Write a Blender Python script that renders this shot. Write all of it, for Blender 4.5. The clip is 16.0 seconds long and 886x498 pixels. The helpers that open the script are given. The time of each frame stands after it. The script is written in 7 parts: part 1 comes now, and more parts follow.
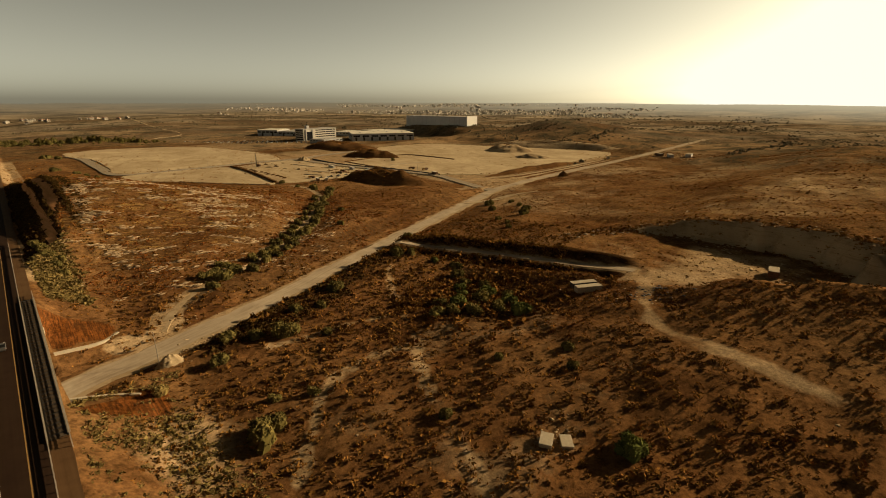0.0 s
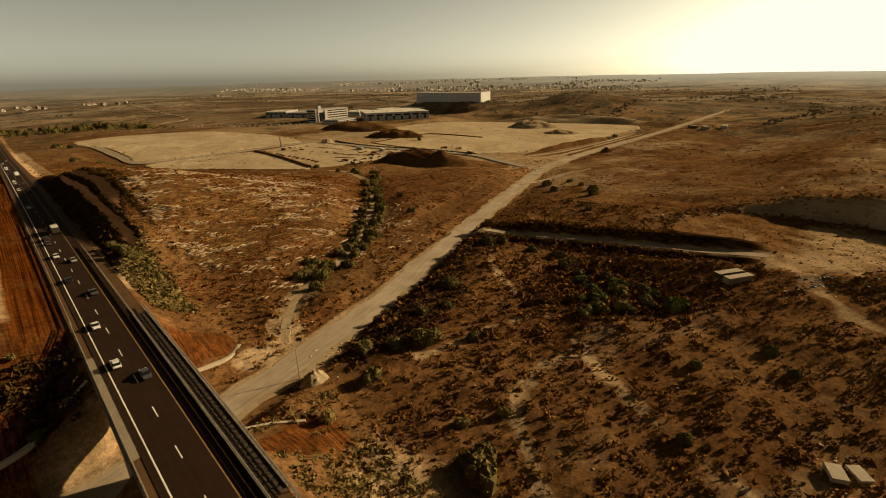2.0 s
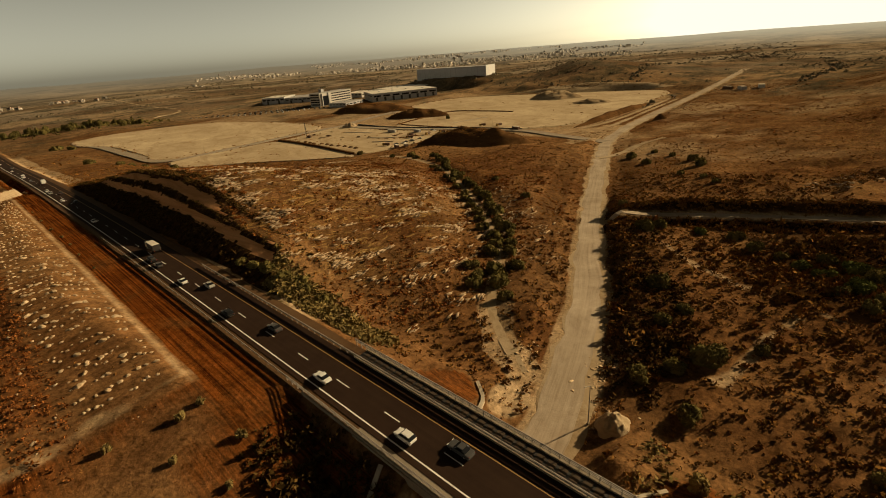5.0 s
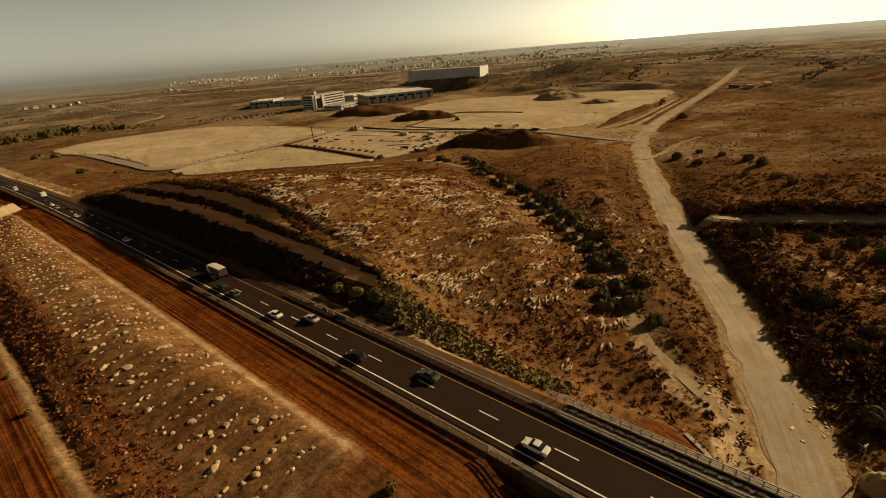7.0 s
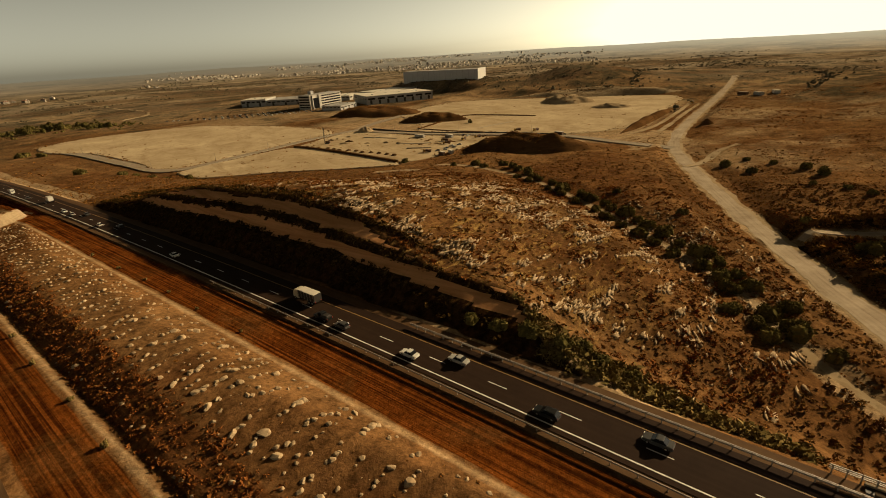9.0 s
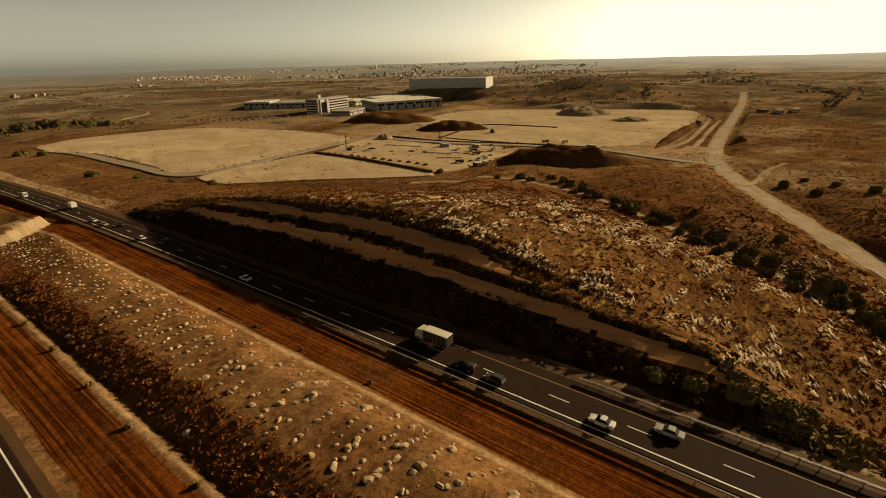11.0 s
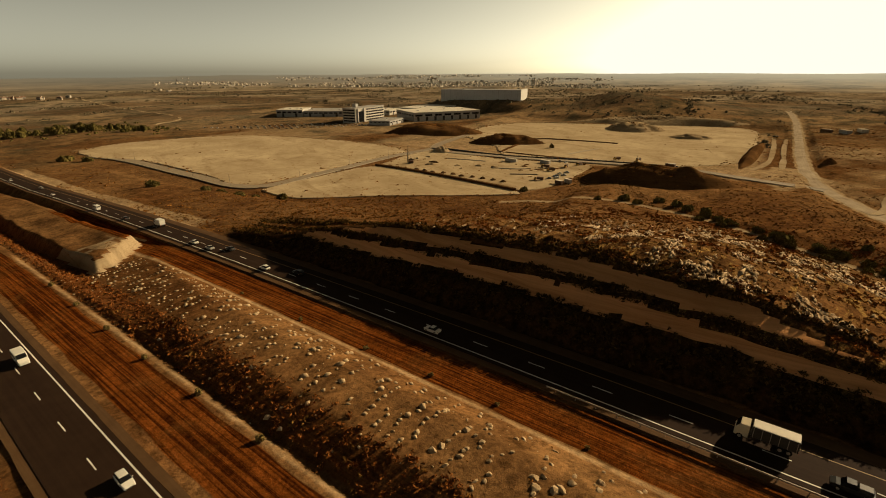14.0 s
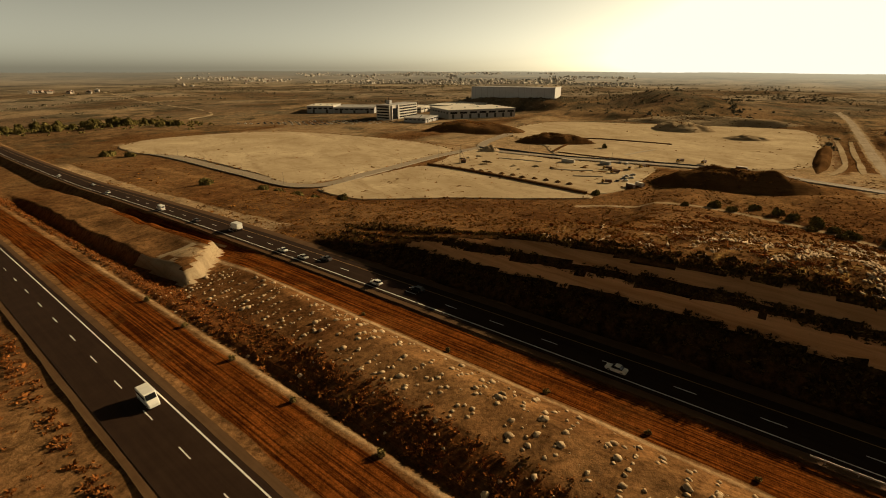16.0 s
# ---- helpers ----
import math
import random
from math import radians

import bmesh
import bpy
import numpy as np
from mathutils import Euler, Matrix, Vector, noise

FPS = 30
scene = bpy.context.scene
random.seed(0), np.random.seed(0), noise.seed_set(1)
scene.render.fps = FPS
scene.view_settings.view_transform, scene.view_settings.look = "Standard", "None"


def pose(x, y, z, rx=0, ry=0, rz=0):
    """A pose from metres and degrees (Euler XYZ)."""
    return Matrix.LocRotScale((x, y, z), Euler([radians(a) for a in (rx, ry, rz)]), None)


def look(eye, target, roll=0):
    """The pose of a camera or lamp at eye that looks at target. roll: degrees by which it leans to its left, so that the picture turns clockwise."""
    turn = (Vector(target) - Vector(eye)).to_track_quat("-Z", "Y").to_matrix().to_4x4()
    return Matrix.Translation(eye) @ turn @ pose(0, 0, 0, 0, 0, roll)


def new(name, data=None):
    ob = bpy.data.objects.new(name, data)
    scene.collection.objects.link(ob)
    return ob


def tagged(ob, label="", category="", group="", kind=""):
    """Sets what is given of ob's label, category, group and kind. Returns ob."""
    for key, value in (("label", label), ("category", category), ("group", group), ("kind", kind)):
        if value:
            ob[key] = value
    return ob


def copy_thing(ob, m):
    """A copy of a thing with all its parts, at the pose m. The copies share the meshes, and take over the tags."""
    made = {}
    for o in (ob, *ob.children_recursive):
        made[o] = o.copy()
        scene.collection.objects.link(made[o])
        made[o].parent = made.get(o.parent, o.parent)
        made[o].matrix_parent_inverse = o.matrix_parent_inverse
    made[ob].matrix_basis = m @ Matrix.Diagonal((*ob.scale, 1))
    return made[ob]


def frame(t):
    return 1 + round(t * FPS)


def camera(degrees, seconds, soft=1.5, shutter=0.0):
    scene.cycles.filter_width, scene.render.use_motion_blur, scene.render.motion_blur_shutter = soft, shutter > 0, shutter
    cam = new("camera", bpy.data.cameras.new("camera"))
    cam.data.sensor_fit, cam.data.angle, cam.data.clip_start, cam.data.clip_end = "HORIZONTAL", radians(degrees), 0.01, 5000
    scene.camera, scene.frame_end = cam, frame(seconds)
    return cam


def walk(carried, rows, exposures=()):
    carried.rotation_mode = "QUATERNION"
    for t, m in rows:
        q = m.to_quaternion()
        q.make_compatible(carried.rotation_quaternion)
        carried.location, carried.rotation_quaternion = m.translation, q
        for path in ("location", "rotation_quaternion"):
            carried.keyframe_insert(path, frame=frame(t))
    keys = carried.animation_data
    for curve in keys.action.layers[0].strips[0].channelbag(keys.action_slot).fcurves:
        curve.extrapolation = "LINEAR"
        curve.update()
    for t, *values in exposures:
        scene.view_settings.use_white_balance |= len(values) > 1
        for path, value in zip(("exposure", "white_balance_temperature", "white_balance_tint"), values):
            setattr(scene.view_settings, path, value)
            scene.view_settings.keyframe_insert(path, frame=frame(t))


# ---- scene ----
cam = camera(86.5, 16.0, soft=1.0)
# seconds, place in metres, Euler turn in degrees
PATH = [
    (0, 0.15, 0.15, 56.72, 72.425, -0.136, -45.985),
    (0.5, -4.57, 10.53, 56.77, 71.770, 0.074, -46.225),
    (1, -9.50, 21.87, 56.61, 71.136, 0.284, -46.576),
    (1.5, -13.97, 32.45, 56.63, 70.525, 0.638, -46.795),
    (2, -18.75, 43.65, 56.93, 69.791, 1.261, -46.808),
    (2.5, -23.25, 54.69, 56.88, 69.120, 1.803, -46.785),
    (3, -28.10, 66.06, 57.21, 68.389, 2.504, -46.955),
    (3.5, -32.13, 77.20, 57.07, 67.806, 3.062, -47.472),
    (4, -36.28, 89.13, 56.81, 67.432, 3.596, -48.310),
    (6.5, -50.18, 145.54, 55.74, 67.142, 4.347, -52.139),
    (7, -52.87, 156.78, 55.98, 67.170, 4.384, -52.877),
    (7.5, -55.06, 167.57, 56.00, 67.220, 4.253, -53.464),
    (8, -57.15, 178.96, 55.94, 67.241, 4.039, -54.012),
    (8.5, -59.10, 189.03, 56.15, 67.232, 3.679, -54.551),
    (9, -61.01, 199.97, 56.31, 67.261, 3.246, -55.231),
    (11.5, -67.99, 251.45, 56.97, 68.321, 1.091, -56.383),
    (12, -69.61, 261.95, 57.19, 68.710, 0.794, -56.348),
    (12.5, -71.03, 271.91, 57.04, 69.102, 0.613, -56.183),
    (13, -72.60, 282.52, 56.99, 69.352, 0.495, -55.927),
    (13.5, -74.03, 292.07, 57.03, 69.395, 0.415, -55.678),
    (14, -75.37, 302.55, 56.73, 69.279, 0.320, -55.406),
    (14.5, -76.67, 312.30, 56.40, 69.045, 0.124, -55.023),
    (15, -78.19, 322.50, 56.05, 68.759, -0.029, -54.499),
    (15.5, -79.47, 332.12, 55.73, 68.659, -0.041, -54.070),
    (16, -80.86, 342.67, 55.11, 69.012, -0.088, -53.767),
]
walk(cam, [(t, pose(x, y, z, rx, ry, rz)) for t, x, y, z, rx, ry, rz in PATH], exposures=[(0.0, 0.45, 6500, 10), (16.0, 0.45, 6500, 10)])

# ---- sun and sky ----
SUN_ELEVATION, SUN_AZIMUTH = radians(20.8), radians(114)  # azimuth clockwise from +y
world = bpy.data.worlds.new("sky")
scene.world = world
world.use_nodes = True
wt = world.node_tree
sky = wt.nodes.new("ShaderNodeTexSky")
sky.sky_type = "NISHITA"
sky.sun_disc = False
sky.sun_elevation, sky.sun_rotation = SUN_ELEVATION, SUN_AZIMUTH
sky.altitude, sky.air_density, sky.dust_density, sky.ozone_density = 100, 0.22, 1.4, 0.5
tint = wt.nodes.new("ShaderNodeMix")
tint.data_type, tint.blend_type = "RGBA", "MULTIPLY"
tint.inputs[0].default_value = 1.0
tint.inputs[7].default_value = (1.0, 0.90, 0.61, 1)
grey = wt.nodes.new("ShaderNodeHueSaturation")
grey.inputs["Saturation"].default_value = 0.35
wt.links.new(sky.outputs[0], grey.inputs["Color"])
# the haze lies low: the sky dims evenly towards the zenith
up = wt.nodes.new("ShaderNodeSeparateXYZ")
wt.links.new(wt.nodes.new("ShaderNodeTexCoord").outputs["Generated"], up.inputs[0])
thin = wt.nodes.new("ShaderNodeMapRange")
thin.inputs["From Min"].default_value, thin.inputs["From Max"].default_value = 0.17, 0.55
thin.inputs["To Min"].default_value, thin.inputs["To Max"].default_value = 1.0, 0.23
wt.links.new(up.outputs[2], thin.inputs["Value"])
haze = wt.nodes.new("ShaderNodeVectorMath")
haze.operation = "SCALE"
wt.links.new(grey.outputs[0], haze.inputs[0])
wt.links.new(thin.outputs[0], haze.inputs["Scale"])
wt.links.new(haze.outputs[0], tint.inputs[6])
# thick haze: the glow round the sun levels off
level = wt.nodes.new("ShaderNodeVectorMath")
level.operation = "MINIMUM"
level.inputs[1].default_value = (6.9, 6.3, 4.9)
clear = wt.nodes.new("ShaderNodeGamma")
clear.inputs["Gamma"].default_value = 1.14
wt.links.new(tint.outputs[2], clear.inputs["Color"])
even = wt.nodes.new("ShaderNodeVectorMath")
even.operation = "SCALE"
even.inputs["Scale"].default_value = 0.81
wt.links.new(clear.outputs[0], even.inputs[0])
wt.links.new(even.outputs[0], level.inputs[0])
wt.links.new(level.outputs[0], wt.nodes["Background"].inputs[0])
wt.nodes["Background"].inputs[1].default_value = 0.13

sun_data = bpy.data.lights.new("sun", "SUN")
sun_data.energy, sun_data.angle, sun_data.color = 5.0, radians(0.6), (1.0, 0.78, 0.47)
sun = new("sun", sun_data)
sun.matrix_world = look((0, 0, 300), (-math.sin(SUN_AZIMUTH) * math.cos(SUN_ELEVATION), -math.cos(SUN_AZIMUTH) * math.cos(SUN_ELEVATION), 300 - math.sin(SUN_ELEVATION)))


# ---- materials ----
class Mat:
    """A node material, built up step by step."""

    def __init__(self, name, rough=0.9, metal=0.0):
        self.m = bpy.data.materials.new(name)
        self.m.use_nodes = True
        self.t = self.m.node_tree
        self.bsdf = self.t.nodes["Principled BSDF"]
        self.bsdf.inputs["Roughness"].default_value = rough
        self.bsdf.inputs["Metallic"].default_value = metal
        self.bsdf.inputs["Specular IOR Level"].default_value = 0.0 if rough > 0.88 else 0.25

    def node(self, kind):
        return self.t.nodes.new("ShaderNode" + kind)

    def link(self, a, b):
        self.t.links.new(a, b)

    def place(self):
        return self.node("NewGeometry").outputs["Position"]

    def scaled(self, vec, s):
        n = self.node("VectorMath")
        n.operation = "MULTIPLY"
        self.link(vec, n.inputs[0])
        n.inputs[1].default_value = s
        return n.outputs[0]

    def turned(self, vec, angle):
        n = self.node("VectorRotate")
        n.rotation_type = "Z_AXIS"
        self.link(vec, n.inputs["Vector"])
        n.inputs["Angle"].default_value = angle
        return n.outputs[0]

    def noise(self, vec, scale, detail=4, rough=0.6, warp=0.0):
        n = self.node("TexNoise")
        self.link(vec, n.inputs["Vector"])
        n.inputs["Scale"].default_value, n.inputs["Detail"].default_value = scale, detail
        n.inputs["Roughness"].default_value, n.inputs["Distortion"].default_value = rough, warp
        return n.outputs[0]

    def voronoi(self, vec, scale):
        n = self.node("TexVoronoi")
        self.link(vec, n.inputs["Vector"])
        n.inputs["Scale"].default_value = scale
        return n.outputs["Distance"]

    def ramp(self, fac, *stops):
        n = self.node("ValToRGB")
        el = n.color_ramp.elements
        while len(el) < len(stops):
            el.new(0.5)
        for e, (p, c) in zip(el, stops):
            e.position = p
            e.color = (c, c, c, 1) if isinstance(c, (int, float)) else (*c, 1)
        self.link(fac, n.inputs[0])
        return n.outputs[0]

    def mix(self, fac, a, b, blend="MIX"):
        n = self.node("Mix")
        n.data_type, n.blend_type = "RGBA", blend
        for sock, v in ((n.inputs[0], fac), (n.inputs[6], a), (n.inputs[7], b)):
            if isinstance(v, (int, float)):
                sock.default_value = v
            elif isinstance(v, tuple):
                sock.default_value = (*v, 1)
            else:
                self.link(v, sock)
        return n.outputs[2]

    def math(self, op, a, b=0.0):
        n = self.node("Math")
        n.operation = op
        for sock, v in ((n.inputs[0], a), (n.inputs[1], b)):
            if isinstance(v, (int, float)):
                sock.default_value = v
            else:
                self.link(v, sock)
        return n.outputs[0]

    def attr(self, name):
        n = self.node("Attribute")
        n.attribute_name = name
        return n.outputs["Fac"]

    def done(self, colour, bump=None, strength=0.5, distance=0.1, rough=None):
        if isinstance(colour, tuple):
            self.bsdf.inputs["Base Color"].default_value = (*colour, 1)
        else:
            self.link(colour, self.bsdf.inputs["Base Color"])
        if bump is not None:
            n = self.node("Bump")
            n.inputs["Strength"].default_value, n.inputs["Distance"].default_value = strength, distance
            self.link(bump, n.inputs["Height"])
            self.link(n.outputs[0], self.bsdf.inputs["Normal"])
        if rough is not None:
            self.link(rough, self.bsdf.inputs["Roughness"])
        return self.m


def plain(name, colour, rough=0.6, metal=0.0, wear=0.25, scale=1.5):
    """A simple surface with faint dirt at two scales."""
    m = Mat(name, rough, metal)
    p = m.node("TexCoord").outputs["Object"]
    n = m.noise(p, scale, 6, 0.65)
    d = m.noise(p, scale * 9, 3, 0.6)
    dirty = tuple(c * (1 - wear) for c in colour)
    light = tuple(min(1, c * (1 + 0.3 * wear)) for c in colour)
    return m.done(m.mix(m.ramp(m.mix(0.35, n, d), (0.35, 0.0), (0.65, 1.0)), dirty, light), d, 0.15, 0.02)


def ground_material():
    m = Mat("dry_ground", 0.95)
    p = m.place()
    big = m.noise(p, 0.012, 5, 0.6, 0.4)
    mid = m.noise(p, 0.07, 6, 0.65, 0.6)
    small = m.noise(p, 0.45, 5, 0.7)
    fine = m.noise(p, 2.2, 4, 0.7)
    grass = m.mix(m.ramp(mid, (0.35, 0.0), (0.65, 1.0)), (0.084, 0.035, 0.012), (0.182, 0.085, 0.029))
    grass = m.mix(m.ramp(big, (0.40, 0.0), (0.66, 0.75)), grass, (0.235, 0.128, 0.050))
    grass = m.mix(m.ramp(small, (0.48, 0.0), (0.66, 0.65)), grass, (0.032, 0.0140, 0.0045))
    sand = m.mix(m.ramp(mid, (0.3, 0.0), (0.7, 1.0)), (0.270, 0.170, 0.080), (0.385, 0.265, 0.145))
    sand = m.mix(m.ramp(small, (0.5, 0.0), (0.75, 0.5)), sand, (0.165, 0.092, 0.036))
    col = m.mix(m.ramp(m.mix(0.4, m.attr("bare"), m.mix(0.5, mid, small)), (0.36, 0.0), (0.56, 1.0)), grass, sand)
    # ploughed earth, furrows along the road
    q = m.turned(p, 0.0497)
    furrow = m.noise(m.scaled(q, (2.1, 0.012, 1.0)), 1.0, 4, 0.6)
    plough = m.mix(m.ramp(furrow, (0.42, 0.0), (0.60, 1.0)), (0.044, 0.0112, 0.0022), (0.168, 0.048, 0.0085))
    plough = m.mix(m.ramp(mid, (0.50, 0.0), (0.74, 0.5)), plough, (0.150, 0.066, 0.018))
    col = m.mix(m.ramp(m.mix(0.25, m.attr("plough"), mid), (0.42, 0.0), (0.58, 1.0)), col, plough)
    # darker scrubby soil; on the cutting it also paints in shade
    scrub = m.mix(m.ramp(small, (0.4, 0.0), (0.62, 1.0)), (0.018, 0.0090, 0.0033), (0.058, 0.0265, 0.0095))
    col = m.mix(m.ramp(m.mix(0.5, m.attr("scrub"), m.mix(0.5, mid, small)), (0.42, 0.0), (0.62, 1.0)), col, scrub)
    # limestone showing through
    rock = m.mix(m.ramp(fine, (0.35, 0.0), (0.65, 1.0)), (0.160, 0.085, 0.022), (0.36, 0.225, 0.072))
    strata = m.noise(m.scaled(p, (0.07, 0.36, 0.5)), 1.0, 7, 0.78, 0.9)
    col = m.mix(m.math("MULTIPLY", m.ramp(strata, (0.53, 0.0), (0.60, 0.9)), m.attr("rock")), col, rock)
    # far farmland and groves, greyed and paled with distance
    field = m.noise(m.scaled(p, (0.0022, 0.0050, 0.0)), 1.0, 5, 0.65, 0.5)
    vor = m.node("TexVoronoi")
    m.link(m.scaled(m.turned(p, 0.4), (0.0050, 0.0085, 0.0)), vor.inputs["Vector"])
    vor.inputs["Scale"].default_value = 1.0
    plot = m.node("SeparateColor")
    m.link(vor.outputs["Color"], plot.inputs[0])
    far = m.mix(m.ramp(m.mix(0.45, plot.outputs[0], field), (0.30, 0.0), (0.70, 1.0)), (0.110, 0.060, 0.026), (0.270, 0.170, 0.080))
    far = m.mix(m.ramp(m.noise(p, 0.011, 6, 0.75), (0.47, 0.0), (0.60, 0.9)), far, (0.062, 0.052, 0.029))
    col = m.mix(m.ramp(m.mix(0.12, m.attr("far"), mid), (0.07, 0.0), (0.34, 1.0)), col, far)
    # aerial haze painted into the ground as a paler colour
    far_haze = m.ramp(m.attr("far"), (0.14, 0.0), (0.62, 0.62))
    col = m.mix(far_haze, col, m.mix(m.ramp(field, (0.43, 0.0), (0.57, 1.0)), (0.115, 0.078, 0.047), (0.31, 0.245, 0.165)))
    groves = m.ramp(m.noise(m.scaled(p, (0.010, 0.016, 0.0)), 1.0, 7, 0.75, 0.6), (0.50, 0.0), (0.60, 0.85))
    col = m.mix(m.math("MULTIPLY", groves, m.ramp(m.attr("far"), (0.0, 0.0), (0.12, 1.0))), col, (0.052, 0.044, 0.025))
    # clods and thin growth at two scales
    for scale, gain in ((0.16, 2.0), (1.1, 2.2)):
        f = m.math("MAXIMUM", m.math("ADD", m.math("MULTIPLY", m.math("SUBTRACT", m.noise(p, scale, 6, 0.72, 0.3), 0.5), gain), 1.0), 0.35)
        col = m.mix(1.0, col, f, "MULTIPLY")
    bump = m.mix(0.4, small, fine)
    return m.done(col, bump, 0.9, 0.35)


def distance_material():
    """The far plain, its fields and woods, with haze painted on as colour and emission."""
    m = Mat("hazy_distance", 1.0)
    p = m.place()
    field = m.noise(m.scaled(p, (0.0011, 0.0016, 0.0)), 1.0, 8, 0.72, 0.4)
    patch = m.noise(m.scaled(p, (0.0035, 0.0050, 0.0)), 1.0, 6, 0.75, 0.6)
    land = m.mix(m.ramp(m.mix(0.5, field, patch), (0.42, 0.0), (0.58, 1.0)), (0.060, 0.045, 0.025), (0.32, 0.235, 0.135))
    # haze glow as emission, stronger towards the sun and with depth
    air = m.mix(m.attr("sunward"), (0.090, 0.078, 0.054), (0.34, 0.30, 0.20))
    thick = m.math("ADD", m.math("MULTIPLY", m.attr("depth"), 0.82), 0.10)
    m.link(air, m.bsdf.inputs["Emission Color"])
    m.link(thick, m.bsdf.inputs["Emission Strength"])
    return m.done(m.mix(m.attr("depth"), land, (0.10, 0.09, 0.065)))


def asphalt_material(name, base, stripe):
    m = Mat(name, 0.9)
    m.bsdf.inputs["Specular IOR Level"].default_value = 0.06
    p = m.place()
    n, f = m.noise(p, 0.25, 5, 0.65), m.noise(p, 14.0, 2, 0.6)
    along = m.noise(m.scaled(m.turned(p, 0.0497), (1.3, 0.015, 1.0)), 1.0, 3, 0.6)
    c = m.mix(m.ramp(m.mix(0.5, n, along), (0.35, 0.0), (0.65, 1.0)), base, stripe)
    c = m.mix(m.ramp(f, (0.4, 0.0), (0.7, 0.35)), c, tuple(v * 1.9 for v in base))
    return m.done(c, f, 0.3, 0.01)


def sand_material(name, dark, light, spots):
    m = Mat(name, 0.95)
    p = m.place()
    a, b, c = m.noise(p, 0.02, 6, 0.65, 0.6), m.noise(p, 0.16, 5, 0.7, 0.3), m.noise(p, 1.4, 4, 0.7)
    col = m.mix(m.ramp(a, (0.35, 0.0), (0.65, 1.0)), dark, light)
    col = m.mix(m.ramp(b, (0.52, 0.0), (0.72, 0.7)), col, spots)
    ruts = m.noise(m.scaled(m.turned(p, 0.6), (0.35, 0.02, 1.0)), 1.0, 4, 0.6, 1.2)
    col = m.mix(m.ramp(ruts, (0.56, 0.0), (0.70, 0.5)), col, dark)
    patch = m.noise(m.scaled(m.turned(p, 0.35), (0.05, 0.012, 1.0)), 1.0, 7, 0.75, 0.8)
    col = m.mix(m.ramp(patch, (0.52, 0.0), (0.66, 0.55)), col, spots)
    return m.done(col, m.mix(0.4, b, c), 0.8, 0.35)


def track_material(name, dark, light, edge):
    """Packed dirt with wheel ruts that follow the road."""
    m = Mat(name, 0.95)
    p = m.place()
    lane = m.node("CombineXYZ")
    m.link(m.attr("across"), lane.inputs[0])
    m.link(m.math("MULTIPLY", m.attr("along"), 0.02), lane.inputs[1])
    rut = m.noise(lane.outputs[0], 1.1, 4, 0.65, 0.3)
    a, b, c = m.noise(p, 0.05, 6, 0.7, 0.5), m.noise(p, 0.5, 5, 0.7), m.noise(p, 3.0, 3, 0.7)
    col = m.mix(m.ramp(m.mix(0.65, rut, a), (0.38, 0.0), (0.62, 1.0)), dark, light)
    col = m.mix(m.ramp(b, (0.50, 0.0), (0.72, 0.6)), col, edge)
    return m.done(col, m.mix(0.5, b, c), 0.6, 0.15)


def rock_material(name, dark, light):
    m = Mat(name, 0.92)
    p = m.place()
    a, b = m.noise(p, 0.5, 6, 0.7), m.noise(p, 3.5, 4, 0.7)
    island = m.node("NewGeometry").outputs["Random Per Island"]
    col = m.mix(m.ramp(m.mix(0.5, a, b), (0.36, 0.0), (0.62, 1.0)), dark, light)
    col = m.mix(m.ramp(island, (0.0, 0.0), (1.0, 0.45)), col, dark)
    return m.done(col, b, 0.6, 0.08)


def leaf_material(name, *tones, gain=1.5):
    m = Mat(name, 0.85)
    m.bsdf.inputs["Specular IOR Level"].default_value = 0.0
    g = m.node("NewGeometry")
    tones = [tuple(gain * c for c in q) for q in tones]
    n = len(tones)
    col = m.ramp(g.outputs["Random Per Island"], *[(i / max(1, n - 1), c) for i, c in enumerate(tones)])
    col = m.mix(m.ramp(m.noise(g.outputs["Position"], 0.12, 3), (0.4, 0.0), (0.65, 0.55)), col, tones[0])
    m.bsdf.inputs["Subsurface Weight"].default_value = 0.0
    return m.done(col)


def cut_material():
    """Bare rock of the road cutting, in rough bands."""
    m = Mat("cut_rock", 0.95)
    p = m.place()
    band = m.noise(m.scaled(p, (0.05, 0.03, 0.9)), 1.0, 6, 0.7, 0.7)
    s = m.noise(p, 0.8, 6, 0.75)
    col = m.mix(m.ramp(band, (0.35, 0.0), (0.65, 1.0)), (0.44, 0.195, 0.072), (0.66, 0.325, 0.135))
    col = m.mix(m.ramp(s, (0.56, 0.0), (0.78, 0.45)), col, (0.16, 0.085, 0.036))
    return m.done(col, m.mix(0.5, band, s), 0.8, 0.3)


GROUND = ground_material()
DISTANCE = distance_material()
ASPHALT = asphalt_material("asphalt", (0.020, 0.0100, 0.0052), (0.032, 0.0175, 0.0092))
OLD_ASPHALT = asphalt_material("worn_asphalt", (0.21, 0.16, 0.10), (0.29, 0.225, 0.15))
SHOULDER = asphalt_material("dusty_shoulder", (0.070, 0.036, 0.015), (0.115, 0.064, 0.028))
DIRT_ROAD = track_material("packed_dirt", (0.25, 0.185, 0.118), (0.47, 0.37, 0.255), (0.33, 0.245, 0.155))
VERGE = sand_material("dusty_verge", (0.29, 0.20, 0.105), (0.42, 0.315, 0.19), (0.18, 0.11, 0.048))
SAND = sand_material("levelled_sand", (0.36, 0.26, 0.145), (0.52, 0.395, 0.235), (0.25, 0.165, 0.082))
SOIL = sand_material("heaped_soil", (0.070, 0.033, 0.012), (0.15, 0.076, 0.028), (0.042, 0.020, 0.008))
SOIL_PALE = sand_material("heaped_marl", (0.27, 0.19, 0.105), (0.42, 0.31, 0.18), (0.17, 0.11, 0.055))
CUT = cut_material()
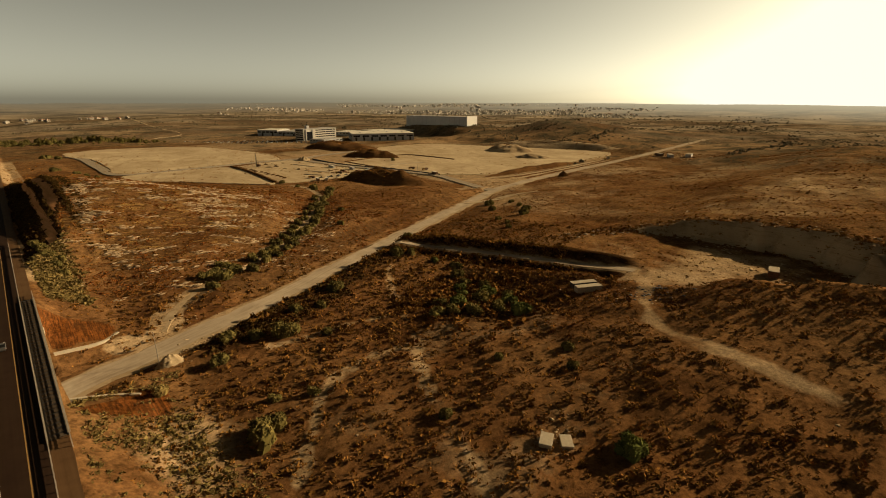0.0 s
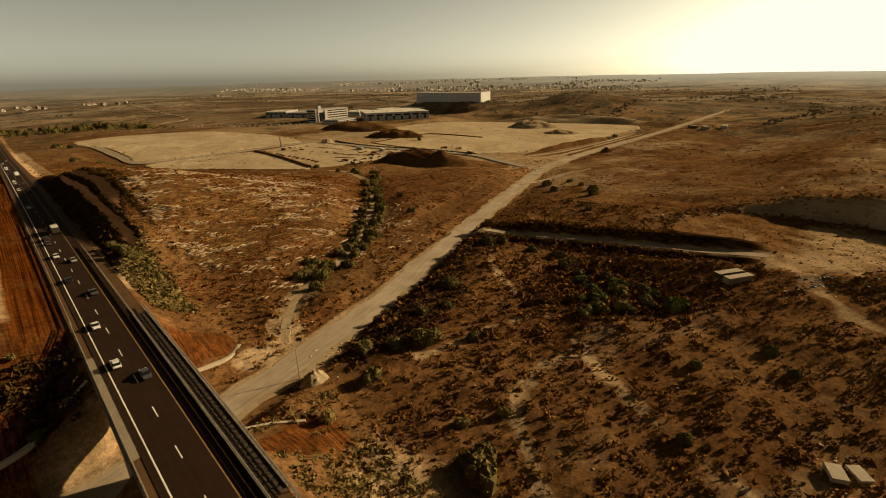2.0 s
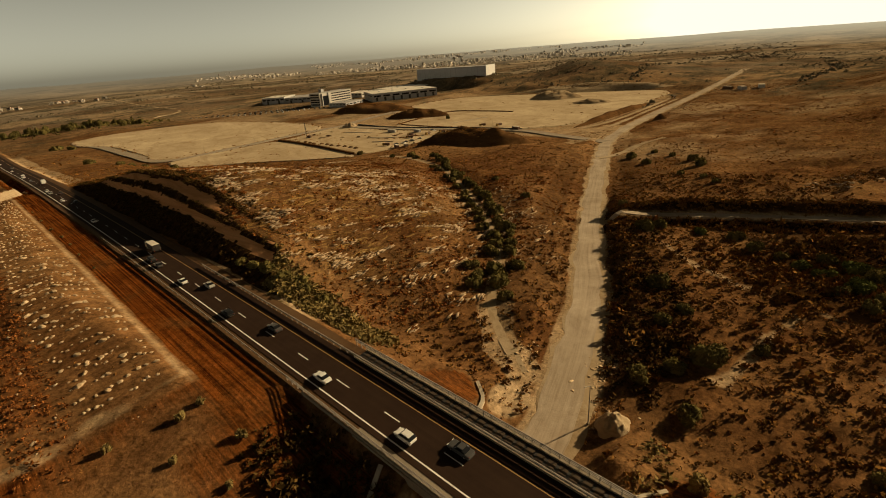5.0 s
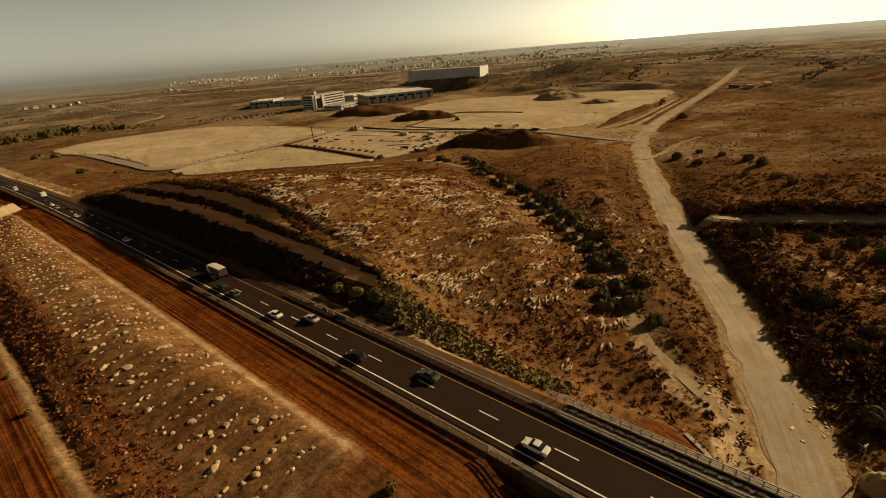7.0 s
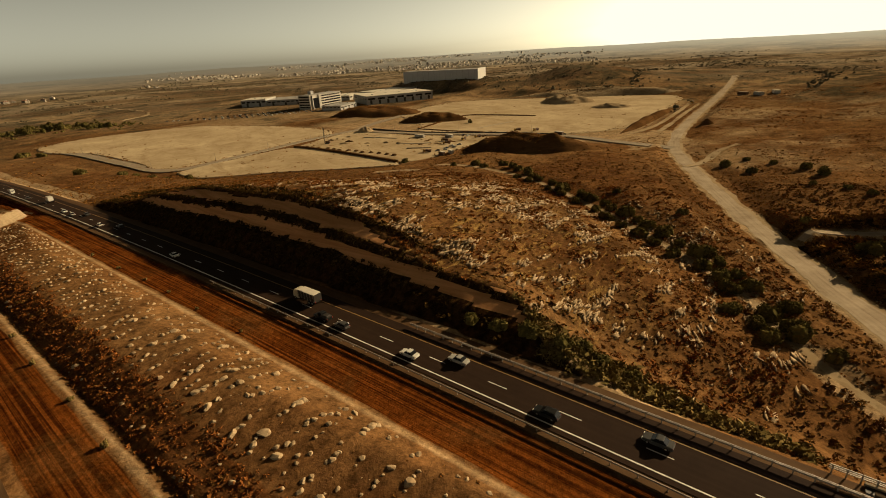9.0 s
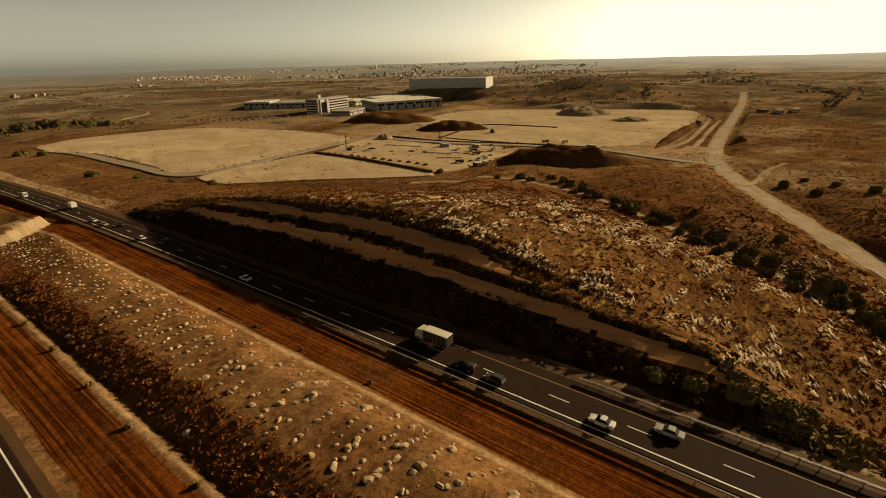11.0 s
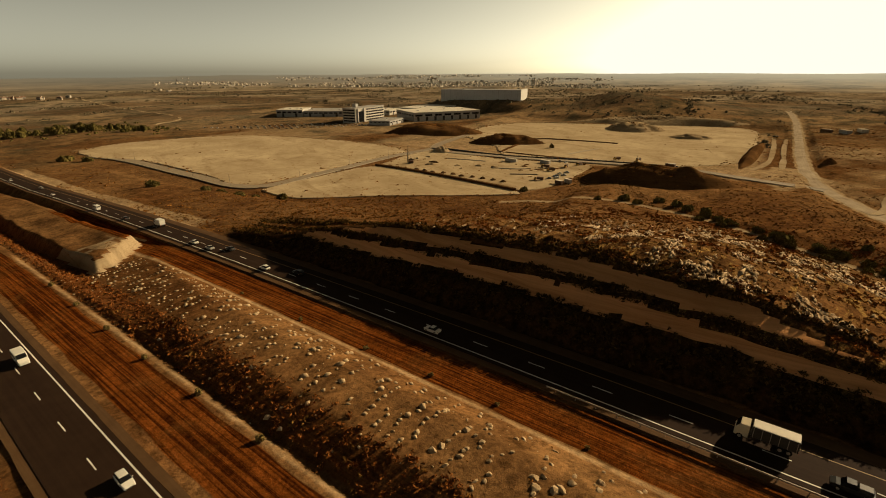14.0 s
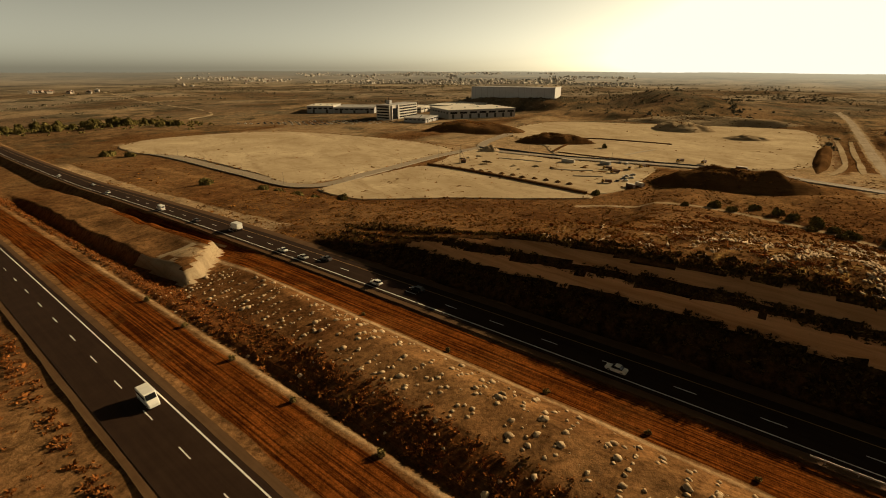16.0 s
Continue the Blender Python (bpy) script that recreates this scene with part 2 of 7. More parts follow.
STONE = rock_material("limestone", (0.27, 0.175, 0.088), (0.53, 0.39, 0.23))
STONE_GREY = rock_material("weathered_limestone", (0.15, 0.092, 0.045), (0.46, 0.34, 0.205))
PAINT_WHITE = plain("road_paint_white", (0.78, 0.72, 0.60), 0.7, 0, 0.25, 0.8)
PAINT_YELLOW = plain("road_paint_yellow", (0.30, 0.17, 0.05), 0.7, 0, 0.3, 0.8)
CONCRETE = plain("concrete", (0.27, 0.215, 0.145), 0.9, 0, 0.3, 0.3)
CONCRETE_PALE = plain("pale_concrete", (0.44, 0.36, 0.25), 0.9, 0, 0.25, 0.3)
STEEL = plain("galvanised_steel", (0.34, 0.28, 0.215), 0.6, 0.2, 0.3, 0.6)
DARK_STEEL = plain("dark_steel", (0.05, 0.042, 0.034), 0.6, 0.3, 0.3, 1.0)
SCRUB_LEAF = leaf_material("scrub_leaf", (0.044, 0.022, 0.005), (0.125, 0.058, 0.014), (0.205, 0.094, 0.022), (0.084, 0.046, 0.011))
DRY_LEAF = leaf_material("dry_leaf", (0.085, 0.034, 0.007), (0.190, 0.080, 0.017), (0.29, 0.135, 0.032))
BUSH_LEAF = leaf_material("bush_leaf", (0.034, 0.028, 0.009), (0.084, 0.066, 0.019), (0.135, 0.100, 0.030))
GREEN_LEAF = leaf_material("green_leaf", (0.034, 0.036, 0.010), (0.070, 0.073, 0.018), (0.108, 0.106, 0.026))
# bush tones lightened for far groves: distance haze put into the colour
FAR_LEAF = leaf_material("hazed_grove_leaf", (0.072, 0.058, 0.034), (0.105, 0.084, 0.050), (0.140, 0.110, 0.066))
OLIVE_LEAF = leaf_material("olive_leaf", (0.060, 0.042, 0.013), (0.130, 0.092, 0.030), (0.190, 0.132, 0.046))
BARK = plain("bark", (0.09, 0.06, 0.035), 0.95, 0, 0.4, 6)
RUBBER = plain("rubber", (0.015, 0.014, 0.012), 0.9)
GLASS_DARK = plain("dark_glass", (0.012, 0.012, 0.012), 0.12)
WHITE_WALL = plain("white_cladding", (0.46, 0.41, 0.33), 0.6, 0, 0.2, 0.05)
GREY_WALL = plain("grey_cladding", (0.34, 0.32, 0.29), 0.6, 0, 0.2, 0.05)
BLUE_GREY = plain("blue_grey_cladding", (0.43, 0.41, 0.39), 0.6, 0, 0.15, 0.02)
SUNLIT_END = plain("sunlit_end_cladding", (0.56, 0.52, 0.45), 0.6, 0, 0.12, 0.02)
ROOF_PALE = plain("pale_roof", (0.66, 0.58, 0.44), 0.7, 0, 0.2, 0.04)
ROOF_GREY = plain("grey_roof", (0.33, 0.30, 0.255), 0.7, 0, 0.2, 0.04)
RED_PAINT = plain("red_paint", (0.32, 0.05, 0.03), 0.5)
YELLOW_PAINT = plain("machine_yellow", (0.45, 0.25, 0.04), 0.5)
RUST = plain("rusty_metal", (0.14, 0.075, 0.04), 0.8, 0.2, 0.4, 1)
TIMBER = plain("grey_timber", (0.30, 0.24, 0.17), 0.9, 0, 0.4, 2)


# ---- mesh helpers ----
def mesh(name, verts, faces, mat, parent=None, label="", smooth=False):
    me = bpy.data.meshes.new(name)
    me.from_pydata([tuple(map(float, v)) for v in verts], [], [tuple(map(int, f)) for f in faces])
    me.validate()
    if smooth:
        me.shade_smooth()
    me.materials.append(mat)
    ob = new(name, me)
    if parent:
        ob.parent = parent
    return tagged(ob, label)


def part(name, bm, mat, parent=None, label=""):
    me = bpy.data.meshes.new(name)
    bm.to_mesh(me)
    bm.free()
    me.materials.append(mat)
    ob = new(name, me)
    if parent:
        ob.parent = parent
    return tagged(ob, label)


def empty(name, m, label, category, group="", kind=""):
    ob = new(name)
    ob.matrix_world = m
    ob.empty_display_size = 0.3
    return tagged(ob, label, category, group, kind)


def add_box(bm, cx, cy, cz, sx, sy, sz, rz=0.0, bevel=0.0):
    r = bmesh.ops.create_cube(bm, size=1.0, matrix=pose(cx, cy, cz, 0, 0, rz) @ Matrix.Diagonal((sx, sy, sz, 1)))
    if bevel:
        edges = list({e for v in r["verts"] for e in v.link_edges})
        bmesh.ops.bevel(bm, geom=edges, offset=bevel, segments=1, affect="EDGES")
    return bm


def box(cx, cy, cz, sx, sy, sz, rz=0.0, bevel=0.0):
    return add_box(bmesh.new(), cx, cy, cz, sx, sy, sz, rz, bevel)


def add_tube(bm, a, b, r1, r2=None, seg=8):
    a, b = Vector(a), Vector(b)
    d = b - a
    m = Matrix.Translation((a + b) / 2) @ d.to_track_quat("Z", "Y").to_matrix().to_4x4()
    bmesh.ops.create_cone(bm, cap_ends=True, segments=seg, radius1=r1, radius2=r1 if r2 is None else r2, depth=d.length, matrix=m)
    return bm


def tube(a, b, r1, r2=None, seg=8):
    return add_tube(bmesh.new(), a, b, r1, r2, seg)


def spline(ctrl, step=3.0):
    """Points along a smooth line through the control points, with even spacing."""
    c = np.array(ctrl, float)
    c = np.vstack([2 * c[0] - c[1], c, 2 * c[-1] - c[-2]])
    out = []
    for i in range(1, len(c) - 2):
        n = max(2, int(np.linalg.norm((c[i + 1] - c[i])[:2]) / step))
        u = np.linspace(0, 1, n, endpoint=False)[:, None]
        a, b, d, e = c[i - 1], c[i], c[i + 1], c[i + 2]
        out.append(0.5 * (2 * b + (d - a) * u + (2 * a - 5 * b + 4 * d - e) * u**2 + (3 * b - a - 3 * d + e) * u**3))
    return np.vstack(out + [c[-2:-1]])


def lattice(ix, iy, seed):
    h = (ix * 374761393 + iy * 668265263 + seed * 974634777) & 0xFFFFFFFF
    h = ((h ^ (h >> 13)) * 1274126177) & 0xFFFFFFFF
    return ((h ^ (h >> 16)) & 0xFFFF) / 65535.0


def vnoise(x, y, size, seed=0):
    """Smooth value noise in -1..1 with features of that size."""
    x, y = np.asarray(x, float) / size, np.asarray(y, float) / size
    ix, iy = np.floor(x).astype(np.int64), np.floor(y).astype(np.int64)
    u, v = x - ix, y - iy
    u, v = u * u * (3 - 2 * u), v * v * (3 - 2 * v)
    a, b = lattice(ix, iy, seed), lattice(ix + 1, iy, seed)
    c, d = lattice(ix, iy + 1, seed), lattice(ix + 1, iy + 1, seed)
    return 2 * ((a * (1 - u) + b * u) * (1 - v) + (c * (1 - u) + d * u) * v) - 1


def ease(u):
    u = np.clip(u, 0, 1)
    return u * u * (3 - 2 * u)


# ---- the plan ----
def road_x(y):
    """The highway's median-side edge line."""
    return -14.0 + 0.0496 * y


def road_z(y):
    y = np.asarray(y, float)
    near = -4.13 + 0.02496 * y - 5.93e-5 * y * y
    return np.where(y < 700, near, -15.7 - 0.0325 * np.clip(y - 700, 0, 300) * (1 - np.clip(y - 700, 0, 300) / 620))


NEAR_OFFSET, NEAR_RISE = -61.0, 2.6  # the other carriageway, across the median

PATHS = [spline(c, 3.0) for c in (
    [(140, 167, 0), (122, 150, 0), (108, 132, 0), (96, 112, 0), (84, 92, 0), (70, 74, 0), (58, 50, 0), (46, 30, 0)],
    [(92, 112, 0), (78, 118, 0), (66, 120, 0), (54, 122, 0)],
    [(84, 92, 0), (66, 96, 0), (52, 90, 0), (40, 78, 0), (30, 66, 0)])]
DIRT = spline([(-140, 98, -12), (-70, 121, -13.2), (-30, 132, -14.3), (17, 145, -15), (33, 149, -15), (58, 156.5, -15.5), (90, 168, -16.6), (114, 179.5, -17.6),
               (168, 201.5, -19.6), (233, 227, -21.4), (270, 240.5, -22.3), (306, 253.5, -22.8), (345, 266, -22.8), (385, 272.5, -22.7), (430, 276, -22.6), (516, 278, -22.2), (655, 278, -21.3), (834, 280, -18.3), (930, 284, -17.3), (1050, 290, -17)])
SIDE = spline([(152, 186, -18.6), (163, 174, -17.2), (172, 136, -14.2), (177, 98, -11.2), (181, 66, -9.0), (166, 57, -8.4), (145, 51, -7.2), (128, 40, -6.2), (120, 24, -5.2), (114, 0, -4.5)])
TRACK = spline([(36, 160, -14.2), (44, 172, -13.6), (57, 184, -13.2), (85, 200, -14.0), (107, 218, -15.0), (130, 241, -15.9), (152, 265, -16.2), (180, 300, -16.8), (200, 330, -17.8), (214, 380, -18.6), (205, 420, -20.4), (190, 440, -21.6)])
STREET_A = spline([(118, 870, -22.3), (127, 810, -22.3), (123, 690, -22.3), (126, 612, -22.3), (190, 608, -22.3), (280, 612, -22.3), (350, 606, -22.3)])
STREET_B = spline([(480, 640, -22.3), (350, 606, -22.3), (342, 515, -22.3), (360, 429, -22.3), (368, 365, -22.3), (355, 318, -22.4), (346, 284, -22.6), (341, 266, -22.75)])


WING_NE = spline([(6.5, 157.4, -10.2), (13, 158.8, -11.4), (18.5, 160.0, -12.2), (22.8, 162.0, -12.7), (25, 165.6, -13.0)], 1.5)
WING_SE = spline([(7.5, 130.4, -11.4), (13, 128.8, -12.4), (18, 125.8, -12.9), (21.6, 122.6, -13.1)], 1.5)
CROSSING = spline([(-4.5, 208.6, 0), (-18, 208.0, 0), (-30, 206.4, 0), (-44, 206.6, 0), (-58, 205, 0)], 3.0)


def earth_fill(x, y):
    """Bare ochre earth behind the wing walls of the bridge."""
    w = 0.16 * vnoise(x, y, 5, 203)
    a = 1.05 + w - np.hypot((x - 14) / 11.5, (y - 168) / 8.5)
    b = 1.05 + w - np.hypot((x - 16) / 10.0, (y - 117) / 9.0)
    return ease(np.maximum(a, b) / 0.12)


def near_line(x, y, line):
    """Distance to a line of points, signed (positive on its right), and the height there."""
    best = np.full(np.shape(x), 1e9)
    if not np.size(x):
        return best, best, best
    side, zz = np.zeros(np.shape(x)), np.zeros(np.shape(x))
    step = np.vstack([line[:-1:3], line[-1:]])
    x0, x1, y0, y1 = np.min(x) - 160, np.max(x) + 160, np.min(y) - 160, np.max(y) + 160
    for a, b in zip(step[:-1], step[1:]):
        if max(a[0], b[0]) < x0 or min(a[0], b[0]) > x1 or max(a[1], b[1]) < y0 or min(a[1], b[1]) > y1:
            continue
        d = b[:2] - a[:2]
        t = np.clip(((x - a[0]) * d[0] + (y - a[1]) * d[1]) / (d @ d), 0, 1)
        px, py = x - a[0] - t * d[0], y - a[1] - t * d[1]
        r = np.hypot(px, py)
        m = r < best
        best = np.where(m, r, best)
        side = np.where(m, np.sign(px * d[1] - py * d[0]), side)
        zz = np.where(m, a[2] + t * (b[2] - a[2]), zz)
    return best, side, zz


def hump(x, y, cx, cy, left, right, near, far):
    dx, dy = x - cx, y - cy
    return 1 / (1 + (dx / np.where(dx < 0, left, right)) ** 2 + (dy / np.where(dy < 0, near, far)) ** 2)


def natural(x, y):
    flank = 157 + (78 - 157) * ease((x + 10) / 45)
    z = -28.8 + 36.8 * hump(x, y, 43.3, 317.6, 200, 91.3, flank, 187.4)
    z = z + 66.6 * hump(x, y, 362.7, -20, 204.5, 341.9, 200, 72.1)
    z = np.where((x > 170) & (z > -3), -3 + (z + 3) * 0.45, z)
    z = np.where((x > 170) & (z > 1), 1 + (z - 1) * 0.35, z)
    z = z + ease((x - 190) / 60) * ease((1100 - np.hypot(x, y)) / 300) * (1.6 * vnoise(x, y, 70, 11) + 1.0 * vnoise(x, y, 31, 12))
    z = z - 4.2 * np.exp(-(((y - 305) / 75) ** 2)) * ease((6 - x) / 24) * ease((x + 60) / 22)
    z = z + 3.0 * np.exp(-(((x - 38) / 22) ** 2 + ((y - 262) / 34) ** 2)) + 2.0 * np.exp(-(((x - 44) / 30) ** 2 + ((y - 350) / 50) ** 2))
    z = z + 3.4 * np.exp(-(((x - 34) / 15) ** 2 + ((y - 412) / 34) ** 2)) + 4.0 * np.exp(-(((x - 28) / 12) ** 2 + ((y - 247) / 13) ** 2)) - 1.3 * np.exp(-(((x - 32) / 22) ** 2 + ((y - 318) / 26) ** 2))
    floor = -23.2 - 9 * ease((y - 650) / 250) * ease((190 - x) / 130) * ease((y - 500) / 300)
    z = np.maximum(z, floor) + 0.8 * np.exp(-((z - floor) / 1.5) ** 2)
    z = z - 5 * np.exp(-(((x - 140) / 26) ** 2 + ((y - 120) / 40) ** 2))  # the gully
    z = z + 20 * hump(x, y, 430, 1800, 380, 420, 260, 320)
    z = z + 37 * hump(x, y, 965, 575, 120, 260, 150, 115) ** 1.3 + 10 * hump(x, y, 700, 60, 160, 240, 90, 90)
    z = z + 17 * ease(1.9 * hump(x, y, 872, 850, 90, 150, 150, 150) - 0.6)
    r = np.hypot(x, y - 300)
    z = z + ease((r - 1200) / 1200) * (4 * vnoise(x, y, 700, 5) + 4 * vnoise(x, y, 260, 6))
    z = z + 46 * ease((r - 2300) / 2500) ** 1.3 + ease((r - 3000) / 1500) * 2 * vnoise(x, y, 900, 9)
    z = z - 5.5 * np.exp(-(((y - 140) / 28) ** 2)) * ease((8 - x) / 16) * ease((x + 62) / 24)
    wild = ease((np.abs(x - road_x(y) + 28) - 20) / 30)
    z = z + wild * (0.9 * vnoise(x, y, 26, 1) + 0.45 * vnoise(x, y, 9, 2) + 0.2 * vnoise(x, y, 3.7, 3))
    return z


def cutting(d):
    """The benched face of the rock cutting: rise against distance from its foot."""
    return np.interp(d, [0, 1.6, 2.8, 6.4, 8.6, 9.6, 12.2, 13.8, 19.8, 21.2, 60.0, 300.0], [-0.5, 0.0, 1.4, 5.2, 6.3, 7.4, 9.5, 11.6, 14.0, 15.8, 56.0, 400.0])


def flat(x, y, z, cx, cy, rx, ry, level, soft=0.15, turn=0.0):
    c, s = math.cos(turn), math.sin(turn)
    u, v = (x - cx) * c + (y - cy) * s, -(x - cx) * s + (y - cy) * c
    k = ease((1 + soft - np.maximum(np.abs(u / rx), np.abs(v / ry))) / soft)
    return z + (level - z) * k


def height(x, y, detail=True):
    x, y = np.asarray(x, float), np.asarray(y, float)
    z = natural(x, y)
    # stone yard cut into the slope
    k = ease((1.2 + 0.22 * vnoise(x, y, 24, 114) + 0.16 * vnoise(x, y, 8, 115) + 0.05 * vnoise(x, y, 3, 116) - ((x - 206) / 42) ** 2 - ((y - 48) / 60) ** 2) / 0.24)
    z = z + (-8.4 - z) * k
    # building lots and works
    z = flat(x, y, z, 225, 690, 125, 270, -23.0, 0.12)
    z = flat(x, y, z, 300, 520, 100, 105, -23.0, 0.12)
    z = flat(x, y, z, 530, 480, 200, 190, -23.0, 0.15)
    z = flat(x, y, z, 520, 930, 260, 180, -24.0, 0.2)
    # the valley side rises gently from the dirt road
    dirt = near_line(x, y, DIRT)
    d, side, rz = dirt
    cap = rz - 0.8 + 0.075 * d + 0.0005 * d * d + 0.5 * vnoise(x, y, 14, 15)
    z = z + (np.minimum(z, cap) - z) * ease((x - 165) / 40) * (side > 0) * ease((520 - x) / 150) * ease((140 - d) / 60)
    # side road on its bench
    d, side, rz = near_line(x, y, SIDE)
    along = ease((y - 60) / 25) * ease((190 - y) / 25)
    bench = rz + np.where(side < 0, 3.8, -2.8) * ease((d - 2.6) / 5.5)
    z = z + (bench - z) * ease((17 - d) / 9) * along
    # footpath track
    d, side, rz = near_line(x, y, TRACK)
    z = z + (np.minimum(z, rz + 0.4 + 0.09 * d) - z) * ease((30 - d) / 24)
    # the highway: cutting on the hill side, fill where the ground lies low
    s, hz = x - road_x(y), road_z(y)
    out = np.maximum(s - 13.6, -2.6 - s)
    d = np.maximum(out, 0)
    right = s > 5
    rag = 0.9 * vnoise(x, y, 16, 21) + 0.35 * vnoise(x, y, 3.5, 22) if detail else 0
    rise = np.where(right, cutting(np.maximum(d + rag * ease(d / 4), 0)) * np.interp(y, [232, 252, 275, 300, 322, 365, 430, 485], [0.35, 0.44, 0.64, 0.88, 1.0, 1.0, 0.70, 0.42]), -0.5 + 0.42 * np.maximum(d - 11, 0))
    z2 = np.clip(z, hz - 0.62 * d - 0.2, hz + rise)
    k = ease((s + 31) / 6)
    z = z + (z2 - z) * k
    z = np.where((out < 0), hz - 0.28, z)
    # the stony field of the median is a low flat rise
    low = hz + 3.9 + 0.12 * (z - hz - 3.9)
    z = z + (np.minimum(z, low) - z) * ease((s + 58) / 8) * ease((-11 - s) / 2) * ease((y - 200) / 40)
    # rock spur left standing in the median
    spur = ease((x - road_x(y) + 33) / 3.5) * ease((road_x(y) - 7.5 - x) / 3.5) * ease((y - 490 - 1.0 * (x + 12) - 1.5 * vnoise(x, y, 5, 33)) / 3.0) * ease((760 - y) / 120)
    z = z + spur * (3.7 + 1.0 * vnoise(x, y, 11, 31) + 0.004 * (y - 480))
    # ditch along the foot of the stony slope, then the flat strip by the other carriageway
    s2, nz = x - road_x(y) - NEAR_OFFSET, hz + NEAR_RISE
    strip = nz - 0.5 - 0.9 * np.exp(-((s2 - 17.4) / 1.1) ** 2)
    z = z + (strip - z) * ease((26.0 - s2) / 8.5) * ease((s2 + 45) / 20) * ease((y - 190) / 60)
    d = np.maximum(np.maximum(s2 - 3.0, -11.5 - s2), 0)
    z = z + (np.clip(z, nz - 0.28 - 0.5 * d, nz - 0.1 + 0.5 * d) - z) * ease((s2 + 40) / 15) * ease((30 - s2) / 8)
    z = np.where((s2 > -11.5) & (s2 < 3.0), nz - 0.28, z)
    # earth slopes down to the wing walls
    for wall in (WING_NE, WING_SE):
        d, side, rz = near_line(x, y, wall)
        z = z + (np.minimum(z, rz - 0.25 + 0.30 * d) - z) * ease((20 - d) / 8) * (s > 14.2)
    # the dirt road and the passage under the highway
    d, side, rz = dirt
    half = np.interp(x, [-30, 20, 60, 300, 420, 1000], [8.5, 8.5, 6.5, 7.0, 9, 9])
    wide = 7 + 17 * ease((x - 55) / 40) * ease((330 - x) / 60) * (side < 0)
    z = z + (rz - 0.2 - z) * ease((half + wide - d) / wide)
    tunnel = np.abs(s - 5.5) < 9
    z = np.where(tunnel & (d < 13.0), rz - 0.2, z)
    return z


# ---- ground ----
def axis(*stretches):
    out = [np.array([stretches[0][0]], float)]
    for a, b, step in stretches:
        out.append(np.linspace(a, b, max(1, int(round((b - a) / step))) + 1)[1:])
    return np.concatenate(out)


def quad_mesh(name, co, quads):
    me = bpy.data.meshes.new(name)
    me.vertices.add(len(co))
    me.vertices.foreach_set("co", np.ascontiguousarray(co).ravel())
    me.loops.add(quads.size)
    me.loops.foreach_set("vertex_index", quads.ravel())
    me.polygons.add(len(quads))
    me.polygons.foreach_set("loop_start", np.arange(0, quads.size, 4, dtype=np.int32))
    me.update(calc_edges=True)
    me.shade_smooth()
    return me


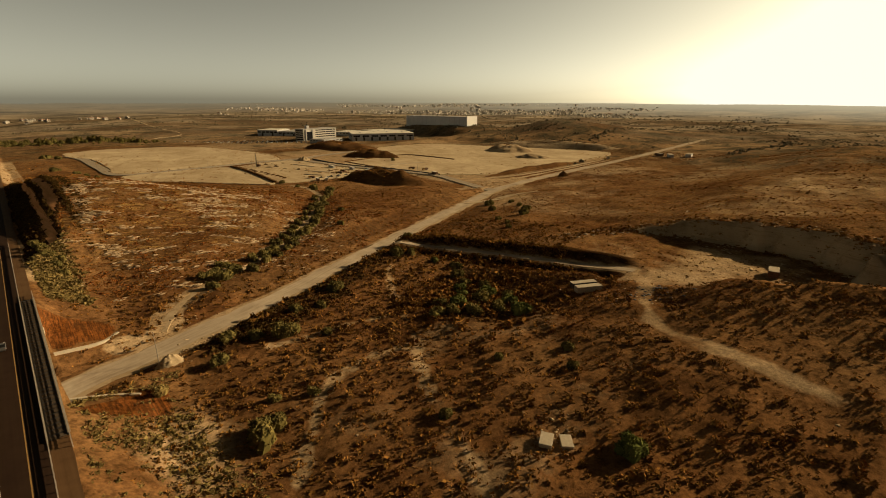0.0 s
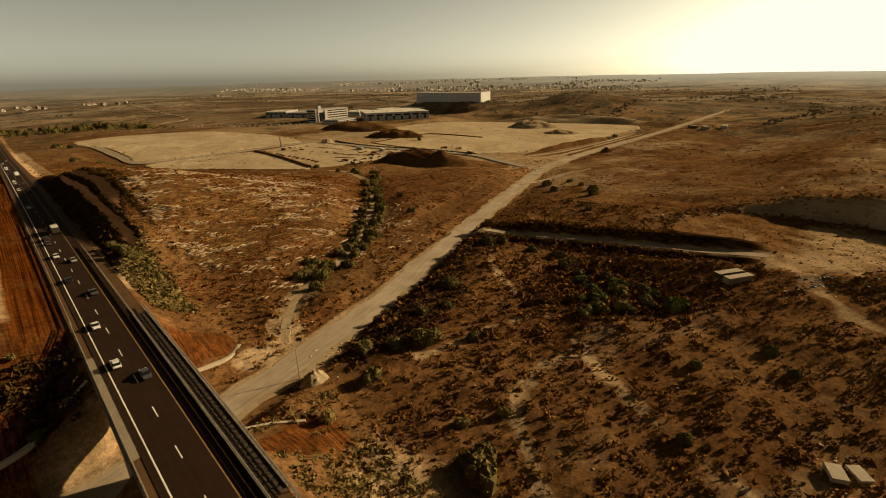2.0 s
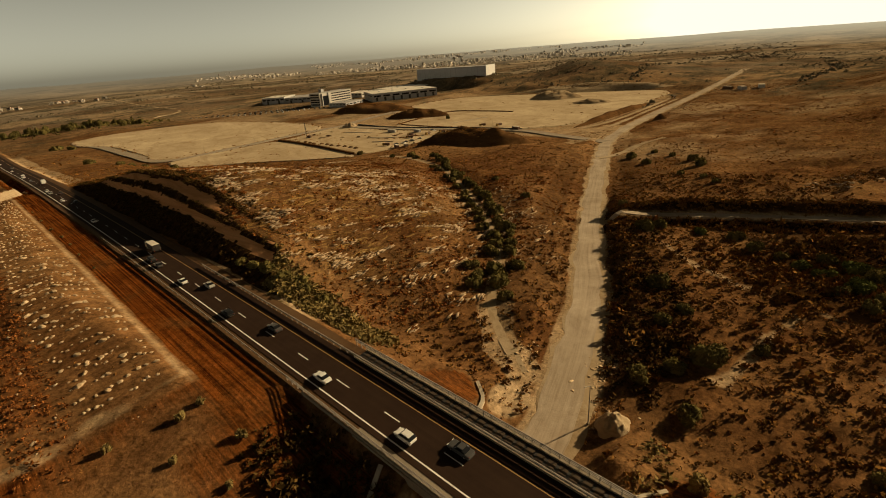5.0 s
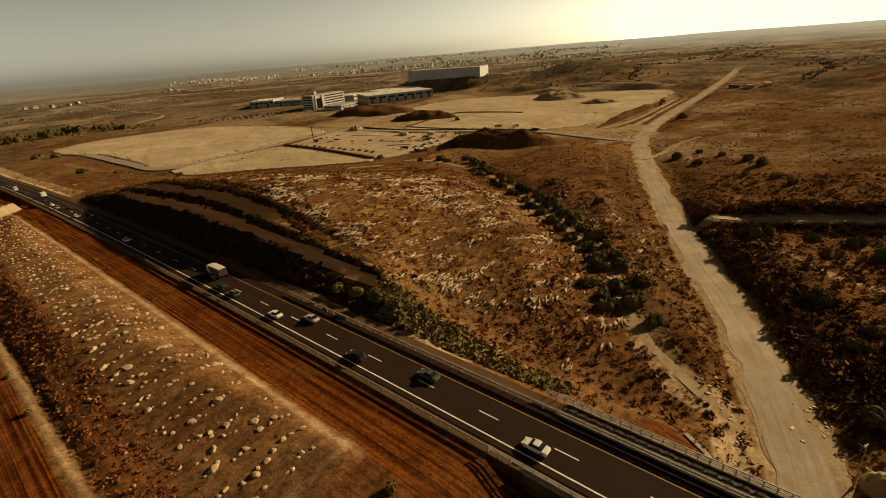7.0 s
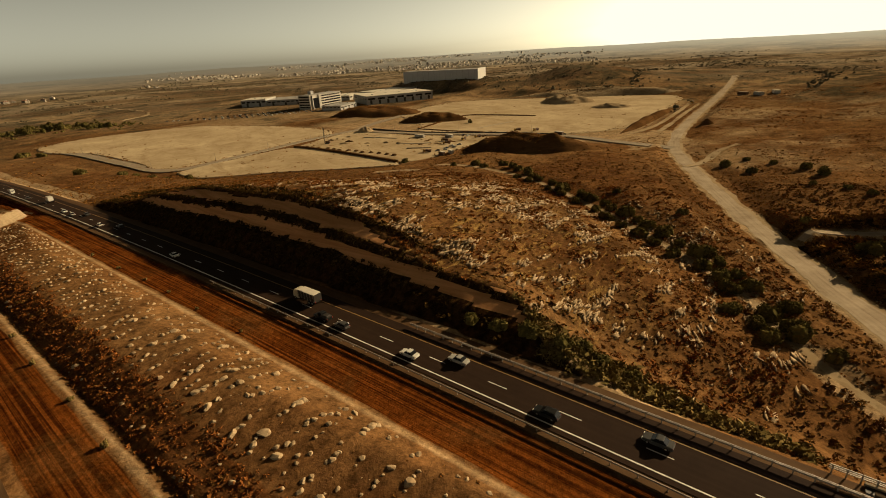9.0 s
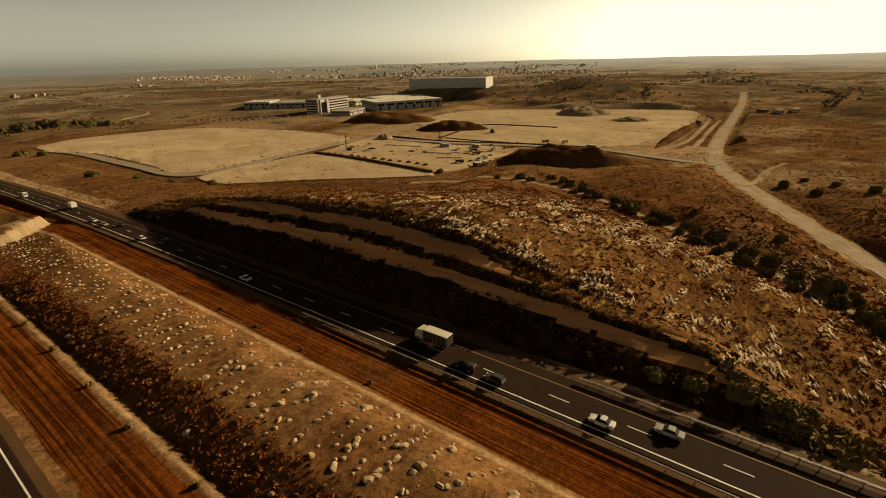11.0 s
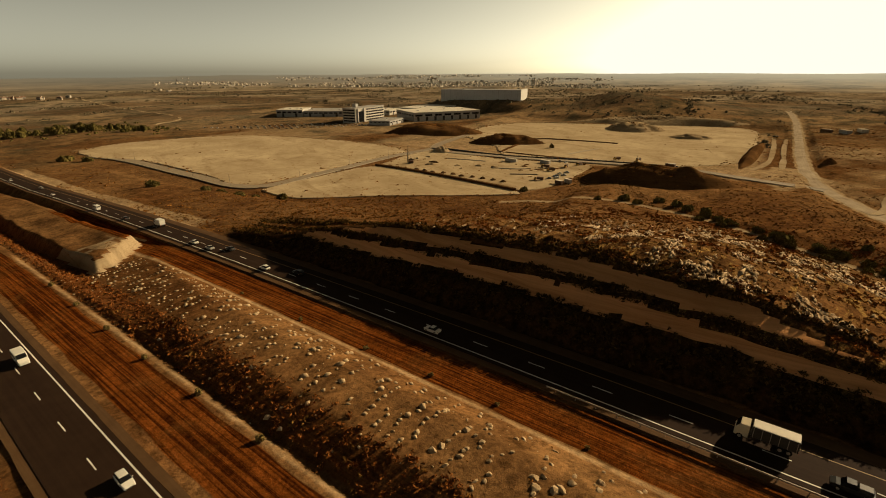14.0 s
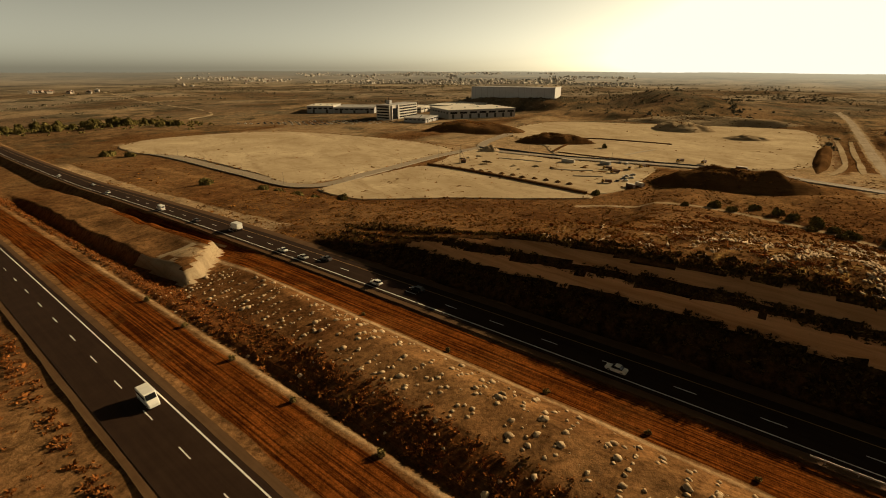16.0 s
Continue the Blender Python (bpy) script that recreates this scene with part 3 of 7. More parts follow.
def build_ground():
    xs = axis((-3600, -1200, 300), (-1200, -300, 75), (-300, -100, 10), (-100, 70, 1.1), (70, 270, 1.9), (270, 460, 4), (460, 1000, 10), (1000, 1800, 28), (1800, 4750, 80))
    ys = axis((-2600, -600, 250), (-600, -60, 30), (-60, 0, 5), (0, 440, 1.5), (440, 640, 3), (640, 1150, 10), (1150, 2000, 30), (2000, 5000, 80))
    gx, gy = np.meshgrid(xs, ys)
    gz = height(gx, gy)
    nx, ny = len(xs), len(ys)
    co = np.stack([gx, gy, gz], -1).reshape(-1, 3).astype(np.float32)
    i = (np.arange(ny - 1)[:, None] * nx + np.arange(nx - 1)[None, :]).reshape(-1)
    quads = np.stack([i, i + 1, i + nx + 1, i + nx], 1).astype(np.int32)
    mid = co[quads].mean(1)
    distant = (np.hypot(mid[:, 0], mid[:, 1] - 300) > 2150) & (mid[:, 0] + mid[:, 1] > 300)
    used, fresh = np.unique(quads[distant], return_inverse=True)
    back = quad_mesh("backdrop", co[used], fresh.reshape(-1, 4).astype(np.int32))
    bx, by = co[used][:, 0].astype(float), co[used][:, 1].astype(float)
    # sun side and distance steer the painted haze glow
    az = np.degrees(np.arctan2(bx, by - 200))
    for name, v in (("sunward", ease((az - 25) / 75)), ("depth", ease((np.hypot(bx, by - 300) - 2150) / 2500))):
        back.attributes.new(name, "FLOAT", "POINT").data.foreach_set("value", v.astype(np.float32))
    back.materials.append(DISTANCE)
    tagged(new("backdrop", back), "grey plain with painted haze stretching to the horizon", "distance", kind="structure")
    quads = quads[~distant]
    me = quad_mesh("ground", co, quads)
    x, y = gx.ravel(), gy.ravel()
    s = x - road_x(y)
    s2 = s - NEAR_OFFSET
    d1 = near_line(x, y, DIRT)[0]
    d2, side2, _ = near_line(x, y, SIDE)
    d3 = near_line(x, y, TRACK)[0]
    bare = np.maximum.reduce([ease((7.6 + 1.5 * vnoise(x, y, 8, 126) - d1) / 2.5), ease((5 - d2) / 2.5) * ease((y - 62) / 8), ease((3.2 - d3) / 2), (0.50 + 0.36 * vnoise(x, y, 17, 111) + 0.2 * vnoise(x, y, 6, 110)) * ease((0.95 + 0.35 * vnoise(x, y, 22, 112) + 0.2 * vnoise(x, y, 8, 113) - ((x - 206) / 42) ** 2 - ((y - 48) / 56) ** 2) / 0.4)])
    lots = ease((x - 110) / 20) * ease((y - 600) / 30) * ease((960 - y) / 40) * ease((360 - x) / 30)
    works = ease((x - 330) / 30) * ease((y - 290) / 30) * ease((720 - y) / 40) * ease((720 - x) / 50)
    bare = np.maximum.reduce([bare, 0.75 * lots, 0.7 * works, 0.62 * ease((x - 195) / 40) * ease((y - 420) / 30) * ease((470 - y) / 25) * ease((330 - x) / 30)])
    edge = np.maximum(np.exp(-((s + 15.3) / 1.4) ** 2), np.exp(-((s2 - 15.8) / 1.1) ** 2) * ease((y - 200) / 40))
    bare = np.maximum(bare, 0.52 * edge * ease((y - 185) / 30) * ease((560 - y) / 60))
    stonefield = ease((s + 36) / 3) * ease((-17 - s) / 2) * ease((y - 195) / 15) * ease((500 - y) / 15)
    bare = np.maximum(bare, 0.20 * stonefield)
    bare = np.maximum(bare, 0.85 * ease((s - 10) / 2) * ease((22 - s) / 3) * ease((y - 195) / 20) * ease((280 - y) / 20))
    bare = np.maximum(bare, 0.9 * ease((5.5 - np.hypot((x + 11 + 0.0 * y), (y - 504) * 0.45)) / 3))
    bare = np.maximum(bare, 0.7 * ease((s - 12) / 3) * ease((30 - s) / 3) * ease((y - 480) / 60) * ease((900 - y) / 100))
    plough = ease((s + 14.3) / 1) * ease((-3.2 - s) / 1) * ease((y - 150) / 50) * ease((640 - y) / 60)
    plough = np.maximum(plough, ease((14.8 - s2) / 1) * ease((s2 - 4.0) / 1) * ease((y - 190) / 30))
    plough = np.maximum(plough, (0.47 + 0.22 * vnoise(x, y, 13, 209)) * ease((-3.5 - s) / 2) * ease((207 - y) / 4) * ease((y - 120) / 20))
    bare = np.maximum(bare, (0.5 + 0.3 * vnoise(x, y, 7, 119)) * ease((3.6 + 1.6 * vnoise(x, y, 9, 120) - d2) / 2.2))
    bare = np.maximum(bare, 0.9 * ease((6.0 + 2.0 * vnoise(x, y, 6, 122) - d3) / 2.5) * ease((192 - y) / 14))
    bare = np.maximum(bare, 0.95 * ease((4.5 + vnoise(x, y, 4, 124) - np.hypot((x - 27) * 0.45, y - 157.5)) / 2))
    bare = np.maximum(bare, 0.9 * ease((s + 17) / 2) * ease((-2 - s) / 1) * ease((y - 133) / 4) * ease((154 - y) / 3))
    for line in PATHS:
        bare = np.maximum(bare, 0.68 * ease((2.4 - near_line(x, y, line)[0] - 2.0 * vnoise(x, y, 9, 83) - 1.2 * vnoise(x, y, 3, 84)) / 2.6))
    bare = np.maximum(bare, (0.50 + 0.25 * vnoise(x, y, 9, 199)) * np.exp(-(((x - 24) / 13) ** 2 + ((y - 92) / 24) ** 2)))
    bare = np.maximum(bare, 0.85 * ease((1.1 + 0.25 * vnoise(x, y, 14, 205) - np.hypot((x - 372) / 52, (y - 285) / 24)) / 0.3))
    plough = np.maximum(plough, 0.56 * earth_fill(x, y))
    bare = np.maximum(bare, (0.44 + 0.2 * vnoise(x, y, 4, 206)) * ease((2.6 + 1.2 * vnoise(x, y, 5, 201) - near_line(x, y, CROSSING)[0]) / 1.4))
    bare = np.where(earth_fill(x, y) > 0.3, 0.05, bare)
    bare = np.maximum(bare, (0.20 + 0.26 * vnoise(x, y, 19, 207) + 0.12 * vnoise(x, y, 6, 208)) * ease((x - 34) / 14) * ease((150 - x) / 40) * ease((118 - y) / 30))
    scrub = 0.20 * ease((x - 25) / 30) * ease((190 - y) / 40) * ease((150 - x) / 60) * ease((y - 55) / 30)
    scrub = np.maximum(scrub, 0.95 * np.exp(-(((x - 128) / 42) ** 2 + ((y - 105) / 36) ** 2)))
    scrub = np.maximum(scrub, np.where(side2 > 0, 0.9, 0.75) * ease((20 - d2) / 8) * ease((d2 - 2.5) / 2) * ease((y - 64) / 12))
    scrub = np.maximum(scrub, 0.55 * ease((d1 - 9) / 5) * ease((30 - d1) / 8) * ease((x - 30) / 20) * ease((330 - x) / 60))
    dirt_side = near_line(x, y, DIRT)[1]
    bare = np.maximum(bare, (0.34 + 0.22 * vnoise(x, y, 45, 191) + 0.14 * vnoise(x, y, 12, 192)) * ease((x - 235) / 60) * (dirt_side > 0))
    slope = ease((s + 44.5) / 1.5) * ease((-33.5 - s) / 3) * ease((y - 195) / 25)
    scrub = np.maximum(scrub, 0.15 * slope)
    plough = np.maximum(plough, 0.50 * slope)
    # cutting face darkened: scrub cover and painted shade in one mask
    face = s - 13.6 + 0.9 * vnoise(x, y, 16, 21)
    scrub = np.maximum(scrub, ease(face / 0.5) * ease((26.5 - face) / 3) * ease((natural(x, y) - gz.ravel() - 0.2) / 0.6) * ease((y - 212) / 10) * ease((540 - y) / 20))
    hill = hump(x, y, 52, 275, 45, 75, 70, 110)
    scrub = np.maximum(scrub, (0.46 + 0.30 * vnoise(x, y, 24, 127)) * ease((hill - 0.3) / 0.3) * (s > 16))
    rock = ease((hill - 0.42) / 0.4) * ease((s - 18) / 8)
    rock = np.maximum(rock, 0.45 * ease((y - 330) / 30) * ease((470 - y) / 40) * ease((x - 40) / 20) * ease((180 - x) / 50))
    rock = np.maximum(rock, 0.5 * ease((x - 190) / 30) * ease((170 - y) / 50))
    apron = ease((x - 280) / 60) * ease((y - 720) / 60) * ease((1180 - y) / 60) * ease((900 - x) / 80)
    bare = np.maximum(bare, (0.55 + 0.4 * vnoise(x, y, 60, 117) + 0.25 * vnoise(x, y, 22, 118)) * apron)
    # drives the farmland colour and its painted haze, growing with distance
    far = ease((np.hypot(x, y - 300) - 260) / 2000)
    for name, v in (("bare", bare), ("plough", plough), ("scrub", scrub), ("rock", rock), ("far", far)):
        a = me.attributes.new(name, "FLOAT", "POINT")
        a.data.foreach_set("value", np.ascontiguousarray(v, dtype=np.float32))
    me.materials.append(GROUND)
    # the faces of the cutting are bare rock
    me.materials.append(CUT)
    fx, fy = co[quads].mean(1)[:, 0], co[quads].mean(1)[:, 1]
    zz = co[quads][:, :, 2]
    fs = fx - road_x(fy)
    steep = (zz.max(1) - zz.min(1)) > 0.62 * 1.1
    dug = natural(fx, fy) - zz.mean(1)
    fd = fs - 13.6 + 0.9 * vnoise(fx, fy, 16, 21) + 0.5 * vnoise(fx, fy, 4, 24)
    faces = (dug > 0.7) & (((fd > 8.7) & (fd < 12.1)) | ((fd > 14.0) & (fd < 19.6))) & (fy > 215) & (fy < 520)
    me.materials.append(SOIL_PALE)
    spur = steep & (fs < -5) & (fs > -36) & (fy > 468) & (fy < 524)
    yard = ((zz.max(1) - zz.min(1)) > 0.9) & (fx > 215) & (fx < 300) & (fy > -30) & (fy < 135)
    me.polygons.foreach_set("material_index", np.where(spur | yard, 2, faces).astype(np.int32))
    return tagged(new("ground", me), "dry brown hillside with scrub, bare earth and limestone outcrops", "ground", kind="structure")


ground = build_ground()


# ---- roads ----
def ribbon(name, line, left, right, lift, mat, parent=None, skirt=0.25, wobble=0.0, cross=0.0):
    """A strip along a line of points, from left to right of it in metres, with its sides turned down."""
    p = np.asarray(line, float)
    d = np.gradient(p[:, :2], axis=0)
    d /= np.linalg.norm(d, axis=1)[:, None]
    n = np.stack([d[:, 1], -d[:, 0]], 1)
    run = np.concatenate([[0], np.cumsum(np.hypot(*np.diff(p[:, :2], axis=0).T))])
    wl = wobble * vnoise(run, run * 0 + 3.3, 9, 41) + 0.6 * wobble * vnoise(run, run * 0 + 8.1, 3.5, 42)
    wr = wobble * vnoise(run, run * 0 + 5.3, 9, 43) + 0.6 * wobble * vnoise(run, run * 0 + 2.1, 3.5, 44)
    rows = []
    for off, dz in ((left - wl, -skirt), (left - wl, 0), (0.5 * (left + right) + 0 * wl, cross), (right + wr, 0), (right + wr, -skirt)):
        off = np.broadcast_to(off, run.shape)
        rows.append(np.column_stack([p[:, :2] + n * off[:, None], p[:, 2] + lift + dz]))
    v = np.stack(rows, 1).reshape(-1, 3)
    k, m = len(rows), len(p)
    f = [(i * k + j, i * k + j + 1, (i + 1) * k + j + 1, (i + 1) * k + j) for i in range(m - 1) for j in range(k - 1)]
    ob = mesh(name, v, f, mat, parent)
    for key, val in (("across", np.tile(np.array([left, left, 0.5 * (left + right), right, right]), m)), ("along", np.repeat(run, k))):
        ob.data.attributes.new(key, "FLOAT", "POINT").data.foreach_set("value", val.astype(np.float32))
    return ob


def highway_line(y0, y1, offset=0.0, rise=0.0, step=6.0):
    y = np.linspace(y0, y1, int((y1 - y0) / step) + 1)
    return np.column_stack([road_x(y) + offset, y, road_z(y) + rise])


def line_box(name, y0, y1, off, width, rise, mat, parent):
    """A painted mark, thin but solid, lying on the asphalt."""
    return ribbon(name, highway_line(y0, y1, off, rise, min(6.0, y1 - y0)), -width / 2, width / 2, 0.0, mat, parent, 0.012)


def carriageway(name, label, y0, y1, offset, rise, left, right, yellow, dash_from):
    road = ribbon(name, highway_line(y0, y1, offset, rise), left, right, 0.0, ASPHALT, skirt=0.5, cross=0.03)
    tagged(road, label, "road", kind="structure")
    line_box("edge_line", y0, y1, offset, 0.26, rise + 0.022, PAINT_WHITE, road)
    if yellow > 0:
        line_box("edge_line", y0, y1, offset + yellow, 0.2, rise + 0.022, PAINT_YELLOW, road)
    lane = 3.7 if yellow > 0 else -3.7
    y = dash_from
    while y < min(y1 - 6, 640):
        line_box("lane_dash", y, y + 4.0, offset + lane, 0.2, rise + 0.034, PAINT_WHITE, road)
        y += 14.3
    return road


carriageway("road_1", "dark asphalt highway carriageway with white and yellow lines", -60, 1000, 0.0, 0.0, -1.2, 10.3, 7.5, 61.3)
carriageway("road_2", "dark asphalt highway carriageway beyond the wide median", 190, 1000, NEAR_OFFSET, NEAR_RISE, -9.6, 1.1, -7.5, 207.0)
for nm, off, rise, l, r in (("shoulder", 0.0, -0.10, -3.0, -1.2), ("shoulder", 0.0, -0.08, 10.3, 13.4), ("shoulder", NEAR_OFFSET, NEAR_RISE - 0.08, 1.1, 2.6), ("shoulder", NEAR_OFFSET, NEAR_RISE - 0.08, -11.0, -9.6)):
    y0 = -60 if off == 0 else 190
    if off == 0:
        for a, b in ((-60, 124), (166, 1000)):
            tagged(ribbon(nm, highway_line(a, b, off, rise), l, r, 0, SHOULDER, skirt=0.4, wobble=0.15), "dusty gravel shoulder beside the highway", "road shoulder", kind="structure")
    else:
        tagged(ribbon(nm, highway_line(y0, 1000, off, rise), l, r, 0, SHOULDER, skirt=0.4, wobble=0.15), "dusty gravel shoulder beside the highway", "road shoulder", kind="structure")

tagged(ribbon("road_verge", DIRT, -5.4, 6.0, -0.165, VERGE, skirt=0.05, wobble=1.6), "pale dusty verge of the dirt road", "road verge", kind="structure")
dirt_road = tagged(ribbon("dirt_road", DIRT, -4.6, 3.9, -0.12, DIRT_ROAD, skirt=0.03, wobble=0.8), "worn pale grey-brown dirt road across the valley", "road", kind="structure")
side_pts = SIDE.copy()
side_pts[:, 2] = np.maximum(height(side_pts[:, 0], side_pts[:, 1]), height(side_pts[:, 0] + 2, side_pts[:, 1]) - 0.3) + 0.12
side_road = tagged(ribbon("side_road", side_pts[:int(np.argmax(side_pts[:, 1] < 67))], -2.2, 2.2, 0.0, DIRT_ROAD, skirt=0.5, wobble=0.7), "narrow pale dirt track on a bench above a gully", "road", kind="structure")
track_pts = TRACK.copy()
track_pts[:, 2] = height(track_pts[:, 0], track_pts[:, 1]) + 0.1
footpath = tagged(ribbon("footpath", track_pts, -1.4, 1.4, 0.0, VERGE, skirt=0.5, wobble=1.0), "pale stony footpath between bushes", "path", kind="structure")
for pts in (STREET_A, STREET_B):
    tagged(ribbon("street", pts, -5.0, 5.0, 0.10, OLD_ASPHALT, skirt=0.3), "grey service street round the levelled lots", "road", kind="structure")
    tagged(ribbon("kerb", pts, 5.0, 5.5, 0.22, CONCRETE_PALE, skirt=0.5), "pale concrete kerb of the service street", "kerb", kind="structure")


# ---- levelled lots ----
LOT_EDGES = []


def lot(label, outline, level):
    """A levelled pad with a battered, slightly ragged edge."""
    c = spline(outline + outline[:1], 9.0)[:-1, :2]
    c = c + np.stack([vnoise(c[:, 0], c[:, 1], 14, 51), vnoise(c[:, 0], c[:, 1], 14, 52)], 1) * 2.0
    LOT_EDGES.append((c, level))
    mid = c.mean(0)
    n = len(c)
    out = mid + (c - mid) * 1.012
    v = [(*p, level + 0.02) for p in c] + [(*p, level - 1.0) for p in out] + [(*mid, level + 0.05)]
    f = [(i, (i + 1) % n, 2 * n) for i in range(n)] + [(i, n + i, n + (i + 1) % n, (i + 1) % n) for i in range(n)]
    return tagged(mesh("sand_lot", v, f, SAND), label, "levelled ground", kind="structure")


lot("large levelled lot of pale sand", [(116, 850), (124, 916), (190, 943), (296, 894), (326, 798), (336, 700), (318, 628), (275, 619), (135, 620), (130, 677), (134, 800)], -22.2)
lot("smaller levelled lot of pale sand", [(124, 598), (122, 561), (164, 506), (217, 441), (233, 530), (236, 590), (184, 599)], -22.3)
lot("levelled ground of a building site", [(246, 594), (325, 604), (337, 575), (331, 515), (346, 440), (320, 428), (270, 430), (226, 443), (240, 530)], -22.6)
lot("wide levelled platform of pale sand", [(457, 640), (560, 665), (640, 640), (690, 520), (730, 400), (720, 330), (560, 318), (440, 322), (378, 372), (372, 440), (352, 520), (400, 560)], -22.5)


# ---- bridge ----
WALK_PLATE = plain("walkway_plate", (0.085, 0.062, 0.042), 0.9, 0, 0.3, 0.8)
def bridge():
    y0, y1 = 124.0, 166.0
    b = empty("bridge", pose(0, 0, 0), "concrete road bridge with steel railings over a dirt road", "bridge")
    ribbon("deck", highway_line(y0, y1, 0, 0, 3), -3.2, 13.9, -0.06, CONCRETE, b, skirt=1.7)
    for off in (-1.5, 2.2, 5.8, 9.4, 12.2):
        ribbon("girder", highway_line(131, 159, off, -1.55, 4), -0.45, 0.45, 0, CONCRETE, b, 1.0)
    ribbon("soffit", highway_line(129, 161, 0, -1.7, 4), -3.0, 13.7, 0, CONCRETE, b, 0.2)
    for y in (128.0, 161.0):
        x, z = road_x(y), float(road_z(y))
        part("abutment", box(x + 5.4, y, z - 8.6, 17.2, 2.4, 14.0, 4, 0.12), CONCRETE_PALE, b)
    # kerbs and the walkway strip with its low plinths
    for off, w in ((-2.9, 0.3), (10.4, 0.3), (13.6, 0.45)):
        ribbon("kerb_beam", highway_line(100, 182, off, 0.42, 3), -w / 2, w / 2, 0, CONCRETE, b, 0.75)
    ribbon("walkway", highway_line(100, 182, 12.0, 0.12, 3), -1.35, 1.35, 0, DARK_STEEL, b, 0.4)
    for y in np.arange(100.5, 182, 1.9):
        x, z = road_x(y), float(road_z(y))
        part("walkway_plate", box(x + 12.0, y, z + 0.15, 2.3, 1.35, 0.05, 3), WALK_PLATE, b)
    return b


def railing(label, y0, y1, off, tops, post_step, height_m, mat):
    """Longitudinal rails on posts beside the carriageway."""
    g = empty("guardrail", pose(0, 0, 0), label, "guardrail")
    for h, t in tops:
        ribbon("rail", highway_line(y0, y1, off, h + t / 2, 4), -0.07, 0.07, 0, mat, g, t)
    me = None
    for y in np.arange(y0, y1 + 0.1, post_step):
        x, z = road_x(y) + off, float(road_z(y))
        if me is None:
            ob = part("post", box(0, 0, height_m / 2 - 0.25, 0.16, 0.16, height_m + 0.5), mat, g)
            me = ob.data
        else:
            ob = new("post", me)
            ob.parent = g
        ob.location = (x, y, z)
    return g


bridge()
railing("grey steel guardrail on the median side of the bridge", 96, 188, -2.6, [(0.55, 0.10), (0.85, 0.10), (1.12, 0.14)], 2.0, 1.15, STEEL)
railing("grey steel guardrail between carriageway and walkway", 60, 262, 10.4, [(0.75, 0.3), (1.05, 0.12)], 2.5, 1.1, STEEL)
railing("steel parapet railing on the outer edge of the bridge", 96, 186, 13.6, [(0.85, 0.14), (1.15, 0.14), (1.45, 0.2)], 1.6, 1.5, STEEL)
railing("low steel crash barrier along the verge", 188, 330, -2.4, [(0.55, 0.3)], 4.0, 0.7, STEEL)


def wing_wall(label, ctrl, thick, top):
    """A curved retaining wall that steps down with the slope."""
    c = spline(ctrl, 1.5)
    d = np.gradient(c[:, :2], axis=0)
    d /= np.linalg.norm(d, axis=1)[:, None]
    n = np.stack([d[:, 1], -d[:, 0]], 1) * thick / 2
    if top:
        c[:, 2] = height(c[:, 0] + top * n[:, 0] * 5, c[:, 1] + top * n[:, 1] * 5) + 0.7
    g = np.minimum(height(c[:, 0], c[:, 1]), c[:, 2]) - 3.0
    v, f = [], []
    for i, p in enumerate(c):
        a, b = p[:2] - n[i], p[:2] + n[i]
        v += [(*a, g[i]), (*a, p[2]), (*b, p[2]), (*b, g[i])]
    for i in range(len(c) - 1):
        for j in range(4):
            f.append((4 * i + j, 4 * i + (j + 1) % 4, 4 * i + 4 + (j + 1) % 4, 4 * i + 4 + j))
    e = 4 * (len(c) - 1)
    f += [(0, 1, 2, 3), (e + 3, e + 2, e + 1, e)]
    return tagged(mesh("retaining_wall", v, f, CONCRETE_PALE), label, "retaining wall", kind="structure")


wing_wall("pale concrete wing wall curving from the bridge", [tuple(p + (0, 0, 0.25)) for p in WING_NE[::4]], 0.8, 0)
wing_wall("low pale concrete wing wall holding back ochre earth", [tuple(p + (0, 0, 0.25)) for p in WING_SE[::4]], 0.7, 0)
wing_wall("pale concrete wing wall beside the underpass", [(-10, 158, -8.0), (-16, 156, -10.5), (-23, 152, -12.5), (-30, 150.5, -13.4)], 0.8, 1)

for ctrl in ([(422, 1786, 0), (401, 1450, 0), (394, 1278, 0), (366, 1168, 0), (304, 1130, 0)], [(396, 313, 0), (423, 306, 0), (468, 301.5, 0), (541, 301, 0), (640, 303, 0)], [(414, 292, 0), (462, 291.5, 0), (546, 291.5, 0), (627, 290, 0)], [(280, 247, 0), (298, 239, 0), (330, 234, 0), (352, 224, 0)]):
    c = spline(ctrl, 5.0)
    c[:, 2] = height(c[:, 0], c[:, 1]) + 0.35
    tagged(ribbon("haul_track", c, -2.2, 2.2, 0.0, VERGE, skirt=1.0, wobble=1.0), "pale unpaved haul track over dry ground", "road", kind="structure")


# ---- stones and plants: shapes ----


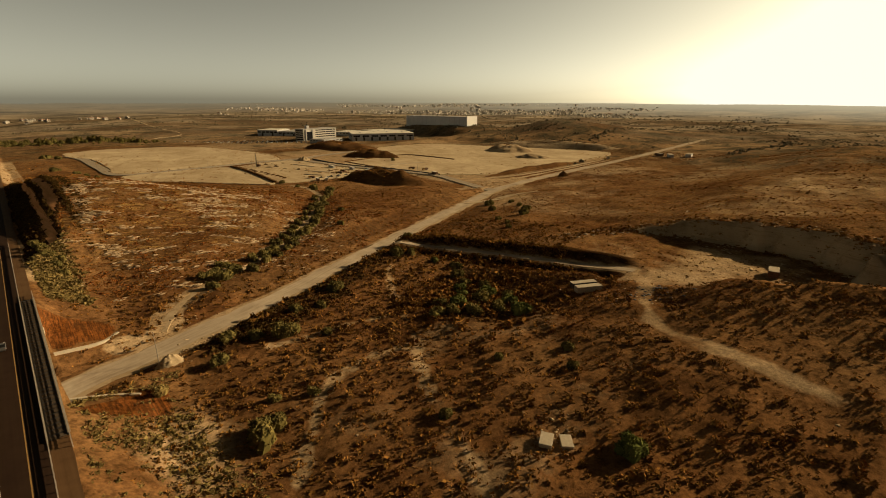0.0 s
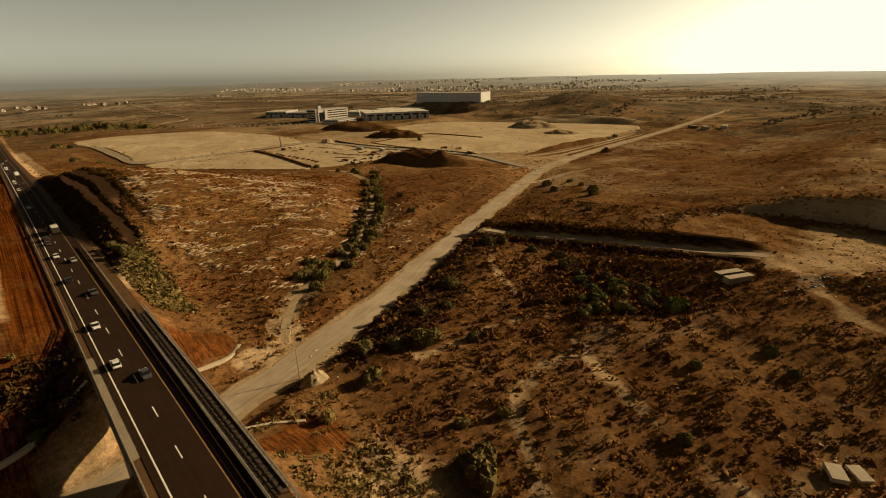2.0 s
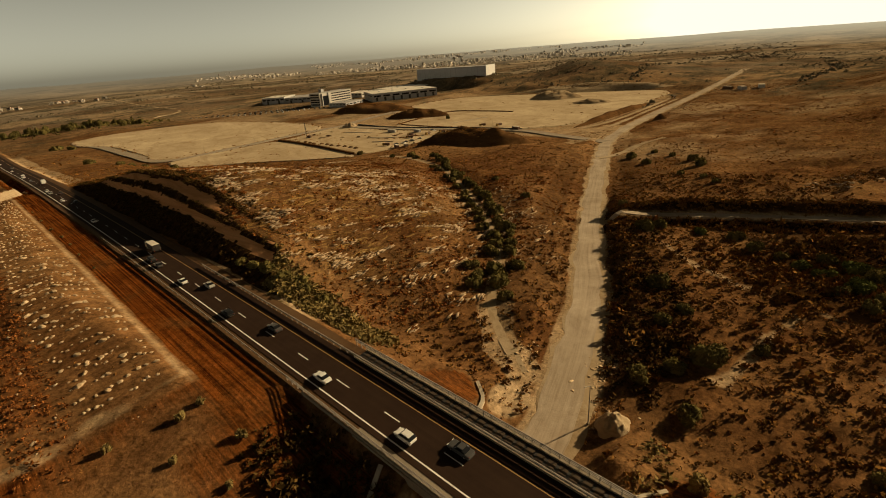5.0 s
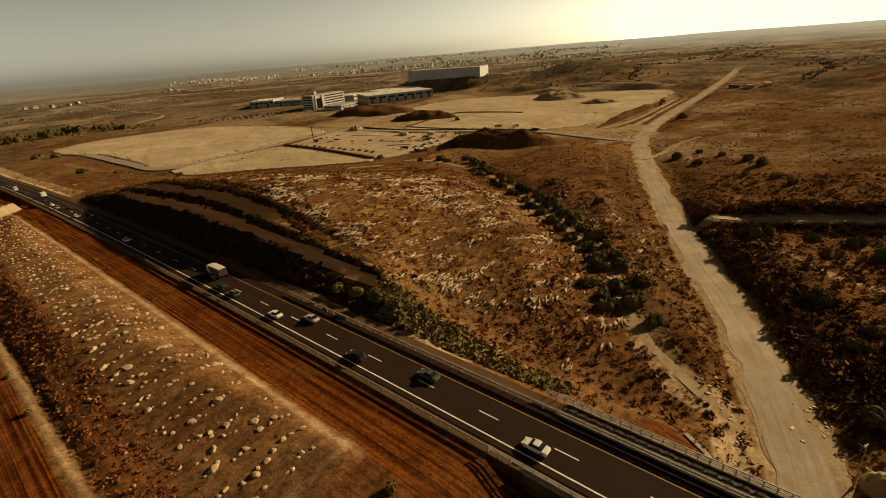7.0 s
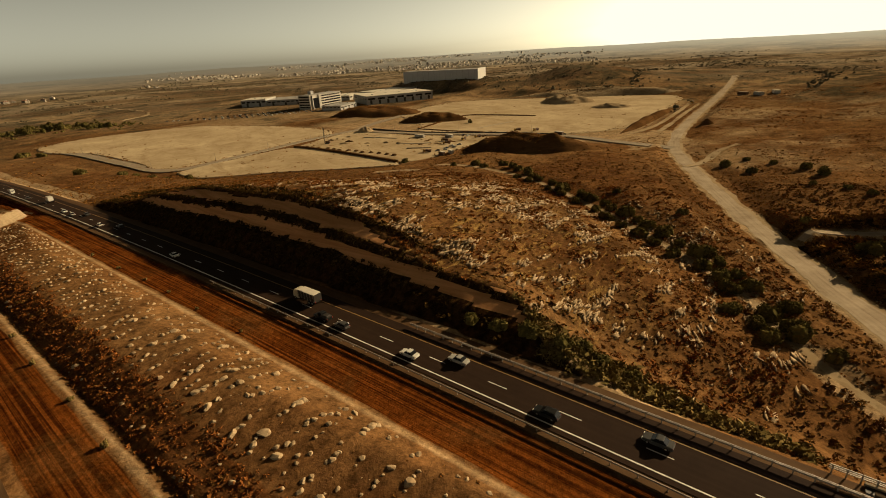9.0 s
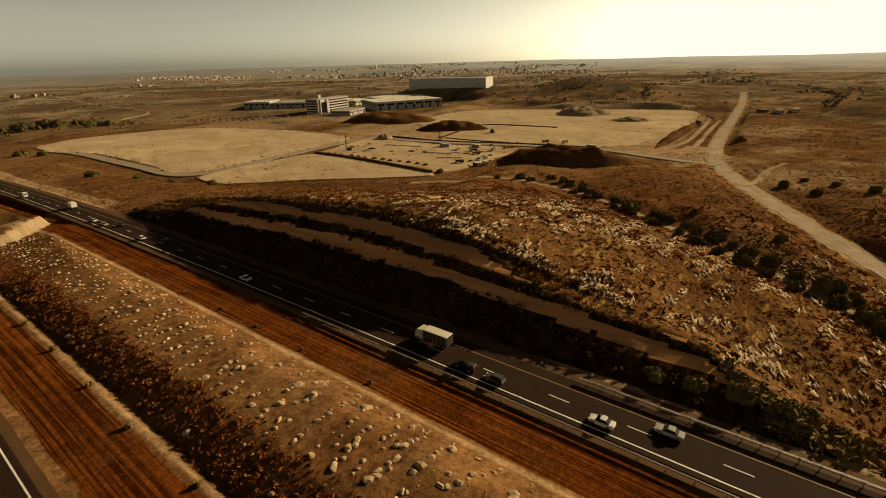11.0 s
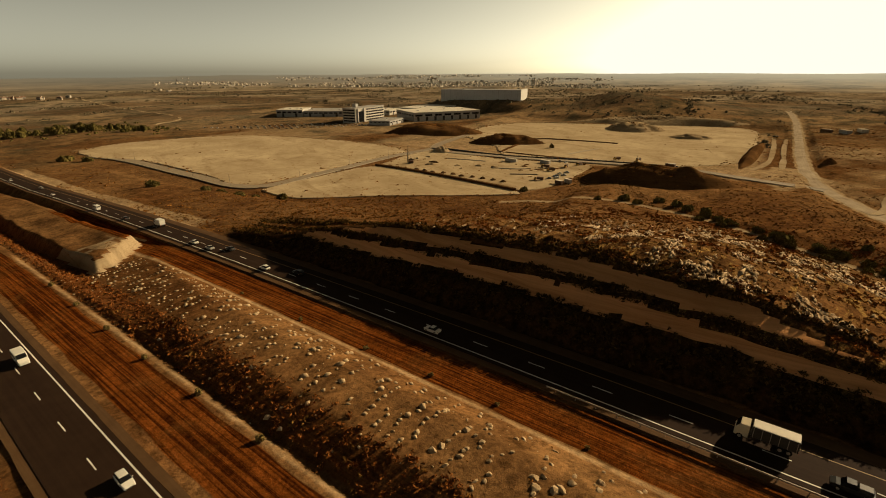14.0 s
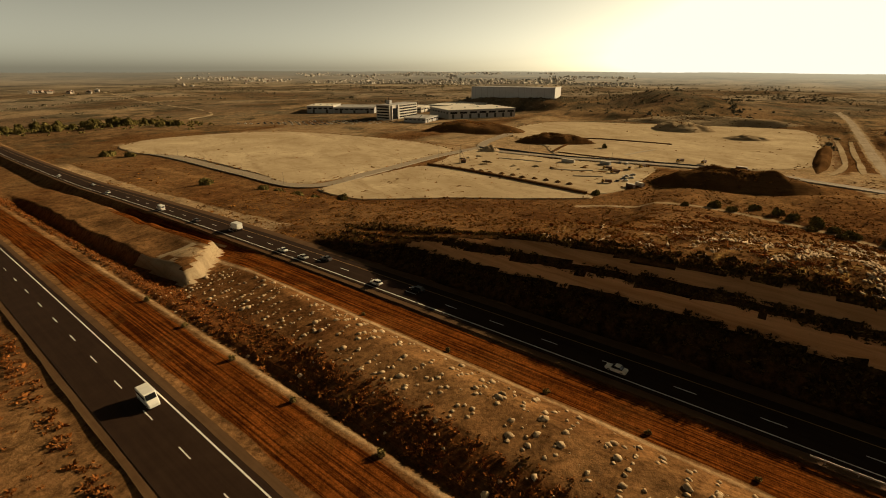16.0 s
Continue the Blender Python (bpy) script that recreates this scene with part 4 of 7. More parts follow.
def rock_shape(seed, flatness=0.6, points=15):
    """An angular stone: the hull of points on a squashed, uneven ball. Its foot lies a little below zero."""
    r = np.random.default_rng(seed)
    p = r.normal(size=(points, 3))
    p /= np.linalg.norm(p, axis=1)[:, None]
    p *= r.uniform(0.75, 1.1, (points, 1))
    p[:, 0] *= r.uniform(0.9, 1.35)
    p[:, 2] = np.maximum(p[:, 2] * flatness, -0.25 * flatness) + 0.1
    bm = bmesh.new()
    for v in p:
        bm.verts.new(v * 0.5)
    hull = bmesh.ops.convex_hull(bm, input=bm.verts)
    bmesh.ops.delete(bm, geom=list({g for g in hull["geom_interior"] + hull["geom_unused"] if isinstance(g, bmesh.types.BMVert)}), context="VERTS")
    bmesh.ops.recalc_face_normals(bm, faces=bm.faces)
    bm.verts.ensure_lookup_table()
    bm.verts.index_update()
    v = np.array([x.co[:] for x in bm.verts])
    f = [tuple(q.index for q in face.verts) for face in bm.faces]
    bm.free()
    return v, f


def dome(r, at, rx, rz, seg, rings):
    """A low uneven mound of twigs, open below."""
    v, f = [], []
    for k in range(rings):
        e = 0.5 * math.pi * k / rings
        for j in range(seg):
            a = 2 * math.pi * (j + 0.5 * (k % 2)) / seg
            q = r.uniform(0.72, 1.15)
            v.append((at[0] + rx * q * math.cos(e) * math.cos(a), at[1] + rx * q * math.cos(e) * math.sin(a), max(at[2] + rz * q * math.sin(e), 0.0) if k else -0.08))
    v.append((at[0], at[1], at[2] + rz))
    for k in range(rings - 1):
        for j in range(seg):
            f.append((k * seg + j, k * seg + (j + 1) % seg, (k + 1) * seg + (j + 1) % seg, (k + 1) * seg + j))
    top = (rings - 1) * seg
    f += [(top + j, top + (j + 1) % seg, rings * seg) for j in range(seg)]
    return v, f


def leaf_clump(seed, leaves, rx, rz, size, lumps=4, seg=6, rings=0):
    """Loose leaves and twigs round low mounds; each leaf is a bent quad of its own."""
    r = np.random.default_rng(seed)
    centre = np.column_stack([r.normal(0, 0.36 * rx, lumps), r.normal(0, 0.36 * rx, lumps), r.uniform(0.05, 0.45, lumps) * rz])
    radius = r.uniform(0.45, 0.72, lumps) * rx
    high = np.minimum(radius * min(1.2, rz / rx), rz - centre[:, 2])
    which = r.integers(0, lumps, leaves)
    d = r.normal(size=(leaves, 3))
    d /= np.linalg.norm(d, axis=1)[:, None]
    d[:, 2] = np.where(d[:, 2] < -0.45, -d[:, 2], d[:, 2])
    at = centre[which] + d * (r.uniform(0.82, 1.12, leaves))[:, None] * np.column_stack([radius[which], radius[which], high[which]])
    at[:, 2] = np.maximum(at[:, 2], 0.04 * rz)
    a = r.normal(size=(leaves, 3))
    a = 0.75 * a - (a * d).sum(1)[:, None] * d * 0.5 + d * r.uniform(0.0, 1.3, leaves)[:, None]
    a /= np.linalg.norm(a, axis=1)[:, None]
    b = np.cross(a, r.normal(size=(leaves, 3)))
    b /= np.linalg.norm(b, axis=1)[:, None] + 1e-9
    s = (size * r.uniform(0.6, 1.5, leaves))[:, None]
    v = [tuple(q) for q in np.stack([at - a * s, at - b * s * 0.55, at + a * s + d * s * 0.3, at + b * s * 0.55], 1).reshape(-1, 3)]
    f = [(4 * i, 4 * i + 1, 4 * i + 2, 4 * i + 3) for i in range(leaves)]
    for c, q, h in zip(centre, radius, high) if rings else ():
        dv, df = dome(r, c, 0.92 * q, 0.92 * h, seg, rings)
        f += [tuple(i + len(v) for i in face) for face in df]
        v += dv
    return np.array(v), f


def joined(name, shapes, where, mat, label, category, smooth=False):
    """One mesh of many scattered pieces. where: rows of shape number, x, y, z, turn, scale x, y, z."""
    vs, fs, base = [], [], 0
    where = np.asarray(where, float)
    for k, (v, f) in enumerate(shapes):
        rows = where[where[:, 0] == k]
        if not len(rows):
            continue
        v = np.asarray(v)
        c, s = np.cos(rows[:, 4])[:, None], np.sin(rows[:, 4])[:, None]
        x, y, z = v[None, :, 0] * rows[:, 5:6], v[None, :, 1] * rows[:, 6:7], v[None, :, 2] * rows[:, 7:8]
        p = np.stack([x * c - y * s + rows[:, 1:2], x * s + y * c + rows[:, 2:3], z + rows[:, 3:4]], -1)
        vs.append(p.reshape(-1, 3))
        n = len(v)
        for size in sorted({len(q) for q in f}):
            ff = np.array([q for q in f if len(q) == size], dtype=np.int64)
            fs.append((ff[None] + (base + np.arange(len(rows)) * n)[:, None, None]).reshape(-1, size))
        base += n * len(rows)
    co = np.concatenate(vs).astype(np.float32)
    loops = np.concatenate([f.ravel() for f in fs]).astype(np.int32)
    sizes = np.concatenate([np.full(len(f), f.shape[1]) for f in fs]).astype(np.int32)
    me = bpy.data.meshes.new(name)
    me.vertices.add(len(co))
    me.vertices.foreach_set("co", co.ravel())
    me.loops.add(len(loops))
    me.loops.foreach_set("vertex_index", loops)
    me.polygons.add(len(sizes))
    me.polygons.foreach_set("loop_start", np.concatenate([[0], np.cumsum(sizes)[:-1]]).astype(np.int32))
    me.update(calc_edges=True)
    if smooth:
        me.shade_smooth()
    me.materials.append(mat)
    return tagged(new(name, me), label, category, kind="stuff")


def open_ground(x, y):
    """1 on wild ground, 0 on roads, lots and worked strips."""
    s = x - road_x(y)
    s2 = s - NEAR_OFFSET
    k = np.ones_like(x)
    k *= (near_line(x, y, DIRT)[0] > 7.0) & (near_line(x, y, SIDE)[0] > 3.2) & (near_line(x, y, TRACK)[0] > 1.8)
    k *= (s < -3.5) | (s > 14.3)
    k *= ~((s > -15.5) & (s < 5) & (y > 185))
    near = np.nonzero((s > 13) & (s < 37) & (y > 232) & (y < 480))[0]
    k[near] *= (natural(x[near], y[near]) - height(x[near], y[near])) < 0.3
    k *= 1 - 0.97 * earth_fill(x, y)
    k *= ~((s2 > -12.5) & (s2 < 16.3) & (y > 185))
    k *= ~((((x - 206) / 44) ** 2 + ((y - 48) / 60) ** 2) < 1.0)
    k *= ~((x > 115) & (y > 595) & (x < 345))
    k *= ~((x > 160 + (600 - y) * 0.35) & (y > 430) & (x < 760))
    k *= ~((x > 350) & (y > 310) & (x < 760))
    return k


def sprinkle(n, x0, x1, y0, y1, density, seed):
    """n tries at random; a try stays with the chance that density gives."""
    r = np.random.default_rng(seed)
    x, y = r.uniform(x0, x1, n), r.uniform(y0, y1, n)
    keep = r.random(n) < density(x, y) * open_ground(x, y)
    return x[keep], y[keep]


def rows_for(x, y, kinds, lo, hi, seed, squash=(0.7, 1.2), sink=0.05, turn=None, stretch=1.0):
    r = np.random.default_rng(seed)
    n = len(x)
    sc = lo + (hi - lo) * r.random(n) ** 2.2
    return np.column_stack([r.integers(0, kinds, n), x, y, height(x, y) - sink * sc, r.uniform(0, 6.28, n) if turn is None else r.normal(turn, 0.22, n), sc * stretch * r.uniform(0.8, 1.25, n), sc / stretch**0.5 * r.uniform(0.8, 1.25, n), sc * r.uniform(*squash, n)])


SCRUB = [leaf_clump(100 + i, 14, 0.66, 0.52, 0.24, 2) for i in range(9)]
TUFT = [leaf_clump(140 + i, 8, 0.55, 0.34, 0.21, 1) for i in range(8)]
FAR_CLUMP = [leaf_clump(160 + i, 6, 0.60, 0.46, 0.16, 2, 6, 2) for i in range(8)]
ROCKS = [rock_shape(200 + i) for i in range(9)]
SLABS = [rock_shape(230 + i, 0.42, 13) for i in range(7)]


def patchy(x, y, size, seed, lo=0.0, hi=0.6):
    return ease((vnoise(x, y, size, seed) + 0.5 * vnoise(x, y, size * 0.4, seed + 1) - lo) / (hi - lo))


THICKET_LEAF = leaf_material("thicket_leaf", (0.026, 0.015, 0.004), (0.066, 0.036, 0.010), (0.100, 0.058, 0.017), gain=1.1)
RED_LEAF = leaf_material("reddish_dry_leaf", (0.080, 0.027, 0.006), (0.155, 0.055, 0.013), (0.225, 0.082, 0.020), gain=1.5)


# scrub of the near hillside and valley
def valley(x, y):
    return (x > 14) * (0.40 + 0.6 * patchy(x, y, 26, 61, -0.4, 0.6)) * ease((215 - y + 0.12 * x) / 60)


x, y = sprinkle(17000, 14, 240, -8, 215, valley, 11)
joined("scrub", SCRUB, rows_for(x, y, 9, 0.45, 1.9, 12), SCRUB_LEAF, "low dark thorny scrub on dry ground", "scrub")
x, y = sprinkle(15000, 10, 330, -10, 215, lambda x, y: 0.5 + 0 * x, 13)
joined("dry_tufts", TUFT, rows_for(x, y, 8, 0.5, 1.5, 14), DRY_LEAF, "tufts of dry brown grass", "grass")

# thick growth in the gully and along the banks
def thicket(x, y):
    d, side, _ = near_line(x, y, SIDE)
    bank = ease((15 - d) / 6) * ease((d - 3) / 2) * ease((y - 62) / 12) * ease((195 - y) / 10)
    g = np.exp(-(((x - 128) / 30) ** 2 + ((y - 108) / 28) ** 2))
    e = ease((19 - near_line(x, y, DIRT)[0]) / 8) * ease((x - 38) / 12) * ease((170 - x) / 30) * (near_line(x, y, DIRT)[1] > 0)
    return np.maximum.reduce([bank, 0.9 * g, 0.85 * e * patchy(x, y, 12, 63, -0.5, 0.3)])


x, y = sprinkle(9000, 30, 200, 55, 215, thicket, 15)
joined("thicket", SCRUB, rows_for(x, y, 9, 1.2, 3.4, 16, (0.7, 1.3)), SCRUB_LEAF, "dense dark scrub on the banks and in the gully", "scrub")


# dark belt of scrub along the south side of the dirt road
def belt(x, y):
    d, side, _ = near_line(x, y, DIRT)
    return (side > 0) * ease((27 - d + 6 * vnoise(x, y, 13, 171)) / 7) * ease((d - 6.8) / 1.5) * ease((x - 38) / 6) * ease((150 - x) / 25) * (0.45 + 0.55 * patchy(x, y, 8, 173, -0.5, 0.3))


x, y = sprinkle(9000, 34, 150, 100, 200, belt, 175)
joined("thicket", SCRUB, rows_for(x, y, 9, 0.8, 2.3, 176, (0.7, 1.2)), THICKET_LEAF, "dark scrub crowding the edge of the dirt road", "scrub")

# dark bushes added where the embankment's shadow needs to be deeper
r_hollow = np.random.default_rng(211)
x, y = r_hollow.uniform(-27, -9, 420), r_hollow.uniform(152, 184, 420)
keep = (x - road_x(y) < -4.5) & (r_hollow.random(420) < ease((1.1 - np.hypot((x + 16) / 9, (y - 166) / 16)) / 0.4))
joined("thicket", SCRUB, rows_for(x[keep], y[keep], 9, 0.9, 2.6, 212, (0.8, 1.3)), THICKET_LEAF, "dark bushes added to deepen the shadow in the hollow beside the bridge", "scrub")

# the rocky hill: tufts, scrub and limestone in bands
def hillside(x, y):
    return ease((hump(x, y, 60, 290, 60, 110, 110, 170) - 0.2) / 0.3) * (x > road_x(y) + 16)


x, y = sprinkle(40000, 16, 300, 190, 600, lambda x, y: (0.3 + 0.7 * patchy(x, y, 20, 65, -0.3, 0.6)) * ease((380 - x) / 300) * ease((x - road_x(y) - 17) / 4), 17)
joined("dry_tufts", TUFT, rows_for(x, y, 8, 0.5, 1.7, 18, (0.6, 1.1)), DRY_LEAF, "tufts of dry brown grass on the hill", "grass")
x, y = sprinkle(12000, 16, 330, 175, 600, lambda x, y: 0.22 + 0.75 * patchy(x, y, 30, 67, 0.0, 0.7), 19)
joined("scrub", SCRUB, rows_for(x, y, 9, 0.5, 1.6, 20), SCRUB_LEAF, "low dark scrub on the rocky hill", "scrub")


x, y = sprinkle(18000, 18, 260, 185, 520, lambda x, y: (0.35 + 0.65 * patchy(x, y, 9, 68, -0.4, 0.4)) * ease((x - road_x(y) - 17) / 4), 151)
joined("scrub", TUFT, rows_for(x, y, 8, 0.4, 1.5, 152, (0.7, 1.3)), SCRUB_LEAF, "small dark tufts all over the rocky hill", "scrub")


def banded(x, y):
    """Ledges follow the contour in broken, ragged clusters, with loose rock between them."""
    v = y + 7 * vnoise(x, y, 55, 71) + 2.2 * vnoise(x, y, 13, 72) + 0.06 * (x - 60)
    line = vnoise(x * 0.34, v, 3.4, 76) + 0.55 * vnoise(x * 0.5, v, 1.7, 78) + 0.55 * vnoise(x, y, 34, 74)
    k = 1.25 * ease((line - 0.34) / 0.22) + 0.05 * ease((line + 0.3) / 0.5)
    dug = (x - road_x(y) < 36) & (y > 240)
    return k * ease((hump(x, y, 62, 268, 55, 75, 70, 100) - 0.30) / 0.3) * ~dug


x, y = sprinkle(110000, 20, 185, 185, 470, lambda x, y: 0.6 * banded(x, y) * ease((470 - y) / 150), 21)
joined("outcrops", SLABS, rows_for(x, y, 7, 0.32, 2.1, 22, (0.5, 1.1), 0.0, 0.05, 2.3), STONE_GREY, "weathered limestone slabs breaking through the hillside", "rock")
x, y = sprinkle(9000, 16, 420, -10, 560, lambda x, y: 0.20 * patchy(x, y, 34, 75, 0.0, 0.8), 23)
joined("loose_stones", ROCKS, rows_for(x, y, 9, 0.25, 1.0, 24), STONE_GREY, "small loose limestone rubble", "stones")

x, y = sprinkle(24000, 20, 190, 190, 470, lambda x, y: patchy(x, y, 7, 187, -0.1, 0.45) * ease((x - road_x(y) - 17) / 4) * ease((470 - y) / 120), 189)
joined("scrub", SCRUB, rows_for(x, y, 9, 0.5, 1.7, 190, (0.5, 1.0)), RED_LEAF, "dark red-brown dried scrub in patches on the rocky hill", "scrub")

# rock and growth on the bank behind the stone yard
def bank(x, y):
    e = ((x - 206) / 42) ** 2 + ((y - 48) / 60) ** 2
    return (x > 205) * ease((e - 0.85) / 0.1) * ease((1.75 - e) / 0.2)


r_bank = np.random.default_rng(141)
x, y = r_bank.uniform(200, 275, 9000), r_bank.uniform(-35, 140, 9000)
keep = r_bank.random(9000) < bank(x, y)
x, y = x[keep], y[keep]
h = len(x) // 4
joined("outcrops", SLABS, rows_for(x[:h], y[:h], 7, 0.5, 2.8, 143, (0.6, 1.4), 0.1), STONE_GREY, "tan rock showing in the bank of the stone yard", "rock")
joined("scrub", SCRUB, rows_for(x[3 * h:], y[3 * h:], 9, 0.6, 2.0, 145), SCRUB_LEAF, "dark scrub on the bank of the stone yard", "scrub")

# brown scrub and rubble on the slope of the median
def slope(x, y):
    s = x - road_x(y)
    return ease((s + 44.6) / 1.2) * ease((-33.0 - s) / 3.0) * ease((y - 195) / 20)


x, y = sprinkle(20000, -60, 0, 190, 760, slope, 25)
joined("scrub", SCRUB, rows_for(x, y, 9, 0.5, 1.3, 26), RED_LEAF, "brown dried scrub on the stony slope", "scrub")
x, y = sprinkle(15000, -60, 0, 190, 620, slope, 153)
joined("dry_tufts", TUFT, rows_for(x, y, 8, 0.4, 1.2, 154, (0.6, 1.0)), RED_LEAF, "reddish dry weeds covering the stony slope", "grass")
x, y = sprinkle(1100, -60, 0, 190, 760, lambda x, y: slope(x, y) * patchy(x, y, 14, 77, -0.3, 0.5), 27)
joined("scrub", SCRUB, rows_for(x, y, 9, 0.5, 1.6, 28), SCRUB_LEAF, "dark scrub on the stony slope", "scrub")
x, y = sprinkle(3000, -60, -5, 195, 520, lambda x, y: 0.25 * ((x - road_x(y)) < -16), 29)
joined("dry_tufts", TUFT, rows_for(x, y, 8, 0.3, 0.9, 30), DRY_LEAF, "dry weeds between the stones of the median", "grass")
# rows of weeds left of the other carriageway
x, y = sprinkle(9000, -105, -60, 185, 640, lambda x, y: ((x - road_x(y) - NEAR_OFFSET) < -12.5) * (0.25 + 0.75 * (np.abs(x - road_x(y) - NEAR_OFFSET + 14.8) < 1.7)), 31)
joined("scrub", SCRUB, rows_for(x, y, 9, 0.6, 1.5, 32), RED_LEAF, "row of dark red dried weeds beside the highway", "scrub")

# growth in lines along the edges of the cutting's benches, dark also to deepen shade
def benches(x, y):
    d = x - road_x(y) - 13.6 + 0.9 * vnoise(x, y, 16, 21)
    k = 0.35 * ease((d - 2.2) / 1.0) * ease((8.6 - d) / 0.6) + 0.5 * np.exp(-(((d - 8.5) / 0.5) ** 2)) + 1.0 * ease((d - 11.9) / 0.4) * ease((14.3 - d) / 0.6) * (0.7 + 0.3 * patchy(x, y, 8, 183, -0.5, 0.2)) + 1.0 * ease((d - 19.2) / 0.5) * ease((22.6 - d) / 0.8) + 0.3 * ease((d - 24) / 1) * ease((29 - d) / 3)
    k = k * (0.12 + 0.88 * ease((y - 268) / 20)) * ease((y - 222) / 15) * ease((490 - y) / 25)
    near = np.nonzero(k > 0.02)[0]
    k[near] *= (natural(x[near], y[near]) - height(x[near], y[near])) > -0.3
    return k


r_bench = np.random.default_rng(33)
x = r_bench.uniform(14, 62, 40000)
y = r_bench.uniform(215, 490, 40000)
keep = r_bench.random(40000) < benches(x, y)
x, y = x[keep], y[keep]
joined("scrub", SCRUB, rows_for(x, y, 9, 0.5, 1.9, 34, (0.7, 1.3)), THICKET_LEAF, "dark scrub in lines along the cutting's benches, also standing in for shade", "scrub")
# olive-green growth on the embankment beside the railing
x, y = sprinkle(6500, 12, 40, 165, 262, lambda x, y: ease((x - road_x(y) - 15.0) / 1.5) * ease((30 - (x - road_x(y))) / 6) * ease((y - 184) / 8) * ease((255 - y) / 20), 35)
joined("embankment_shrubs", SCRUB, rows_for(x, y, 9, 0.9, 2.6, 36, (0.6, 1.1)), OLIVE_LEAF, "grey-green shrubs along the highway embankment", "shrubs")
x, y = sprinkle(9000, 2, 62, 55, 130, lambda x, y: (0.08 + 0.6 * patchy(x, y, 11, 197, -0.2, 0.5)) * ease((x - road_x(y) - 14.2) / 1) * ease((40 - (x - road_x(y))) / 10), 37)
joined("embankment_shrubs", SCRUB, rows_for(x, y, 9, 0.6, 1.9, 38, (0.5, 1.0)), OLIVE_LEAF, "grey-green shrubs below the highway embankment", "shrubs")
# far scrub
x, y = sprinkle(22000, 200, 760, -20, 320, lambda x, y: 0.15 + 0.85 * patchy(x, y, 40, 79, -0.1, 0.5), 39)
h = len(x) // 3
joined("scrub", TUFT, rows_for(x[:h], y[:h], 8, 0.8, 2.4, 40, (0.4, 0.8)), SCRUB_LEAF, "scattered scrub on the far slope", "scrub")
joined("scrub", TUFT, rows_for(x[h:], y[h:], 8, 0.8, 2.8, 40, (0.35, 0.7)), RED_LEAF, "brown dried brush on the far slope", "scrub")
x, y = sprinkle(3000, 20, 240, 440, 900, lambda x, y: 0.2 + 0.6 * patchy(x, y, 50, 81, 0.0, 0.6), 41)
joined("scrub", TUFT, rows_for(x, y, 8, 1.2, 2.8, 42), DRY_LEAF, "scattered dry scrub beside the lots", "scrub")


# woods and groves of the far plain
def groves(x, y):
    return patchy(x, y, 150, 101, -0.15, 0.4) * (0.25 + 0.75 * patchy(x, y, 40, 103, -0.3, 0.4)) * (np.hypot(x - 200, y - 700) > 480) * (np.hypot(x, y - 300) < 2850)


for n, x0, x1, y0, y1, lo, hi, seed in ((11000, 20, 1500, 980, 1900, 2.5, 7.0, 105), (7000, 760, 1700, -100, 980, 2.0, 5.5, 107), (16000, 100, 2900, 300, 3200, 4.0, 10.0, 109)):
    x, y = sprinkle(n, x0, x1, y0, y1, groves, seed)
    joined("far_woods", FAR_CLUMP, rows_for(x, y, 8, lo, hi, seed + 1, (0.8, 1.4)), FAR_LEAF, "dull groves and hedges scattered over the far plain", "woods")


# ---- single stones of the median ----
stone_meshes = []
for i in range(10):
    v, f = rock_shape(300 + i, 0.66, 30)
    me = bpy.data.meshes.new("boulder")
    me.from_pydata([tuple(map(float, q)) for q in v], [], f)
    me.materials.append(STONE)
    stone_meshes.append(me)


def stone(x, y, size, r):
    ob = new("boulder", stone_meshes[r.integers(0, len(stone_meshes))])
    ob.matrix_world = pose(x, y, float(height(x, y)) - 0.04 * size, 0, 0, r.uniform(0, 360)) @ Matrix.Diagonal((size * r.uniform(0.8, 1.4), size * r.uniform(0.8, 1.2), size * r.uniform(0.7, 1.15), 1))
    return tagged(ob, "pale limestone boulder lying on the bare median", "boulder", "stones scattered on the median")


def stone_rows():
    """Places of the stones: tipped in short ragged rows across the field."""
    r = np.random.default_rng(5)
    out = []
    y = 211.5
    while y < 486:
        s = -34.0 + r.uniform(0, 2)
        while s < -17.4:
            run = r.uniform(1.5, 6.0)
            drift = r.normal(0, 0.25)
            end = min(s + run, -17.2)
            while s < end:
                out.append((s + r.normal(0, 0.2), y + drift * (end - s) + r.normal(0, 0.45), r.uniform(0.55, 1.0) + 0.9 * r.random() ** 3))
                s += r.uniform(0.7, 1.7)
            s += r.exponential(1.6)
        y += r.uniform(3.2, 5.6)
    return np.array(out)


field_stones = stone_rows()
r_stone = np.random.default_rng(6)
for s_at, y_at, size in field_stones[:300]:
    stone(float(road_x(y_at)) + s_at, y_at, size, r_stone)
rest = field_stones[300:]
joined("loose_stones", ROCKS, np.column_stack([r_stone.integers(0, 9, len(rest)), road_x(rest[:, 1]) + rest[:, 0], rest[:, 1], height(road_x(rest[:, 1]) + rest[:, 0], rest[:, 1]) - 0.03, r_stone.uniform(0, 6.28, len(rest)), rest[:, 2] * 1.2, rest[:, 2], rest[:, 2]]), STONE, "pale stones in ragged rows on the median", "stones")
x, y = sprinkle(2600, -45, -4, 200, 482, lambda x, y: 0.5 * ease((x - road_x(y) + 32) / 2) * ease((-16.5 - x + road_x(y)) / 2) * patchy(x, y, 6, 91, -0.3, 0.5), 43)
joined("loose_stones", ROCKS, rows_for(x, y, 9, 0.2, 0.6, 44), STONE, "small pale stones on the median", "stones")
x, y = sprinkle(2600, -60, -5, 200, 480, lambda x, y: 0.34 * slope(x, y), 45)
